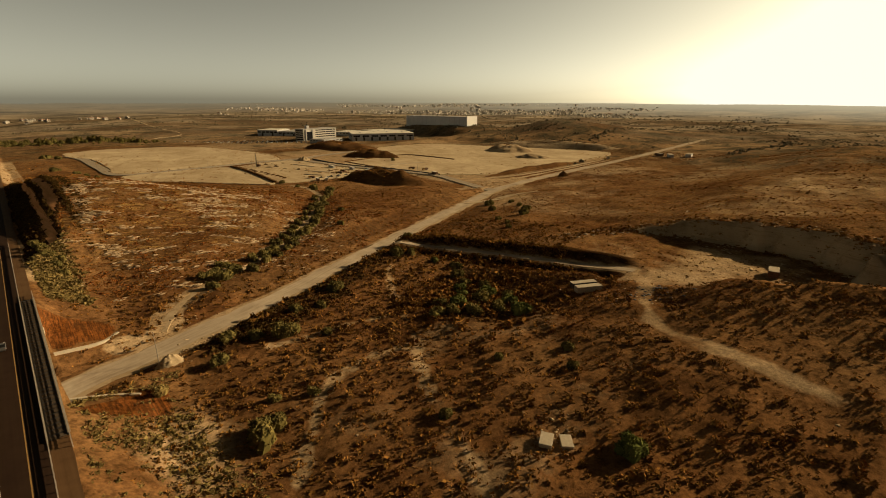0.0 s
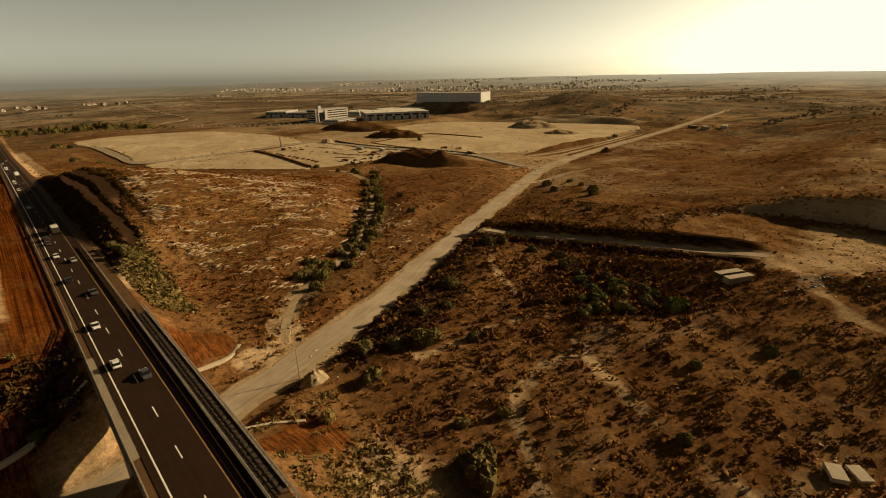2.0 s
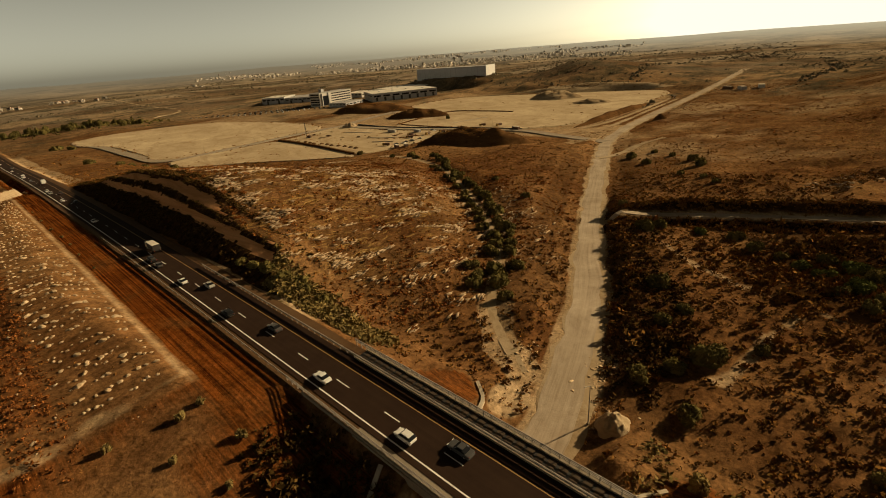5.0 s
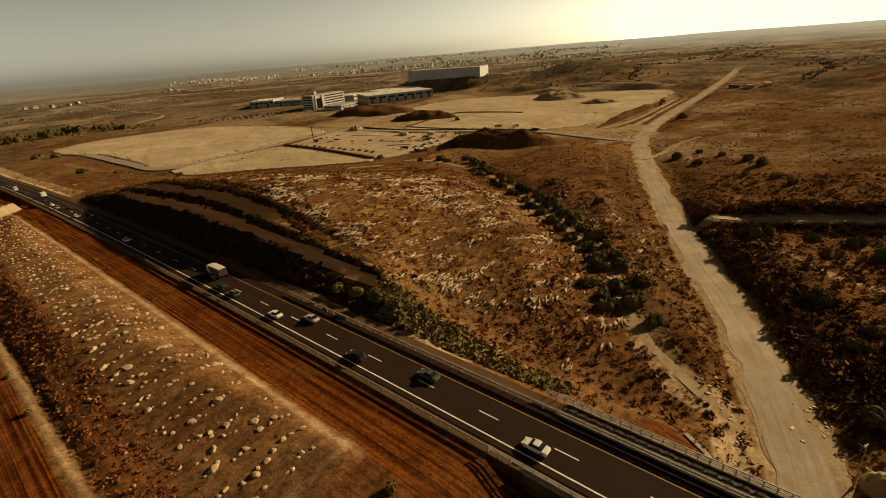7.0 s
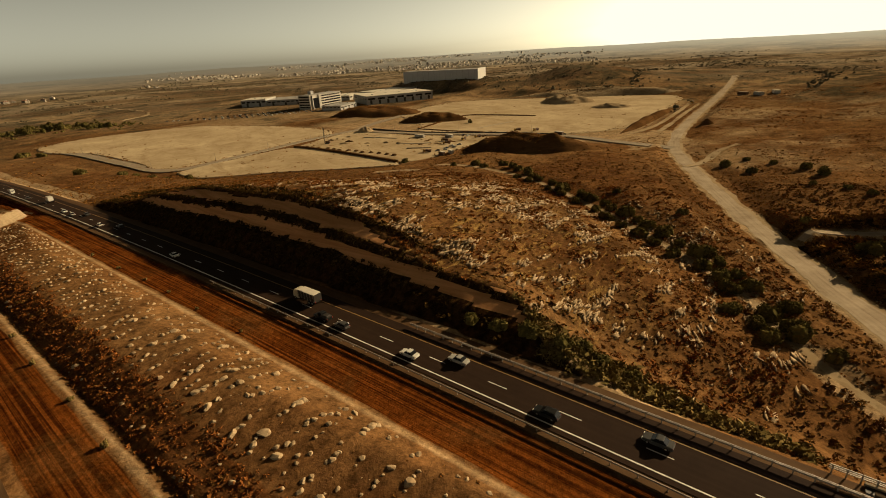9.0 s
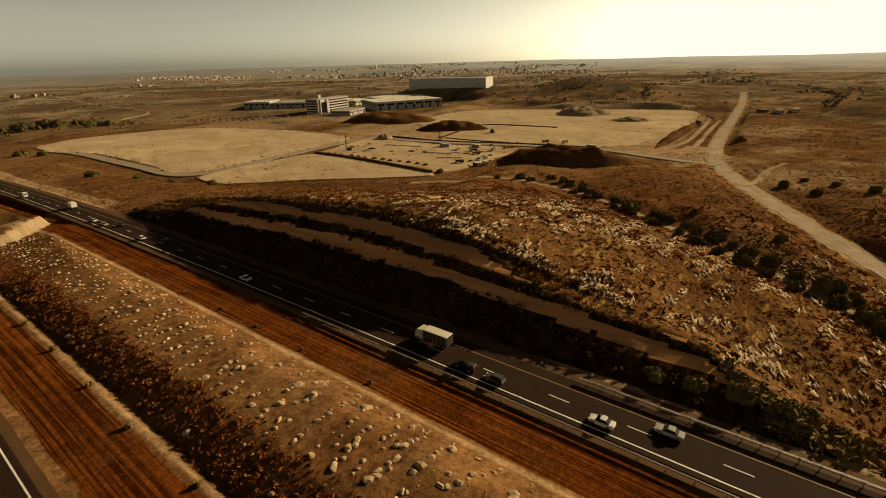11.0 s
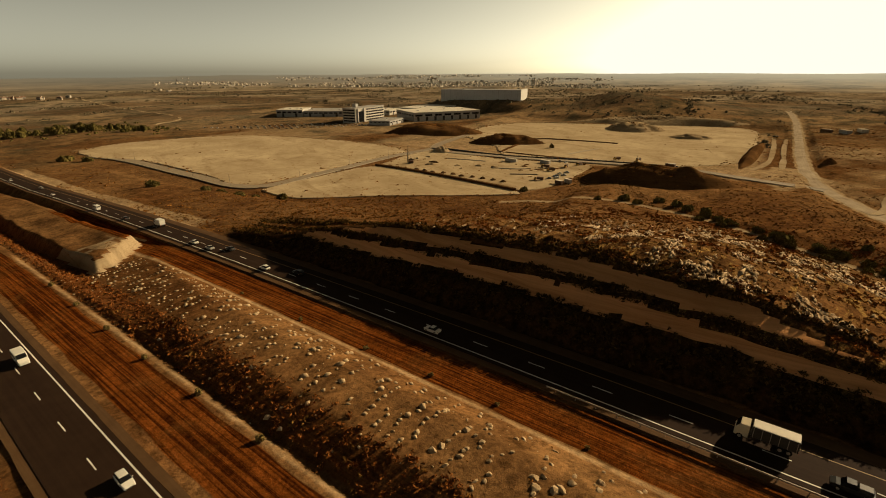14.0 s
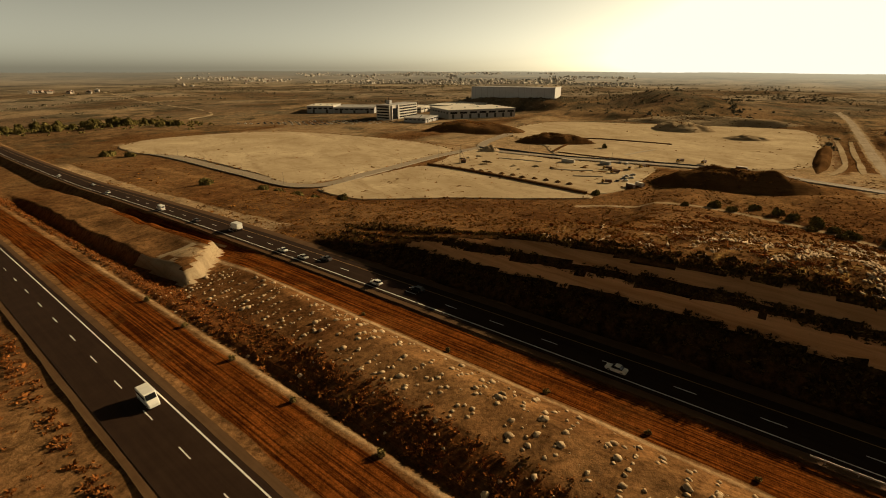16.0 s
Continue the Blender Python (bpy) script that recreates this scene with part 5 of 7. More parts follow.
joined("loose_stones", ROCKS, rows_for(x, y, 9, 0.4, 1.5, 46), STONE, "pale rocks half hidden on the stony slope", "stones")


# ---- bushes and trees ----
def bush_kind(name, seed, rx, rz, mat, leaves, trunk_h, size):
    """Trunk, forking limbs and a crown of loose leaf clumps."""
    r = np.random.default_rng(seed)
    t = new(name)
    part("trunk", tube((0, 0, -0.4), (0.06 * rx, 0, trunk_h + 0.3 * rz), 0.09 * rx, 0.05 * rx, 7), BARK, t)
    for k in range(4 if name == "tree" else 0):
        a = k * 1.57 + r.uniform(0, 0.5)
        e = (rx * 0.5 * math.cos(a), rx * 0.5 * math.sin(a), trunk_h + rz * r.uniform(0.3, 0.75))
        part("limb", tube((0.05 * rx, 0, trunk_h * r.uniform(0.55, 0.95)), e, 0.045 * rx, 0.012 * rx, 5), BARK, t)
    v, f = leaf_clump(seed, leaves, rx, rz, size, 9, 8, 4)
    v[:, 2] += trunk_h * 0.45
    mesh("crown", v, f, mat, t)
    return t


BUSHES = {
    "dark": [bush_kind("bush", 400 + i, 2.2, 2.6, BUSH_LEAF, 640, 0.15, 0.22) for i in range(3)],
    "green": [bush_kind("bush", 410 + i, 2.2, 2.3, GREEN_LEAF, 1000, 0.15, 0.17) for i in range(2)],
    "tree": [bush_kind("tree", 420 + i, 2.6, 4.2, BUSH_LEAF, 900, 1.4, 0.24) for i in range(3)],
    "sapling": [bush_kind("sapling", 430 + i, 0.8, 1.5, OLIVE_LEAF, 150, 0.9, 0.20) for i in range(2)],
    "olive": [bush_kind("tree", 440 + i, 2.4, 2.9, OLIVE_LEAF, 800, 0.8, 0.2) for i in range(1)],
}
used_first = set()


def plant(kind, x, y, size, label, category, group=""):
    r = random.Random(int(x * 31 + y * 17))
    i = r.randrange(len(BUSHES[kind]))
    src = BUSHES[kind][i]
    size *= 0.78
    m = pose(x, y, float(height(x, y)) - 0.05, 0, 0, r.uniform(0, 360)) @ Matrix.Diagonal((size * r.uniform(0.88, 1.15), size * r.uniform(0.88, 1.15), size * r.uniform(0.9, 1.1), 1))
    if (kind, i) not in used_first:
        used_first.add((kind, i))
        ob = src
        ob.matrix_world = m
    else:
        ob = copy_thing(src, m)
        ob.scale = m.to_scale()
    return tagged(ob, label, category, group)


# big ones named one by one
plant("dark", 33, 86, 2.0, "large dark round bush casting a long shadow", "bush")
plant("dark", 38, 88, 1.2, "dark bush beside a larger one", "bush")
plant("green", 77, 25, 1.5, "bright green bush on the dry slope", "bush")
plant("dark", 61, 126, 1.8, "dark spreading bush near the dirt road", "bush")
plant("dark", 93, 148, 1.8, "dark round bush on the valley floor", "bush")
plant("dark", 142, 168, 1.9, "dark bush at the road fork", "bush")
plant("dark", 147, 164, 1.4, "dark bush at the road fork", "bush")
plant("olive", 24, 120, 1.1, "grey-green bush beside the bridge foot", "bush")
plant("green", 120, 80, 1.7, "bright green bush in the shady gully", "bush")
plant("green", 127, 90, 1.6, "bright green bush in the shady gully", "bush")
for bx, by, bs in ((105, 97, 1.3), (111, 92, 1.6), (114, 102, 1.7), (118, 88, 1.4), (122, 98, 1.9), (124, 110, 1.6), (131, 103, 1.7), (134, 95, 1.3), (130, 116, 1.5), (138, 110, 1.6), (140, 122, 1.4), (145, 130, 1.5), (152, 138, 1.4), (108, 106, 1.2), (100, 100, 1.3), (150, 150, 1.3)):
    plant("dark" if (bx + by) % 3 else "green", bx, by, bs, "dark green bush crowding the gully", "bush", "bushes in the gully")
# the chain of bushes along the footpath
for bx, by, bs in ((62, 193, 1.6), (68, 188, 1.8), (74, 194, 1.9), (80, 190, 1.5), (72, 202, 1.4), (86, 204, 1.5), (95, 207, 1.8), (101, 214, 1.5), (112, 215, 1.9), (119, 223, 1.5), (127, 230, 2.0), (134, 238, 1.5), (146, 250, 1.9), (152, 258, 1.4), (162, 271, 2.0), (168, 277, 1.6), (174, 290, 2.1), (180, 292, 1.6), (184, 300, 1.4), (191, 312, 1.7), (197, 318, 1.3), (204, 325, 1.9), (210, 334, 1.6), (217, 341, 1.7), (223, 351, 1.7), (218, 371, 1.9), (214, 362, 1.3), (211, 385, 1.2)):
    plant("dark", bx, by, bs, "dark green bush in the line along the footpath", "bush", "bushes along the footpath")
for bx, by, bs in ((60, 181, 1.3), (66, 196, 1.3), (90, 199, 1.4), (98, 203, 1.2), (108, 224, 1.5), (116, 231, 1.3), (124, 239, 1.6), (131, 247, 1.3), (139, 256, 1.5), (147, 264, 1.3), (156, 276, 1.5), (166, 288, 1.4), (173, 298, 1.2), (186, 316, 1.4), (194, 327, 1.2), (140, 243, 1.2), (157, 262, 1.3), (106, 209, 1.2)):
    plant("dark", bx, by, bs, "dark green bush in the line along the footpath", "bush", "bushes along the footpath")
for bx, by, bs in ((17.5, 236, 1.2), (18.5, 229, 1.3), (19.5, 222, 1.1), (16.5, 243, 1.0), (21, 226, 1.0), (20, 215, 1.1), (17, 250, 0.9)):
    plant("dark", bx, by, bs, "dark bush at the foot of the cutting's end", "bush", "bushes below the cutting")
# scattered ones
for bx, by, bs in ((165, 186, 1.2), (285, 226, 1.8), (270, 210, 1.7), (262, 176, 1.8), (275, 184, 1.5), (290, 200, 1.3), (300, 215, 1.2), (240, 182, 1.2), (225, 441, 1.6), (174, 262, 1.1), (150, 228, 1.2), (222, 160, 1.1), (232, 168, 1.0), (47, 138, 1.4), (54, 132, 1.2), (40, 126, 1.3), (72, 140, 1.2), (80, 137, 1.1), (70, 118, 1.0), (42, 97, 0.8), (50, 92, 0.8), (90, 66, 0.9), (104, 54, 0.9), (96, 48, 0.8), (63, 60, 0.8)):
    plant("dark", bx, by, bs, "dark green bush standing alone on dry ground", "bush")
# trees beyond the cutting and by the lots
for bx, by, bs in ((92, 862, 2.2), (104, 842, 1.9), (98, 868, 1.6)):
    plant("dark", bx, by, bs * 1.2, "dark leafy tree at the corner of the lot", "tree")
for bx, by, bs in ((75, 652, 1.9), (94, 600, 1.7), (100, 590, 2.0), (88, 606, 1.5), (116, 566, 1.7), (80, 660, 1.2), (106, 580, 1.3)):
    plant("dark", bx, by, bs * 1.15, "dark leafy tree between highway and lot", "tree")
plant("tree", 420, 500, 1.3, "single dark tree on the building site", "tree")
r_line = random.Random(3)
for i in range(46):
    u = i / 45
    plant("tree", 20 + 240 * u + r_line.uniform(-14, 14), 1200 - 110 * u + r_line.uniform(-38, 38), r_line.uniform(1.7, 2.9), "dark tree in the belt beyond the lots", "tree", "belt of trees beyond the lots")
# saplings in the field by the bridge and on the median strips
for bx, by, bs in ((-36, 198, 1.1), (-25, 195, 1.2), (-21, 196, 1.0), (-37, 177, 1.4), (-38, 170, 1.7), (-20, 183, 1.3), (-30, 187, 0.9), (-31, 164, 1.0), (-26, 176, 0.9)):
    plant("sapling", bx, by, bs, "young grey-green sapling in bare brown earth", "sapling", "saplings in the field by the bridge")
plant("green", -20, 154, 0.9, "bright green palm-like bush beside the underpass", "bush")
for by in (262, 281, 300, 322, 341, 363, 384, 406, 428, 451, 474):
    plant("sapling", float(road_x(by)) - 46.6 + (by % 7) * 0.15, by, 0.75 + (by % 5) * 0.06, "young sapling at the edge of the ploughed strip", "sapling", "saplings along the median strip")
for by in (297, 318, 336, 352, 371, 395, 423):
    plant("sapling", float(road_x(by)) - 12.0 - (by % 4) * 0.3, by, 0.6 + (by % 3) * 0.1, "young sapling on the brown strip by the highway", "sapling", "saplings along the highway")
# weeds and banked earth along the edges of the lots
r_edge = np.random.default_rng(121)
for c, level in LOT_EDGES:
    p = np.repeat(c, 4, 0) + r_edge.normal(0, 2.6, (4 * len(c), 2))
    n = len(p)
    sc = 0.6 + 2.0 * r_edge.random(n) ** 2
    for mat, part_of, words in ((SCRUB_LEAF, slice(0, n, 2), "dark weeds along the edge of a levelled lot"), (DRY_LEAF, slice(1, n, 2), "dry weeds along the edge of a levelled lot")):
        q, w = p[part_of], sc[part_of]
        joined("weeds", TUFT, np.column_stack([r_edge.integers(0, 8, len(q)), q, np.full(len(q), level - 0.1), r_edge.uniform(0, 6.28, len(q)), w * 1.6, w, w]), mat, words, "weeds")
# dense belt of trees behind the big lot
n = 800
u, q = r_edge.random(n), r_edge.normal(0, 1, n)
x, y = 40 + 255 * u + 12 * q, 1195 - 100 * u + 26 * r_edge.normal(0, 1, n)
joined("far_woods", FAR_CLUMP, rows_for(x, y, 8, 3.0, 8.0, 123, (0.7, 1.2)), BUSH_LEAF, "dense dark trees in the belt beyond the lots", "woods")
# hedges across the plain
for ctrl in ([(150, 1300, 0), (500, 1480, 0), (950, 1420, 0)], [(300, 1720, 0), (800, 1900, 0), (1400, 1700, 0)], [(120, 1480, 0), (420, 1600, 0), (700, 1560, 0)], [(900, 1150, 0), (1300, 1000, 0), (1500, 700, 0)], [(820, 420, 0), (1100, 460, 0), (1500, 380, 0)], [(760, 180, 0), (1000, 150, 0), (1400, 200, 0)]):
    c = spline(ctrl, 4.0)[:, :2]
    c = c[vnoise(c[:, 0], c[:, 1], 60, 161) > -0.35]
    c = c + r_edge.normal(0, 7.0, c.shape)
    joined("far_woods", FAR_CLUMP, rows_for(c[:, 0], c[:, 1], 8, 3.5, 8.0, 163, (0.8, 1.3)), FAR_LEAF, "dark hedge of trees across the far plain", "woods")

# weeds and low heaps in the yard and on the lots
x, y = np.random.default_rng(50).normal(206, 20, 500), np.random.default_rng(51).normal(48, 26, 500)
joined("scrub", TUFT, rows_for(x, y, 8, 0.5, 1.6, 52), SCRUB_LEAF, "thin weeds in the stone yard", "scrub")
for n, x0, x1, y0, y1, level, seed in ((130, 140, 315, 630, 880, -22.2, 53), (90, 135, 228, 505, 592, -22.3, 55), (160, 385, 700, 335, 640, -22.5, 57), (170, 250, 330, 440, 590, -22.6, 59)):
    r = np.random.default_rng(seed)
    x, y = r.uniform(x0, x1, n), r.uniform(y0, y1, n)
    sc = 0.7 + 2.6 * r.random(n) ** 3
    rows = np.column_stack([r.integers(0, 8, n), x, y, np.full(n, level - 0.05), r.uniform(0, 6.28, n), sc * r.uniform(0.8, 2.4, n), sc, 0.5 * sc])
    joined("weeds", TUFT, rows, DRY_LEAF, "scattered brown weeds on levelled sand", "weeds")


# ---- vehicles ----
def shell(sections, half_widths):
    """A closed body: for each station along y, a row of (half width, height) points from sill to sill."""
    bm = bmesh.new()
    rings = []
    for y, prof in sections:
        rings.append([bm.verts.new((sx * w, y, z)) for sx, w, z in prof])
    n = len(rings[0])
    for a, b in zip(rings[:-1], rings[1:]):
        for i in range(n):
            bm.faces.new((a[i], a[(i + 1) % n], b[(i + 1) % n], b[i]))
    bm.faces.new(rings[0][::-1])
    bm.faces.new(rings[-1])
    bmesh.ops.recalc_face_normals(bm, faces=bm.faces)
    return bm


def ring(w, z0, z1, top):
    """Cross-section: sill, belt line, shoulder, mirrored."""
    return [(-1, w * 0.94, z0), (-1, w, (z0 + z1) / 2), (-1, w * 0.97, z1 - 0.06), (-1, w * top, z1), (1, w * top, z1), (1, w * 0.97, z1 - 0.06), (1, w, (z0 + z1) / 2), (1, w * 0.94, z0)]


def wheel(parent, x, y, r, w):
    tyre = part("tyre", tube((x - w / 2, y, r), (x + w / 2, y, r), r, r, 14), RUBBER, parent)
    out = 1 if x > 0 else -1
    part("rim", tube((x + out * (w / 2 - 0.02), y, r), (x + out * (w / 2 + 0.015), y, r), r * 0.62, r * 0.56, 10), STEEL, tyre)


def car(paint, length=4.4, width=1.78, high=1.46, kind="sedan"):
    """Front towards +y."""
    t = new("car")
    l, w = length / 2, width / 2
    hood, belt = 0.84, 0.90
    tail = belt if kind == "sedan" else belt + 0.02
    part("body", shell([(-l, ring(w * 0.80, 0.34, tail - 0.14, 0.8)), (-l + 0.12, ring(w * 0.95, 0.24, tail, 0.86)), (-l * 0.5, ring(w, 0.20, belt + 0.02, 0.9)), (l * 0.35, ring(w, 0.20, belt, 0.9)),
                        (l * 0.72, ring(w * 0.97, 0.22, hood - 0.03, 0.86)), (l - 0.14, ring(w * 0.90, 0.24, hood - 0.16, 0.82)), (l, ring(w * 0.76, 0.34, hood - 0.30, 0.8))], None), paint, t)
    back = -l * (0.62 if kind == "sedan" else 0.93)
    top_b = -l * (0.34 if kind == "sedan" else 0.72)
    front, top_f = l * 0.42, l * 0.08
    part("cabin", shell([(back, ring(w * 0.90, belt - 0.06, belt + 0.02, 0.9)), (top_b, ring(w * 0.90, belt - 0.06, high - 0.06, 0.78)), (top_f, ring(w * 0.90, belt - 0.06, high - 0.06, 0.78)), (front, ring(w * 0.90, belt - 0.06, belt + 0.02, 0.88))], None), GLASS_DARK, t)
    part("roof", shell([(top_b - 0.06, ring(w * 0.70, high - 0.09, high - 0.03, 0.9)), (top_b + 0.12, ring(w * 0.735, high - 0.10, high, 0.9)), (top_f - 0.12, ring(w * 0.735, high - 0.10, high, 0.9)), (top_f + 0.08, ring(w * 0.70, high - 0.10, high - 0.05, 0.9))], None), paint, t)
    for sx in (-1, 1):
        part("door_post", box(sx * w * 0.80, (top_b + top_f) / 2, (belt + high) / 2 - 0.02, 0.05, 0.09, high - belt - 0.05, 0), paint, t)
        part("headlight", box(sx * w * 0.66, l - 0.07, 0.62, 0.36, 0.12, 0.14, 0, 0.02), PAINT_WHITE, t)
        part("tail_light", box(sx * w * 0.72, -l + 0.06, 0.74, 0.26, 0.10, 0.16, 0, 0.02), RED_PAINT, t)
        part("mirror", box(sx * (w + 0.07), front - 0.25, belt + 0.05, 0.16, 0.10, 0.12, 0, 0.02), paint, t)
        for y in (-l * 0.58, l * 0.60):
            wheel(t, sx * (w - 0.11), y, 0.31, 0.21)
    part("bumper", box(0, l - 0.03, 0.42, width * 0.74, 0.12, 0.14, 0, 0.03), DARK_STEEL, t)
    part("bumper", box(0, -l + 0.03, 0.42, width * 0.76, 0.12, 0.14, 0, 0.03), DARK_STEEL, t)
    return t


def van(paint, length=5.6, width=2.05, high=2.55):
    t = new("minibus")
    l, w = length / 2, width / 2
    part("body", shell([(-l, ring(w * 0.95, 0.35, high - 0.12, 0.88)), (-l + 0.15, ring(w, 0.28, high, 0.9)), (l * 0.45, ring(w, 0.28, high, 0.9)), (l * 0.74, ring(w * 0.98, 0.28, 1.45, 0.9)), (l - 0.1, ring(w * 0.92, 0.30, 1.10, 0.86)), (l, ring(w * 0.80, 0.38, 0.9, 0.8))], None), paint, t)
    for sx in (-1, 1):
        for k in range(4):
            part("side_window", box(sx * (w + 0.004), -l + 0.75 + k * 1.02, high - 0.72, 0.03, 0.86, 0.58, 0, 0.01), GLASS_DARK, t)
        part("tail_light", box(sx * w * 0.84, -l - 0.01, 0.95, 0.18, 0.06, 0.4), RED_PAINT, t)
        part("headlight", box(sx * w * 0.62, l - 0.04, 0.72, 0.34, 0.12, 0.18), PAINT_WHITE, t)
        for y in (-l * 0.60, l * 0.62):
            wheel(t, sx * (w - 0.12), y, 0.36, 0.24)
    part("rear_window", box(0, -l - 0.005, high - 0.75, width * 0.74, 0.05, 0.6), GLASS_DARK, t)
    bm = box(0, l * 0.61, 2.02, width * 0.82, 0.04, 1.0)
    bmesh.ops.rotate(bm, verts=bm.verts, cent=(0, l * 0.61, 2.02), matrix=Matrix.Rotation(radians(38), 3, "X"))
    part("windscreen", bm, GLASS_DARK, t)
    return t


def box_truck(paint, load, length=6.8, load_h=2.2, name="truck"):
    t = new(name)
    l = length / 2
    part("chassis", box(0, -0.1, 0.72, 1.0, length - 0.4, 0.24), DARK_STEEL, t)
    cab_y = l - 1.0
    part("cab", shell([(cab_y - 0.95, ring(1.08, 0.55, 2.45, 0.92)), (cab_y + 0.1, ring(1.10, 0.5, 2.5, 0.9)), (cab_y + 0.75, ring(1.08, 0.5, 1.75, 0.92)), (cab_y + 1.0, ring(1.0, 0.55, 1.45, 0.9))], None), paint, t)
    bm = box(0, cab_y + 0.46, 2.14, 1.85, 0.04, 0.85)
    bmesh.ops.rotate(bm, verts=bm.verts, cent=(0, cab_y + 0.46, 2.14), matrix=Matrix.Rotation(radians(40), 3, "X"))
    part("windscreen", bm, GLASS_DARK, t)
    for sx in (-1, 1):
        part("side_window", box(sx * 1.10, cab_y - 0.15, 1.95, 0.03, 0.8, 0.55), GLASS_DARK, t)
        part("tail_light", box(sx * 0.9, -l - 0.02, 0.85, 0.3, 0.08, 0.18), RED_PAINT, t)
        for y in (cab_y + 0.1, -l + 1.0, -l + 2.1):
            wheel(t, sx * 0.98, y, 0.46, 0.32)
    part("cargo_box", box(0, -1.05, 0.95 + load_h / 2, 2.35, length - 2.3, load_h, 0, 0.06), load, t)
    return t


def covered_truck(paint, load):
    t = new("covered_truck")
    cab_y = 3.4
    part("cab", shell([(cab_y - 1.1, ring(1.2, 0.6, 3.0, 0.92)), (cab_y + 0.2, ring(1.22, 0.55, 2.9, 0.9)), (cab_y + 0.8, ring(1.18, 0.55, 2.1, 0.92)), (cab_y + 1.0, ring(1.1, 0.6, 1.6, 0.9))], None), paint, t)
    bm = box(0, cab_y + 0.56, 2.45, 2.0, 0.04, 0.95)
    bmesh.ops.rotate(bm, verts=bm.verts, cent=(0, cab_y + 0.56, 2.45), matrix=Matrix.Rotation(radians(35), 3, "X"))
    part("windscreen", bm, GLASS_DARK, t)
    part("chassis", box(0, -0.4, 0.95, 1.1, 8.2, 0.26), DARK_STEEL, t)
    bed = part("load_body", box(0, -1.3, 2.1, 2.5, 6.6, 2.0, 0, 0.05), load, t)
    part("tarpaulin", box(0, -1.3, 3.16, 2.42, 6.5, 0.16, 0, 0.07), ROOF_PALE, bed)
    for k in range(6):
        for sx in (-1, 1):
            part("stake", box(sx * 1.27, -4.3 + k * 1.2, 2.1, 0.06, 0.1, 1.9), STEEL, bed)
    for sx in (-1, 1):
        for y in (cab_y + 0.1, -2.2, -3.4):
            wheel(t, sx * 1.02, y, 0.5, 0.34)
        part("tail_light", box(sx * 0.95, -4.62, 1.1, 0.35, 0.06, 0.2), RED_PAINT, t)
    return t


def pickup(paint):
    t = new("pickup_truck")
    part("body", shell([(-2.6, ring(0.92, 0.42, 1.05, 0.94)), (-2.5, ring(0.95, 0.38, 1.1, 0.94)), (0.6, ring(0.96, 0.36, 1.1, 0.94)), (1.9, ring(0.94, 0.36, 1.05, 0.9)), (2.55, ring(0.86, 0.40, 0.9, 0.86))], None), paint, t)
    part("cab", shell([(-0.55, ring(0.88, 1.0, 1.12, 0.9)), (-0.40, ring(0.88, 1.0, 1.75, 0.8)), (0.75, ring(0.88, 1.0, 1.75, 0.8)), (1.35, ring(0.86, 1.0, 1.12, 0.88))], None), GLASS_DARK, t)
    part("roof", box(0, 0.2, 1.76, 1.35, 1.2, 0.07, 0, 0.03), paint, t)
    part("load", box(0, -1.5, 1.25, 1.5, 1.8, 0.6, 0, 0.12), DARK_STEEL, t)
    for sx in (-1, 1):
        part("tail_light", box(sx * 0.8, -2.6, 0.85, 0.2, 0.08, 0.3), RED_PAINT, t)
        for y in (-1.55, 1.6):
            wheel(t, sx * 0.84, y, 0.38, 0.25)
    return t


def coat(name, c, rough=0.3):
    return plain(name, c, rough, 0.0, 0.12, 0.7)


WHITE_CAR, SILVER, DARK_CAR, BLACK_CAR, CREAM = coat("white_car_paint", (0.70, 0.66, 0.56)), coat("silver_car_paint", (0.40, 0.37, 0.31)), coat("dark_grey_car_paint", (0.07, 0.065, 0.058)), coat("black_car_paint", (0.016, 0.015, 0.013)), coat("cream_paint", (0.60, 0.50, 0.33))
PROTO = {
    "white": car(WHITE_CAR), "white_hatch": car(WHITE_CAR, 4.1, 1.75, 1.5, "hatch"), "silver": car(SILVER, 4.5), "grey_hatch": car(DARK_CAR, 4.2, 1.76, 1.5, "hatch"),
    "dark": car(DARK_CAR, 4.6, 1.82, 1.45), "black": car(BLACK_CAR, 4.6, 1.84, 1.5, "hatch"), "van": van(WHITE_CAR), "camper": box_truck(WHITE_CAR, WHITE_CAR, 6.6, 2.3),
    "semi": covered_truck(CREAM, DARK_STEEL), "pickup": pickup(BLACK_CAR), "lorry": box_truck(YELLOW_PAINT, RUST, 7.4, 1.5, "tipper_truck"),
}
placed = set()


def place_copy(key, m, label, category, group=""):
    if key in placed:
        ob = copy_thing(PROTO[key], m)
    else:
        placed.add(key)
        ob = PROTO[key]
        ob.matrix_world = m
    return tagged(ob, label, category, group)


def drive(key, y, lane, label, category="car", near=False):
    e = 4.0
    off, rise = (NEAR_OFFSET + lane, NEAR_RISE) if near else (lane, 0.0)
    slope_deg = math.degrees(math.atan2(float(road_z(y + e) - road_z(y - e)), 2 * e))
    turn = -math.degrees(math.atan(0.0496))
    m = pose(float(road_x(y)) + off, y, float(road_z(y)) + rise + 0.05, -slope_deg if near else slope_deg, 0, turn + (180 if near else 0))
    return place_copy(key, m, label, category, "vehicles on the highway")


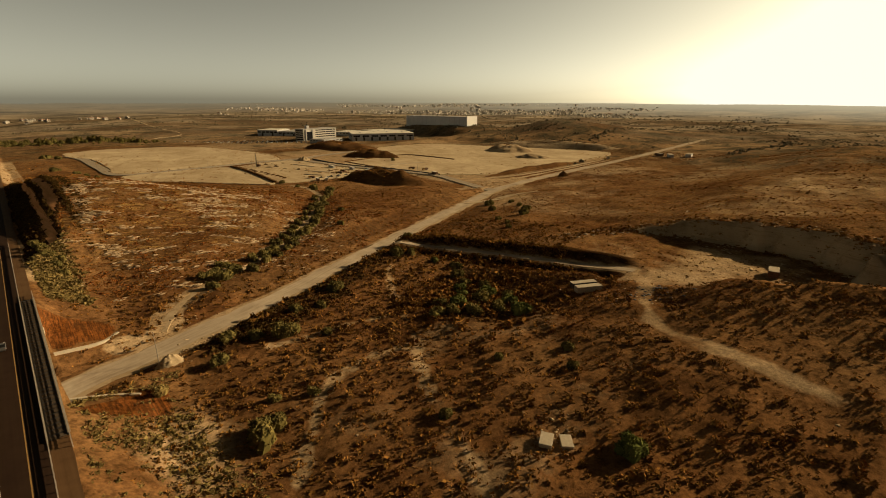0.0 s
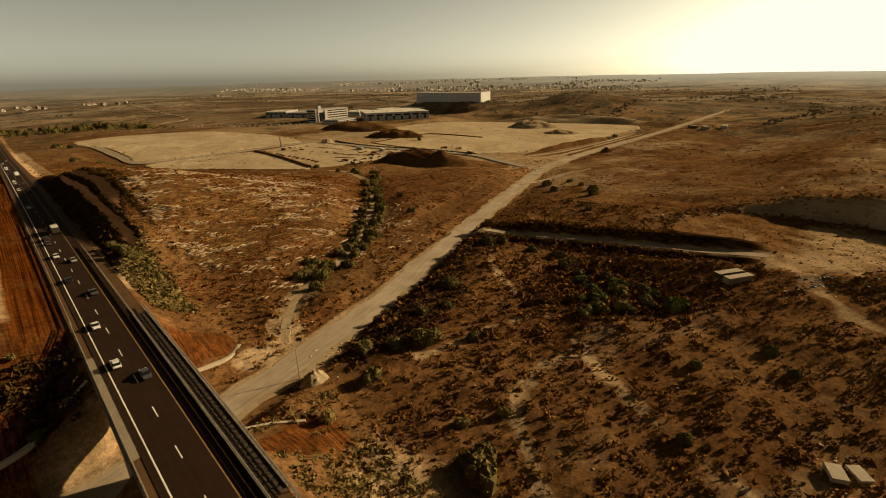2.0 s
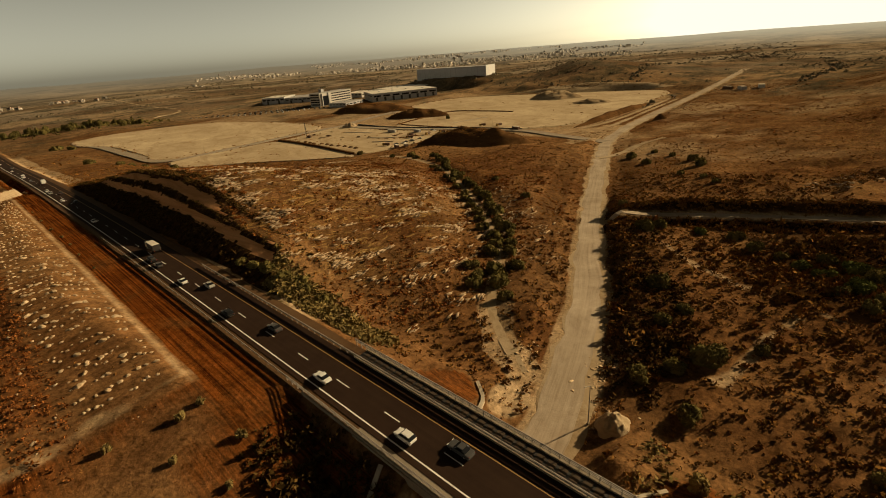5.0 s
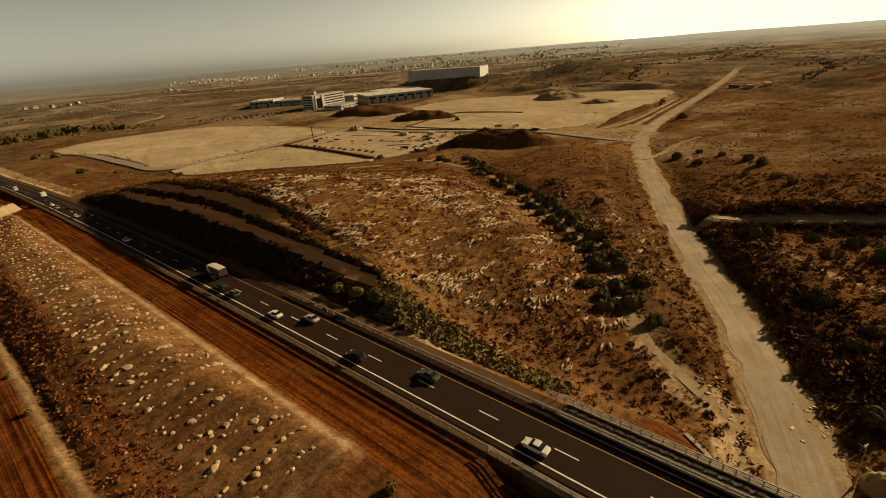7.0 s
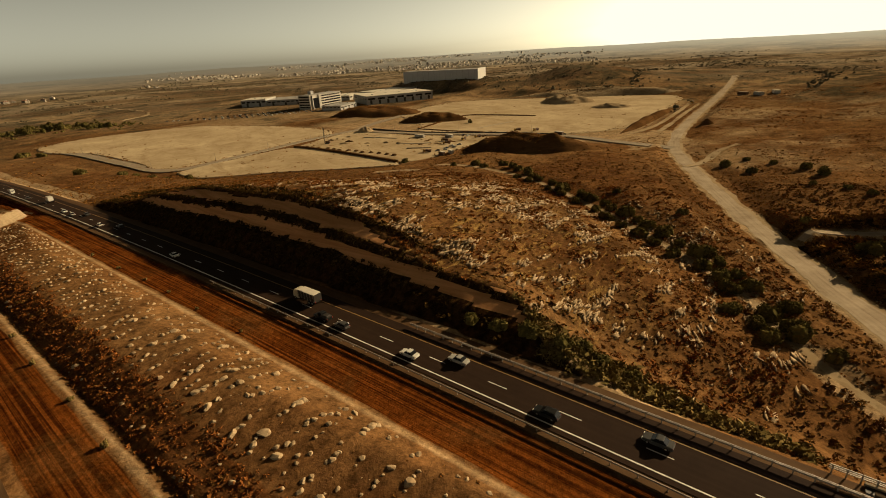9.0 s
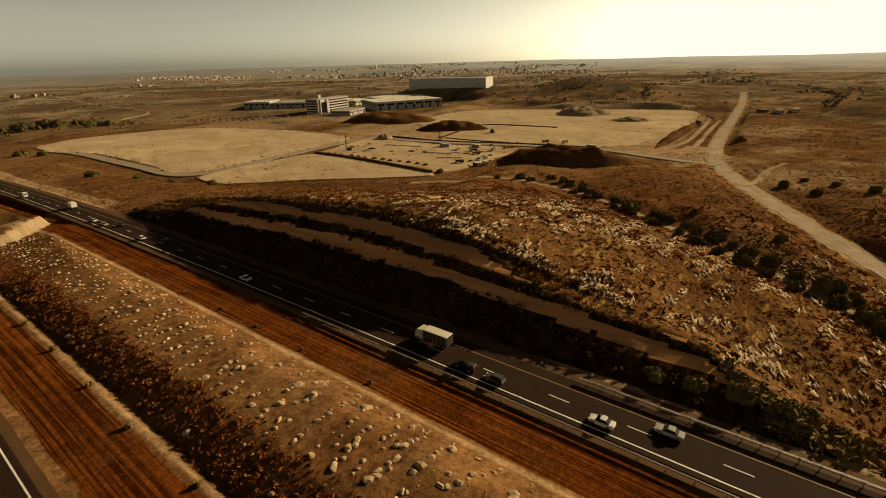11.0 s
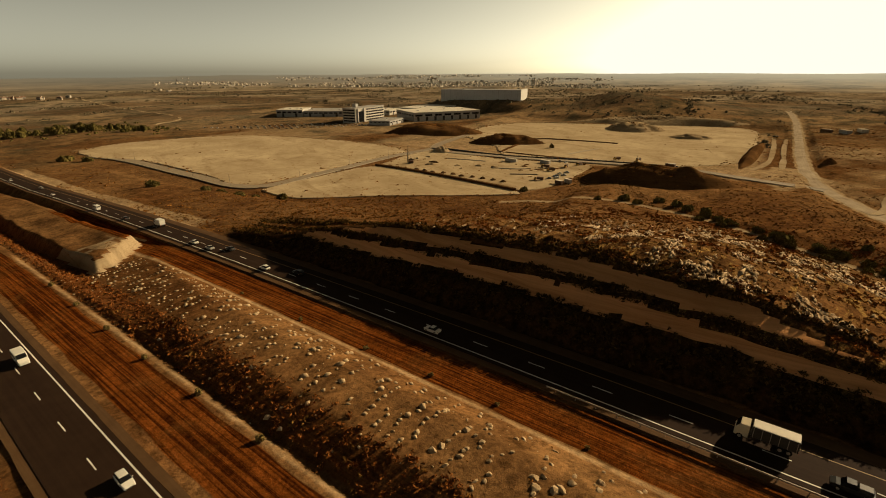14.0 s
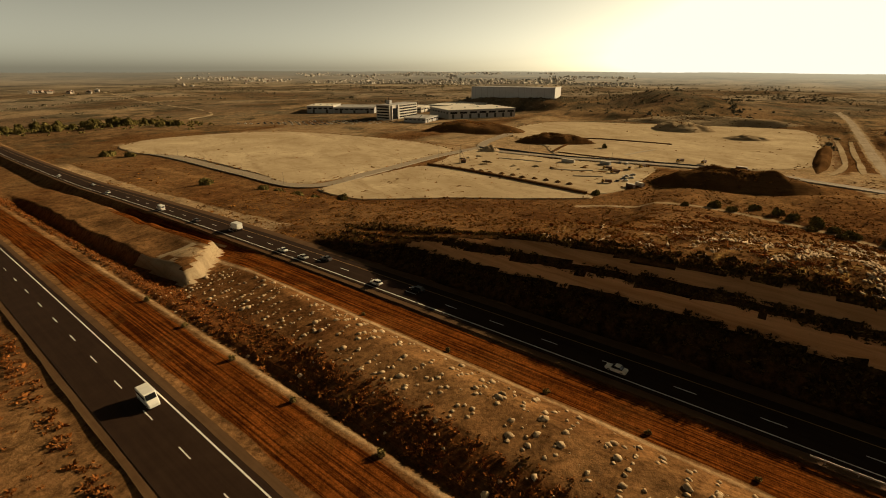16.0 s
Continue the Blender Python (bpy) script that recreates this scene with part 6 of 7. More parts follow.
drive("grey_hatch", 276, 1.6, "dark grey hatchback on the highway")
drive("silver", 245, 5.6, "silver saloon car on the highway")
drive("white", 255, 1.7, "white saloon car on the highway")
drive("dark", 207, 5.5, "dark grey saloon car on the highway")
drive("white", 182, 1.9, "white saloon car on the highway")
drive("black", 224, 1.6, "black hatchback in the shade of its side")
drive("white_hatch", 158, 1.8, "white hatchback crossing the bridge")
drive("dark", 149, 5.5, "dark grey saloon car crossing the bridge")
drive("pickup", 283, 1.8, "black pickup truck with a loaded bed", "pickup truck")
drive("semi", 294, 5.7, "cream lorry with a pale tarpaulin over its load", "truck")
drive("white", 362, 1.8, "white saloon car in the shaded cutting")
drive("black", 420, 5.6, "black hatchback in the shaded cutting")
drive("white_hatch", 433, 1.8, "white hatchback in the shaded cutting")
drive("silver", 469, 1.8, "silver saloon car at the end of the cutting")
drive("dark", 461, 5.6, "dark grey saloon car at the end of the cutting")
drive("white", 481, 1.8, "white saloon car leaving the cutting")
drive("camper", 520, 5.6, "white box truck on the open highway", "truck")
drive("grey_hatch", 548, 1.8, "dark grey hatchback on the open highway")
drive("van", 585, 1.8, "white minibus on the open highway", "minibus")
drive("white", 660, 1.8, "small white car far along the highway")
drive("silver", 700, 5.6, "small silver car far along the highway")
drive("white_hatch", 760, 1.8, "small white car far along the highway")
drive("white_hatch", 372, -2.0, "white hatchback on the other carriageway", near=True)
drive("van", 427, -2.1, "white van on the other carriageway", "van", near=True)
drive("dark", 545, -5.6, "dark car far along the other carriageway", near=True)


# ---- soil heaps ----
def heap(label, cx, cy, rx, ry, h, turn, mat, seed, flat_top=0.0, weeds=0, name="soil_mound"):
    """A dumped or bulldozed heap: steep sides, uneven crest."""
    n, m = 44, 16
    c, s = math.cos(radians(turn)), math.sin(radians(turn))
    a, u = np.meshgrid(np.arange(n) * 2 * math.pi / n, 1.12 * (1 - np.arange(m + 1) / m))
    wob = 1 + 0.13 * vnoise(np.cos(a) * 2.2 + seed, np.sin(a) * 2.2, 1.0, seed)
    px, py = rx * u * wob * np.cos(a), ry * u * wob * np.sin(a)
    x, y = cx + px * c - py * s, cy + px * s + py * c
    k = np.clip((1 - u) / max(1e-6, 1 - flat_top), 0, 1)
    big = max(rx, ry)
    rough = 0.16 * h * vnoise(x, y, big * 0.2, seed + 1) + 0.10 * h * vnoise(x, y, big * 0.08, seed + 2)
    z = height(x, y) + np.where(u < 1, h * (1 - (1 - k) ** 1.6) + rough * np.clip(4 * (1 - u), 0, 1), -0.35)
    v, f = np.stack([x, y, z], -1).reshape(-1, 3), []
    for j in range(m):
        for i in range(n):
            f.append((j * n + i, j * n + (i + 1) % n, (j + 1) * n + (i + 1) % n, (j + 1) * n + i))
    f.append(tuple(m * n + i for i in range(n)))
    if weeds:
        r = np.random.default_rng(seed + 500)
        j, i, q = r.integers(1, m, weeds), r.integers(0, n, weeds), r.random(weeds)[:, None]
        at = v[j * n + i] * (1 - q) + v[(j + 1) * n + (i + 1) % n] * q
        sc = 0.7 + 1.8 * r.random(weeds) ** 2
        joined("weeds", TUFT, np.column_stack([r.integers(0, 8, weeds), at[:, :2], at[:, 2] - 0.1, r.uniform(0, 6.28, weeds), sc * 1.3, sc * 1.3, sc * 0.8]), SCRUB_LEAF if seed % 4 == 3 else DRY_LEAF, "dry weeds growing on an earth mound", "weeds")
    return tagged(mesh(name, v, f, mat, smooth=True), label, "earth mound")


heap("long dark mound of dumped soil beside the dirt road", 298, 372, 22, 58, 11.0, 14, SOIL, 3, 0.25, 500)
heap("broad brown earth mound with dry weeds", 462, 690, 34, 74, 10.0, 28, SOIL, 5, 0.35, 900)
heap("brown earth mound by the service street", 432, 562, 24, 46, 9.0, 30, SOIL, 7, 0.25, 600)
heap("pale conical spoil heap on the platform", 640, 470, 34, 40, 10.0, 0, SOIL_PALE, 9, 0.2, 250)
heap("low spoil heap of rubble on the platform", 585, 388, 14, 28, 5.0, 20, SOIL_PALE, 11, 0.1)
heap("grey gravel cone on the building site", 335, 588, 9, 11, 5.5, 0, SOIL_PALE, 13)
heap("long low bank of earth behind the platform", 740, 470, 30, 120, 7.0, 10, SOIL_PALE, 15, 0.3, 900)
heap("earth bank along the dirt road bend", 490, 317, 95, 7, 4.5, -3, SOIL, 17, 0.3)
heap("pile of pale tipped earth at the road edge", 31.0, 137, 3.7, 3.4, 3.0, 20, SOIL_PALE, 19)
heap("pale spoil heap beside the other carriageway", -84, 419, 5.5, 15, 4.0, 8, SAND, 21, 0.3)
r_heap = random.Random(9)
for i in range(13):
    heap("small dumped heap of soil in a row", 243 + r_heap.uniform(-2, 2) + 0.02 * i, 580 - 9.5 * i, 2.6, 3.0, 1.8, r_heap.uniform(0, 90), SOIL, 31 + i)["group"] = "row of dumped soil heaps"
for i in range(16):
    heap("low heap of turned earth on the building site", r_heap.uniform(262, 325), r_heap.uniform(445, 585), r_heap.uniform(2, 5), r_heap.uniform(2, 7), r_heap.uniform(0.8, 2.0), r_heap.uniform(0, 90), SOIL if i % 2 else SOIL_PALE, 51 + i)["group"] = "heaps on the building site"


# ---- building site ----
def drilling_rig(x, y, turn):
    t = empty("drilling_rig", pose(x, y, -22.55, 0, 0, turn), "dark crawler drilling rig with a tall mast on the site", "drilling rig")
    for sx in (-1, 1):
        part("crawler", box(sx * 1.4, 0, 0.5, 0.7, 4.4, 1.0, 0, 0.25), DARK_STEEL, t)
    part("machine_house", box(0, -0.6, 1.9, 2.7, 3.8, 1.6, 0, 0.1), RUST, t)
    part("cab", box(0.8, 1.6, 2.0, 1.1, 1.4, 1.7, 0, 0.1), YELLOW_PAINT, t)
    bm = bmesh.new()
    for sx in (-0.35, 0.35):
        for sy in (2.2, 2.9):
            add_tube(bm, (sx, sy, 0.8), (sx, sy, 16.0), 0.09, 0.09, 5)
    for k in range(15):
        z = 1 + k
        add_tube(bm, (-0.35, 2.2, z), (0.35, 2.2, z + 1), 0.05, 0.05, 4)
        add_tube(bm, (0.35, 2.9, z), (-0.35, 2.9, z + 1), 0.05, 0.05, 4)
    part("mast", bm, DARK_STEEL, t)
    part("drill_string", tube((0, 3.1, 0.1), (0, 3.1, 13.0), 0.2, 0.2, 8), STEEL, t)
    part("brace", tube((0, -1.6, 2.7), (0, 2.3, 11.0), 0.10, 0.10, 6), DARK_STEEL, t)
    return t


def cabin(name, label, x, y, z, l, w, h, turn, mat, category):
    """A container or site cabin with ribs, doors and a rail under the roof."""
    t = empty(name, pose(x, y, z, 0, 0, turn), label, category)
    part("body", box(0, 0, h / 2, l, w, h, 0, 0.04), mat, t)
    n = int(l / 0.8)
    for sy in (-1, 1):
        bm = bmesh.new()
        for k in range(n):
            add_box(bm, -l / 2 + (k + 0.5) * l / n, sy * (w / 2 + 0.02), h / 2, 0.3, 0.05, h - 0.3)
        part("ribbed_side", bm, mat, t)
    part("door", box(l / 2 + 0.02, 0, h / 2 - 0.1, 0.05, w * 0.8, h * 0.8), DARK_STEEL, t)
    part("roof", box(0, 0, h + 0.04, l + 0.1, w + 0.1, 0.09, 0, 0.02), ROOF_PALE, t)
    return t


drilling_rig(264, 573, 30)
cabin("container", "rust-brown shipping container on the building site", 258, 428, -22.6, 6.1, 2.45, 2.6, 70, RUST, "container")
cabin("site_cabin", "white site cabin beside stacked material", 266, 424, -22.6, 6.1, 2.45, 2.6, 60, WHITE_WALL, "cabin")
cabin("site_cabin", "grey site cabin by the service street", 331, 470, -22.6, 9, 3.0, 2.8, 80, GREY_WALL, "cabin")
cabin("site_cabin", "dark site cabin by the service street", 372, 372, -22.45, 8, 3.0, 3.0, 80, RUST, "cabin")
cabin("container", "white refrigerated container on the building site", 322, 500, -22.6, 12, 2.45, 2.8, 85, WHITE_WALL, "container")
for i, (tx, ty, tr) in enumerate(((300, 452, 40), (322, 447, 100), (338, 441, 75), (312, 462, 10), (381, 420, 60), (386, 402, 80), (262, 446, 20), (640, 300, 90))):
    place_copy("lorry", pose(tx, ty, float(height(tx, ty)) + (0.95 if ty > 310 and tx > 370 else 0.45), 0, 0, tr), "yellow tipper truck parked on the building site", "truck", "trucks on the building site")
for i, (tx, ty, tr) in enumerate(((276, 437, 20), (282, 440, 25), (288, 436, 15), (292, 441, 30), (270, 441, 60), (300, 438, 20), (342, 455, 80), (345, 462, 85), (368, 392, 80))):
    place_copy(("white", "dark", "silver")[i % 3], pose(tx, ty, float(height(tx, ty)) + 0.45, 0, 0, tr), "dusty car parked beside the building site", "car", "cars at the building site")


def low_wall(label, ctrl, h, thick, mat):
    c = spline(ctrl, 6.0)
    c[:, 2] = height(c[:, 0], c[:, 1]) + h
    return tagged(ribbon("low_wall", c, -thick / 2, thick / 2, 0, mat, None, h + 0.8), label, "wall", kind="structure")


low_wall("dark cut bank between two levelled lots", [(238, 592, 0), (237, 560, 0), (233, 520, 0), (226, 475, 0), (221, 446, 0)], 2.2, 2.4, SOIL)
low_wall("dark low wall along the service street", [(350, 590, 0), (347, 515, 0), (366, 430, 0), (374, 366, 0)], 1.6, 0.8, DARK_STEEL)
low_wall("pale concrete foundation beam on the site", [(300, 470, 0), (292, 480, 0), (286, 500, 0)], 1.0, 2.0, CONCRETE_PALE)
low_wall("pale concrete foundation beam on the site", [(310, 520, 0), (304, 560, 0)], 1.0, 1.4, CONCRETE_PALE)
low_wall("pale concrete foundation beam on the site", [(280, 455, 0), (270, 475, 0)], 1.0, 2.4, CONCRETE)
low_wall("pale track strip across the platform", [(388, 470, 0), (420, 462, 0), (440, 455, 0)], 0.9, 3.0, CONCRETE_PALE)


lot("fenced plot of paler levelled sand", [(368, 532), (420, 538), (472, 539), (482, 500), (484, 452), (430, 449), (370, 454)], -22.35)
low_wall("low dark berm round a fenced plot", [(366, 534, 0), (420, 541, 0), (476, 541, 0), (487, 500, 0), (488, 449, 0)], 1.5, 2.6, SOIL)
low_wall("low dark berm beside the service street", [(366, 528, 0), (364, 490, 0), (366, 452, 0)], 1.2, 2.0, SOIL)


# ---- buildings ----
def hall(name, label, corner, angle, length, depth, base, top, wall_mat, roof_mat, windows=6, gates=0):
    """A flat-roofed hall. Its front-left corner, the direction of its front, and its size; it reaches back to the left of that direction."""
    t = empty(name, pose(corner[0], corner[1], base, 0, 0, angle), label, "building")
    h = top - base
    part("wall", box(length / 2, depth / 2, h / 2 - 1, length, depth, h + 2), wall_mat, t)
    roof = part("roof", box(length / 2, depth / 2, h + 0.25, length + 1.2, depth + 1.2, 0.5, 0, 0.08), roof_mat, t)
    for k in range(4):
        part("roof_vent", box(length * (0.15 + 0.23 * k), depth * (0.35 + 0.1 * (k % 3)), h + 1.0, 3.0, 2.2, 1.1, 0, 0.1), GREY_WALL, roof)
    for k in range(windows):
        x = length * (k + 0.5) / windows
        w = part("window", box(x, -0.06, h * 0.66, length / windows * 0.72, 0.14, h * 0.22), GLASS_DARK, t)
        part("frame", box(x, -0.10, h * 0.66 - h * 0.12, length / windows * 0.76, 0.2, 0.18), WHITE_WALL, w)
    for k in range(windows):
        y = depth * (k + 0.5) / windows
        part("window", box(-0.06, y, h * 0.66, 0.14, depth / windows * 0.6, h * 0.2), GLASS_DARK, t)
    for k in range(gates):
        part("gate", box(length * (k + 0.5) / gates, -0.08, h * 0.26, 4.0, 0.2, h * 0.5), DARK_STEEL, t)
    return t


def office():
    t = empty("office_building", pose(506, 880, -24, 0, 0, 8), "five-storey office block with pale bands and dark windows", "building")
    L, D, H = 86.0, 26.0, 23.0
    part("wall", box(L / 2, D / 2, H / 2 - 1, L, D, H + 2), WHITE_WALL, t)
    part("roof", box(L / 2, D / 2, H + 0.3, L + 1, D + 1, 0.6), ROOF_GREY, t)
    for k in range(5):
        z = 2.6 + k * 4.3
        band = part("window_band", box(30 + (L - 32) / 2, -0.08, z + 0.6, L - 32, 0.2, 2.2), GLASS_DARK, t)
        for j in range(9):
            part("mullion", box(31 + j * (L - 34) / 8, -0.2, z + 0.6, 0.35, 0.16, 2.2), WHITE_WALL, band)
        part("window_band", box(-0.08, D / 2, z + 0.6, 0.2, D - 3, 2.2), GLASS_DARK, t)
    part("portal", box(14, -0.5, 9.5, 15, 1.2, 17), GLASS_DARK, t, "tall dark glazed entrance")
    for sx in (5.5, 22.5):
        part("pier", box(sx, -1.0, 11, 2.2, 2.4, 23), GREY_WALL, t)
    tower = part("stair_tower", box(22, D * 0.6, H + 3.2, 7, 7, 6.5), GREY_WALL, t)
    part("mast", tube((22, D * 0.6, H + 6), (22, D * 0.6, H + 11), 0.8, 0.5, 8), DARK_STEEL, tower)
    return t


hall("factory_hall", "grey factory hall with a pale roof", (510, 1092), -56, 50, 60, -24, -11, GREY_WALL, ROOF_PALE, 5, 2)
hall("factory_hall", "long low hall with a grey roof beside the factory", (541, 1052), -56, 76, 74, -24, -14, GREY_WALL, ROOF_GREY, 8, 3)
office()
hall("warehouse", "broad grey warehouse with a pale cream flat roof", (576, 812), -30, 128, 84, -23.5, -9.5, GREY_WALL, ROOF_PALE, 7, 8)
hall("warehouse", "white hall behind the broad warehouse", (700, 880), 0, 110, 70, -23, -13, WHITE_WALL, ROOF_PALE, 7, 3)
hall("workshop", "low grey workshop beside the warehouse", (506, 806), 16, 56, 36, -24, -17, GREY_WALL, ROOF_GREY, 5, 3)
hall("workshop", "low white workshop behind the office block", (650, 930), 12, 60, 50, -24, -15, WHITE_WALL, ROOF_PALE, 5, 2)


def great_store():
    t = empty("distribution_centre", pose(858, 752, -9, 0, 0, 98), "huge windowless grey store with a sunlit white end", "building")
    L, D, H = 184.0, 44.0, 27.0
    part("wall", box(L / 2, -D / 2, H / 2 - 2, L, D, H + 4), BLUE_GREY, t)
    part("roof", box(L / 2, -D / 2, H + 0.3, L + 1, D + 1, 0.6), ROOF_GREY, t)
    for k in range(13):
        part("wall_rib", box(6 + k * 14, 0.15, H / 2, 0.8, 0.5, H), GREY_WALL, t)
    # the end gets a lighter colour than the walls to show sunlight on it
    part("end_panel", box(-0.6, -D / 2, H / 2 + 1, 1.4, D, H + 2.5, 0, 0.1), SUNLIT_END, t, "end wall painted lighter as its sunlit side")
    part("plinth", box(L / 2, 0.4, 1.5, L, 1.0, 3), GREY_WALL, t)
    for k in range(4):
        part("loading_gate", box(22 + k * 46, 0.9, 3, 10, 0.4, 4.5), DARK_STEEL, t)
    return t


great_store()


def house(name, w, d, h, mat, roof_mat, storeys):
    t = new(name)
    part("wall", box(0, 0, h / 2 - 2, w, d, h + 4), mat, t)
    part("roof", box(0, 0, h + 0.3, w + 0.6, d + 0.6, 0.6), roof_mat, t)
    for k in range(storeys):
        part("window_strip", box(0, -d / 2 - 0.05, 1.8 + k * 3.1, w * 0.8, 0.15, 1.2), GLASS_DARK, t)
        part("window_strip", box(-w / 2 - 0.05, 0, 1.8 + k * 3.1, 0.15, d * 0.7, 1.2), GLASS_DARK, t)
    part("stair_head", box(w * 0.2, 0, h + 1.6, w * 0.25, d * 0.3, 2.6), mat, t)
    return t


TOWN_PALE, TOWN_GREY = plain("town_render_pale", (0.56, 0.48, 0.37), 0.9, 0, 0.2, 0.05), plain("town_render_grey", (0.40, 0.34, 0.26), 0.9, 0, 0.2, 0.05)
HOUSES = [house("apartment_block", 16, 13, 15, TOWN_PALE, ROOF_GREY, 5), house("apartment_block", 24, 12, 10, TOWN_GREY, ROOF_GREY, 3), house("house", 12, 10, 6, TOWN_PALE, ROOF_GREY, 2), house("house", 13, 10, 6, TOWN_GREY, plain("tile_roof", (0.30, 0.12, 0.06), 0.8), 2), house("apartment_block", 14, 14, 18, TOWN_PALE, ROOF_GREY, 6)]
r_town = random.Random(21)
first = set()
count = 0
while count < 150:
    a = radians(r_town.uniform(22, 74))
    d = r_town.uniform(2500, 4000)
    x, y = d * math.sin(a), 300 + d * math.cos(a)
    if float(vnoise(x, y, 420, 97)) < 0.05 and r_town.random() < 0.9:
        continue
    i = r_town.choice((0, 1, 1, 2, 2, 2, 2, 2, 3, 3, 3, 4)) if 30 < math.degrees(a) < 66 else r_town.choice((2, 3))
    m = pose(x, y, float(height(x, y)), 0, 0, r_town.uniform(0, 90))
    if i in first:
        ob = copy_thing(HOUSES[i], m)
    else:
        first.add(i)
        ob = HOUSES[i]
        ob.matrix_world = m
    tagged(ob, "pale building of a distant town in haze", "building", "houses of the distant town")
    count += 1
for k in range(26):
    x, y = r_town.uniform(60, 460), r_town.uniform(1750, 2400)
    tagged(copy_thing(HOUSES[2 + k % 2], pose(x, y, float(height(x, y)), 0, 0, r_town.uniform(0, 90))), "pale village house on a distant slope", "building", "houses of the distant village")
# the rest of the town: a crowd of small pale blocks too many to count
def town_block(w, d, h):
    v = [(sx * w, sy * d, z) for z in (-3, h) for sx, sy in ((-1, -1), (1, -1), (1, 1), (-1, 1))] + [(sx * w * 0.4, sy * d * 0.4, z) for z in (h, h + 2.6) for sx, sy in ((-1, -1), (1, -1), (1, 1), (-1, 1))]
    f = []
    for b in (0, 8):
        f += [(b + j, b + (j + 1) % 4, b + 4 + (j + 1) % 4, b + 4 + j) for j in range(4)] + [(b + 4, b + 5, b + 6, b + 7)]
    return v, f


BLOCKS = [town_block(5, 4, 4.5), town_block(8, 4, 5.5), town_block(5, 5, 8), town_block(6, 4, 4)]
r_blocks = np.random.default_rng(131)
for n, mat in ((800, TOWN_PALE), (800, TOWN_GREY)):
    a, d = np.radians(r_blocks.uniform(24, 74, n * 4)), r_blocks.uniform(2300, 4300, n * 4)
    x, y = d * np.sin(a), 300 + d * np.cos(a)
    keep = (vnoise(x, y, 420, 97) + 0.5 * vnoise(x, y, 130, 98)) > 0.2
    x, y = x[keep][:n], y[keep][:n]
    joined("town_blocks", BLOCKS, rows_for(x, y, 4, 0.7, 1.3, 133, (0.5, 0.95), 0.0), mat, "crowd of small pale buildings of the distant town", "town")
# parked cars before the works
for k in range(70):
    row, col = divmod(k, 14)
    x, y = 330 + row * 30 + col * 5.2 + r_town.uniform(-1, 1), 1030 - row * 22 - col * 9.5 + r_town.uniform(-1, 1)
    place_copy(("white", "silver", "dark", "white_hatch", "grey_hatch")[r_town.randrange(5)], pose(x, y, float(height(x, y)) + 0.05, 0, 0, 30 + r_town.choice((0, 180))), "car standing in the works car park", "car", "cars in the works car park")


# ---- things by the dirt road and in the yard ----
def lamp_post(x, y, h, turn, label):
    z = float(height(x, y))
    t = empty("street_lamp", pose(x, y, z, 0, 0, turn), label, "street lamp")
    part("pole", tube((0, 0, -0.4), (0, 0, h), 0.13, 0.08, 8), STEEL, t)
    part("arm", tube((0, 0, h - 0.05), (0.9, 0, h + 0.25), 0.06, 0.05, 6), STEEL, t)
    part("lamp_head", box(1.2, 0, h + 0.28, 0.75, 0.3, 0.16, 0, 0.05), CONCRETE_PALE, t)
    part("base", box(0, 0, 0.1, 0.5, 0.5, 0.5, 0, 0.05), CONCRETE, t)
    return t


lamp_post(29.2, 141.2, 9.6, 160, "tall grey street lamp beside tipped earth")
for i, (lx, ly) in enumerate(((128, 800), (121, 740), (118, 680), (119, 630), (160, 601), (215, 602), (270, 605), (336, 545), (348, 470), (372, 400))):
    lamp_post(lx, ly, 9.0, 40 * i, "thin street lamp on the service street")


def crate(x, y, l, w, h, turn, mat, label):
    z = float(height(x, y))
    t = empty("trailer_body", pose(x, y, z, 0, 0, turn), label, "trailer")
    part("body", box(0, 0, h / 2 + 0.35, l, w, h, 0, 0.05), mat, t)
    part("roof", box(0, 0, h + 0.4, l + 0.1, w + 0.1, 0.1, 0, 0.03), CONCRETE_PALE, t)
    for sx in (-1, 1):
        part("skid", box(sx * l * 0.35, 0, 0.15, 0.4, w, 0.42), TIMBER, t)
    for k in range(5):
        part("panel_rib", box(-l / 2 + (k + 0.5) * l / 5, -w / 2 - 0.03, h / 2 + 0.35, 0.12, 0.06, h), STEEL, t)
    return t


crate(147, 70.5, 9.5, 2.5, 2.1, -32, TIMBER, "long dark trailer body with a pale roof")
crate(150.0, 74.0, 9.5, 2.5, 1.9, -32, DARK_STEEL, "long dark trailer body with a pale roof")
crate(213, 27, 7.0, 3.5, 2.4, 10, RUST, "dark rusty shed among rubble in the yard")
crate(69.0, 38.5, 3.6, 2.4, 0.8, 25, CONCRETE_PALE, "broken pale hut lying on the slope")
crate(71.6, 35.6, 3.4, 2.2, 0.5, 40, CONCRETE_PALE, "fallen pale slab beside the broken hut")


def rubble(n, cx, cy, rx, ry, lo, hi, seed, mat, label):
    r = np.random.default_rng(seed)
    x, y = r.normal(cx, rx, n), r.normal(cy, ry, n)
    joined("rubble", SLABS, rows_for(x, y, 7, lo, hi, seed + 1, (0.35, 0.9), 0.0), mat, label, "rubble")


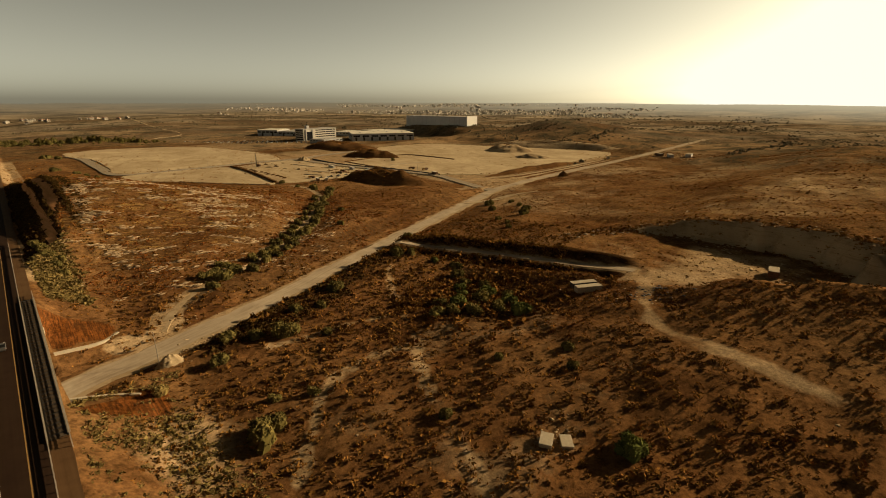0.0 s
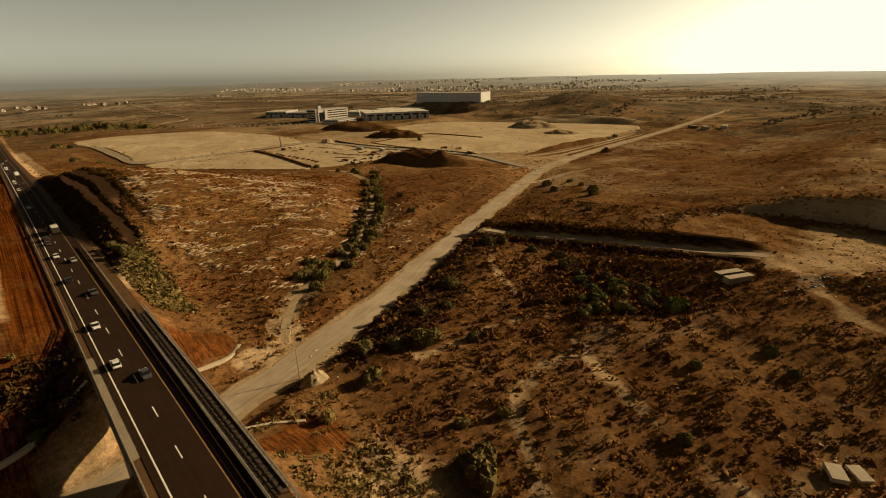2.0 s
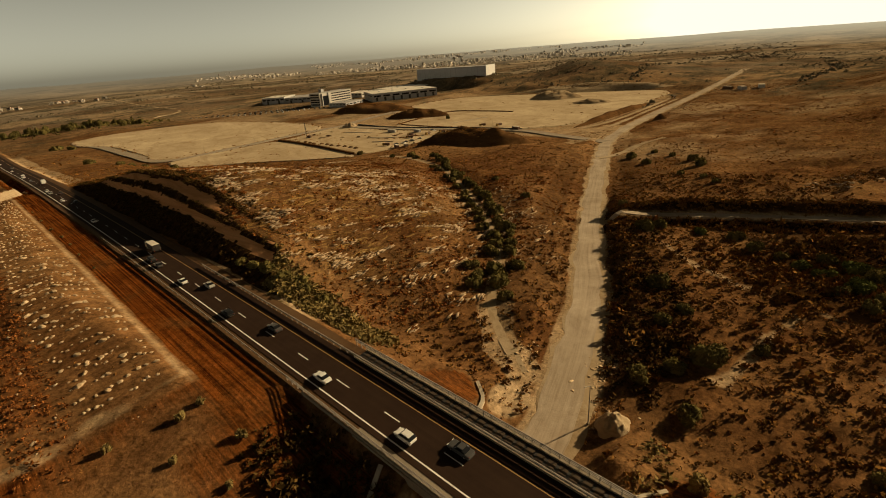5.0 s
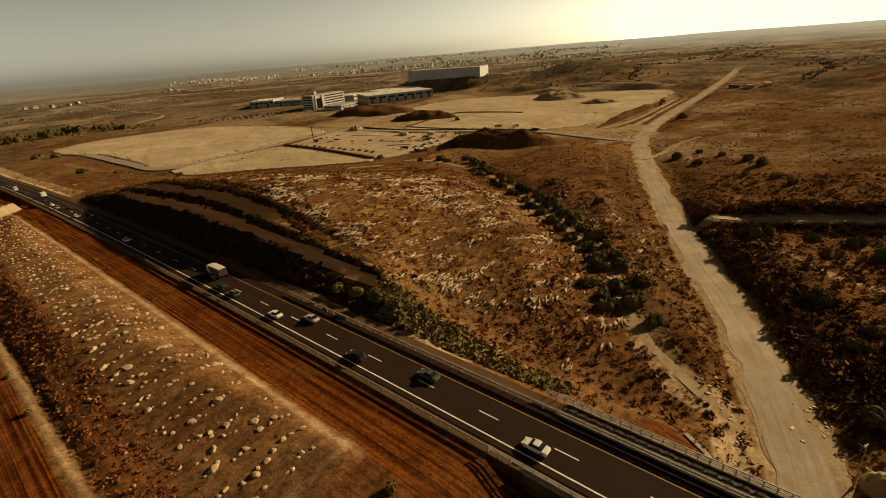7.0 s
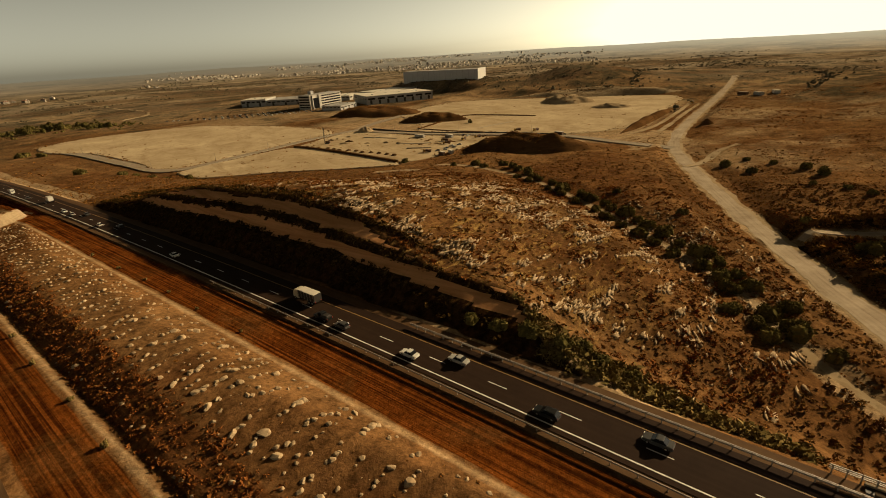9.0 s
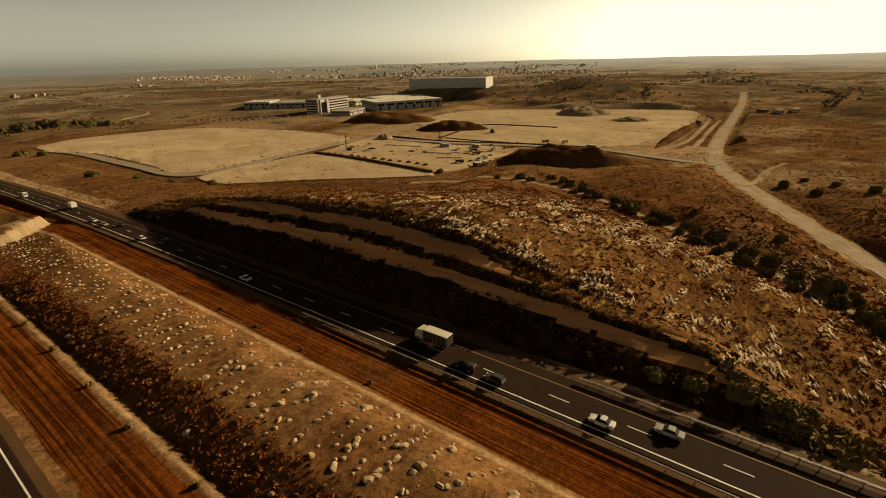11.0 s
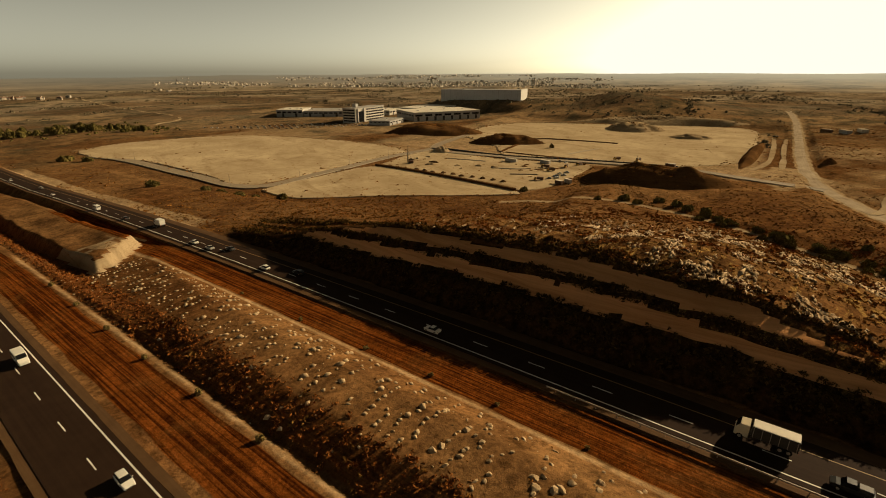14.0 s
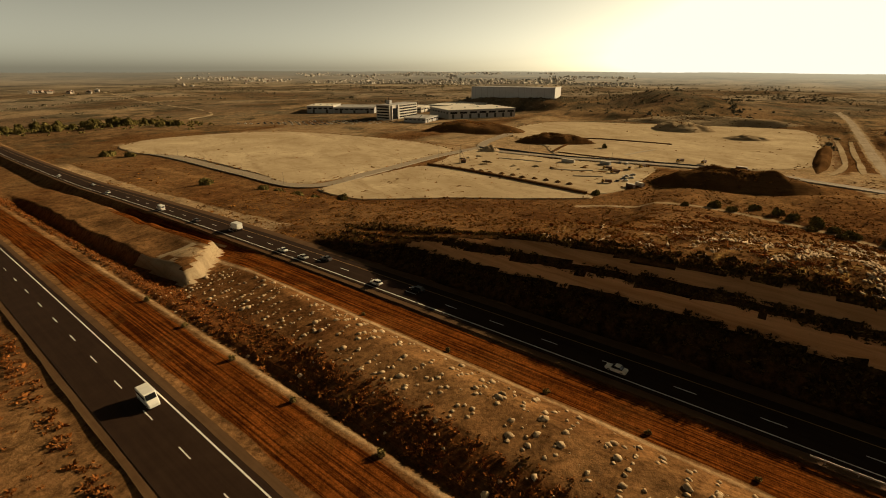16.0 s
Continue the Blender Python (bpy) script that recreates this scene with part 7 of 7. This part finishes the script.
rubble(170, 214, 20, 17, 14, 0.3, 2.2, 61, STONE, "white building rubble tipped in the yard")
rubble(60, 186, 14, 9, 12, 0.3, 1.8, 63, STONE, "white building rubble at the edge of the yard")
rubble(46, 239, 50, 4, 4, 0.4, 2.2, 65, STONE, "pale rubble at the foot of the bank")
rubble(130, 52, 146, 6, 2.2, 0.3, 1.8, 67, STONE, "white rubble tipped beside the dirt road")
r_verge = np.random.default_rng(91)
stretch = DIRT[(DIRT[:, 0] > 36) & (DIRT[:, 0] < 135)]
pick = stretch[r_verge.integers(0, len(stretch), 260)]
x, y = pick[:, 0] + r_verge.normal(3.2, 1.6, 260), pick[:, 1] - r_verge.normal(7.0, 1.6, 260)
joined("rubble", SLABS, rows_for(x, y, 7, 0.2, 1.2, 92, (0.35, 0.9), 0.0), STONE, "white rubble along the verge of the dirt road", "rubble")
rubble(60, 33, 140, 3.0, 2.2, 0.2, 1.2, 69, STONE, "pale rubble round the tipped earth")
rubble(70, 41, 163, 4, 2.2, 0.3, 1.3, 71, STONE, "pale rubble beside the footpath")
rubble(120, 150, 66, 9, 8, 0.2, 1.3, 73, STONE_GREY, "rubble and scrap round the trailers")
rubble(90, 151, 50, 5, 4, 0.4, 1.6, 99, DARK_STEEL, "heap of dark scrap beside the yard track")
rubble(40, 150, 51, 6, 5, 0.2, 1.0, 101, STONE, "pale rubble among the scrap by the yard track")
rubble(120, 200, 55, 18, 20, 0.2, 1.1, 103, STONE, "pale rubble strewn over the stone yard")
rubble(90, 180, 196, 16, 4, 0.2, 0.9, 75, STONE_GREY, "loose rubble at the road fork")
rubble(50, 71, 38, 3, 2.5, 0.2, 1.0, 77, STONE, "broken slabs round the fallen hut")
rubble(260, 296, 520, 18, 34, 0.6, 2.6, 83, SOIL, "clods of dark turned earth on the building site")
rubble(160, 360, 400, 14, 30, 0.5, 2.4, 85, STONE_GREY, "stacks and debris along the service street")
rubble(200, 420, 1000, 70, 45, 1.0, 3.6, 87, STONE, "stacked pale goods in the works yard")
rubble(160, 420, 1000, 70, 45, 1.0, 4.0, 89, SOIL, "stacked dark goods in the works yard")
rubble(200, 300, 470, 20, 30, 0.5, 2.0, 79, STONE, "stacked blocks and debris on the building site")
crate(692, 232, 14, 6, 4, 30, GREY_WALL, "low grey shed in the far scrap yard")
crate(712, 214, 18, 7, 4, 10, WHITE_WALL, "low white shed in the far scrap yard")
crate(700, 250, 12, 5, 3.5, 60, RUST, "rusty shed in the far scrap yard")
heap("small dark heap tipped beside the dirt road", 454, 259, 5, 6, 4.5, 0, SOIL, 23)
rubble(110, 522, 261, 24, 5, 0.5, 2.6, 93, STONE_GREY, "scrap and rubble dumped beside the dirt road")
rubble(220, 700, 226, 24, 22, 0.8, 3.6, 95, STONE, "pale scrap spread over the far yard")
rubble(160, 720, 215, 40, 26, 0.8, 3.6, 97, SOIL, "dark scrap spread over the far yard")
rubble(120, 1000, 270, 60, 30, 1.5, 5, 81, STONE_GREY, "spoil and scrap at the far end of the road")
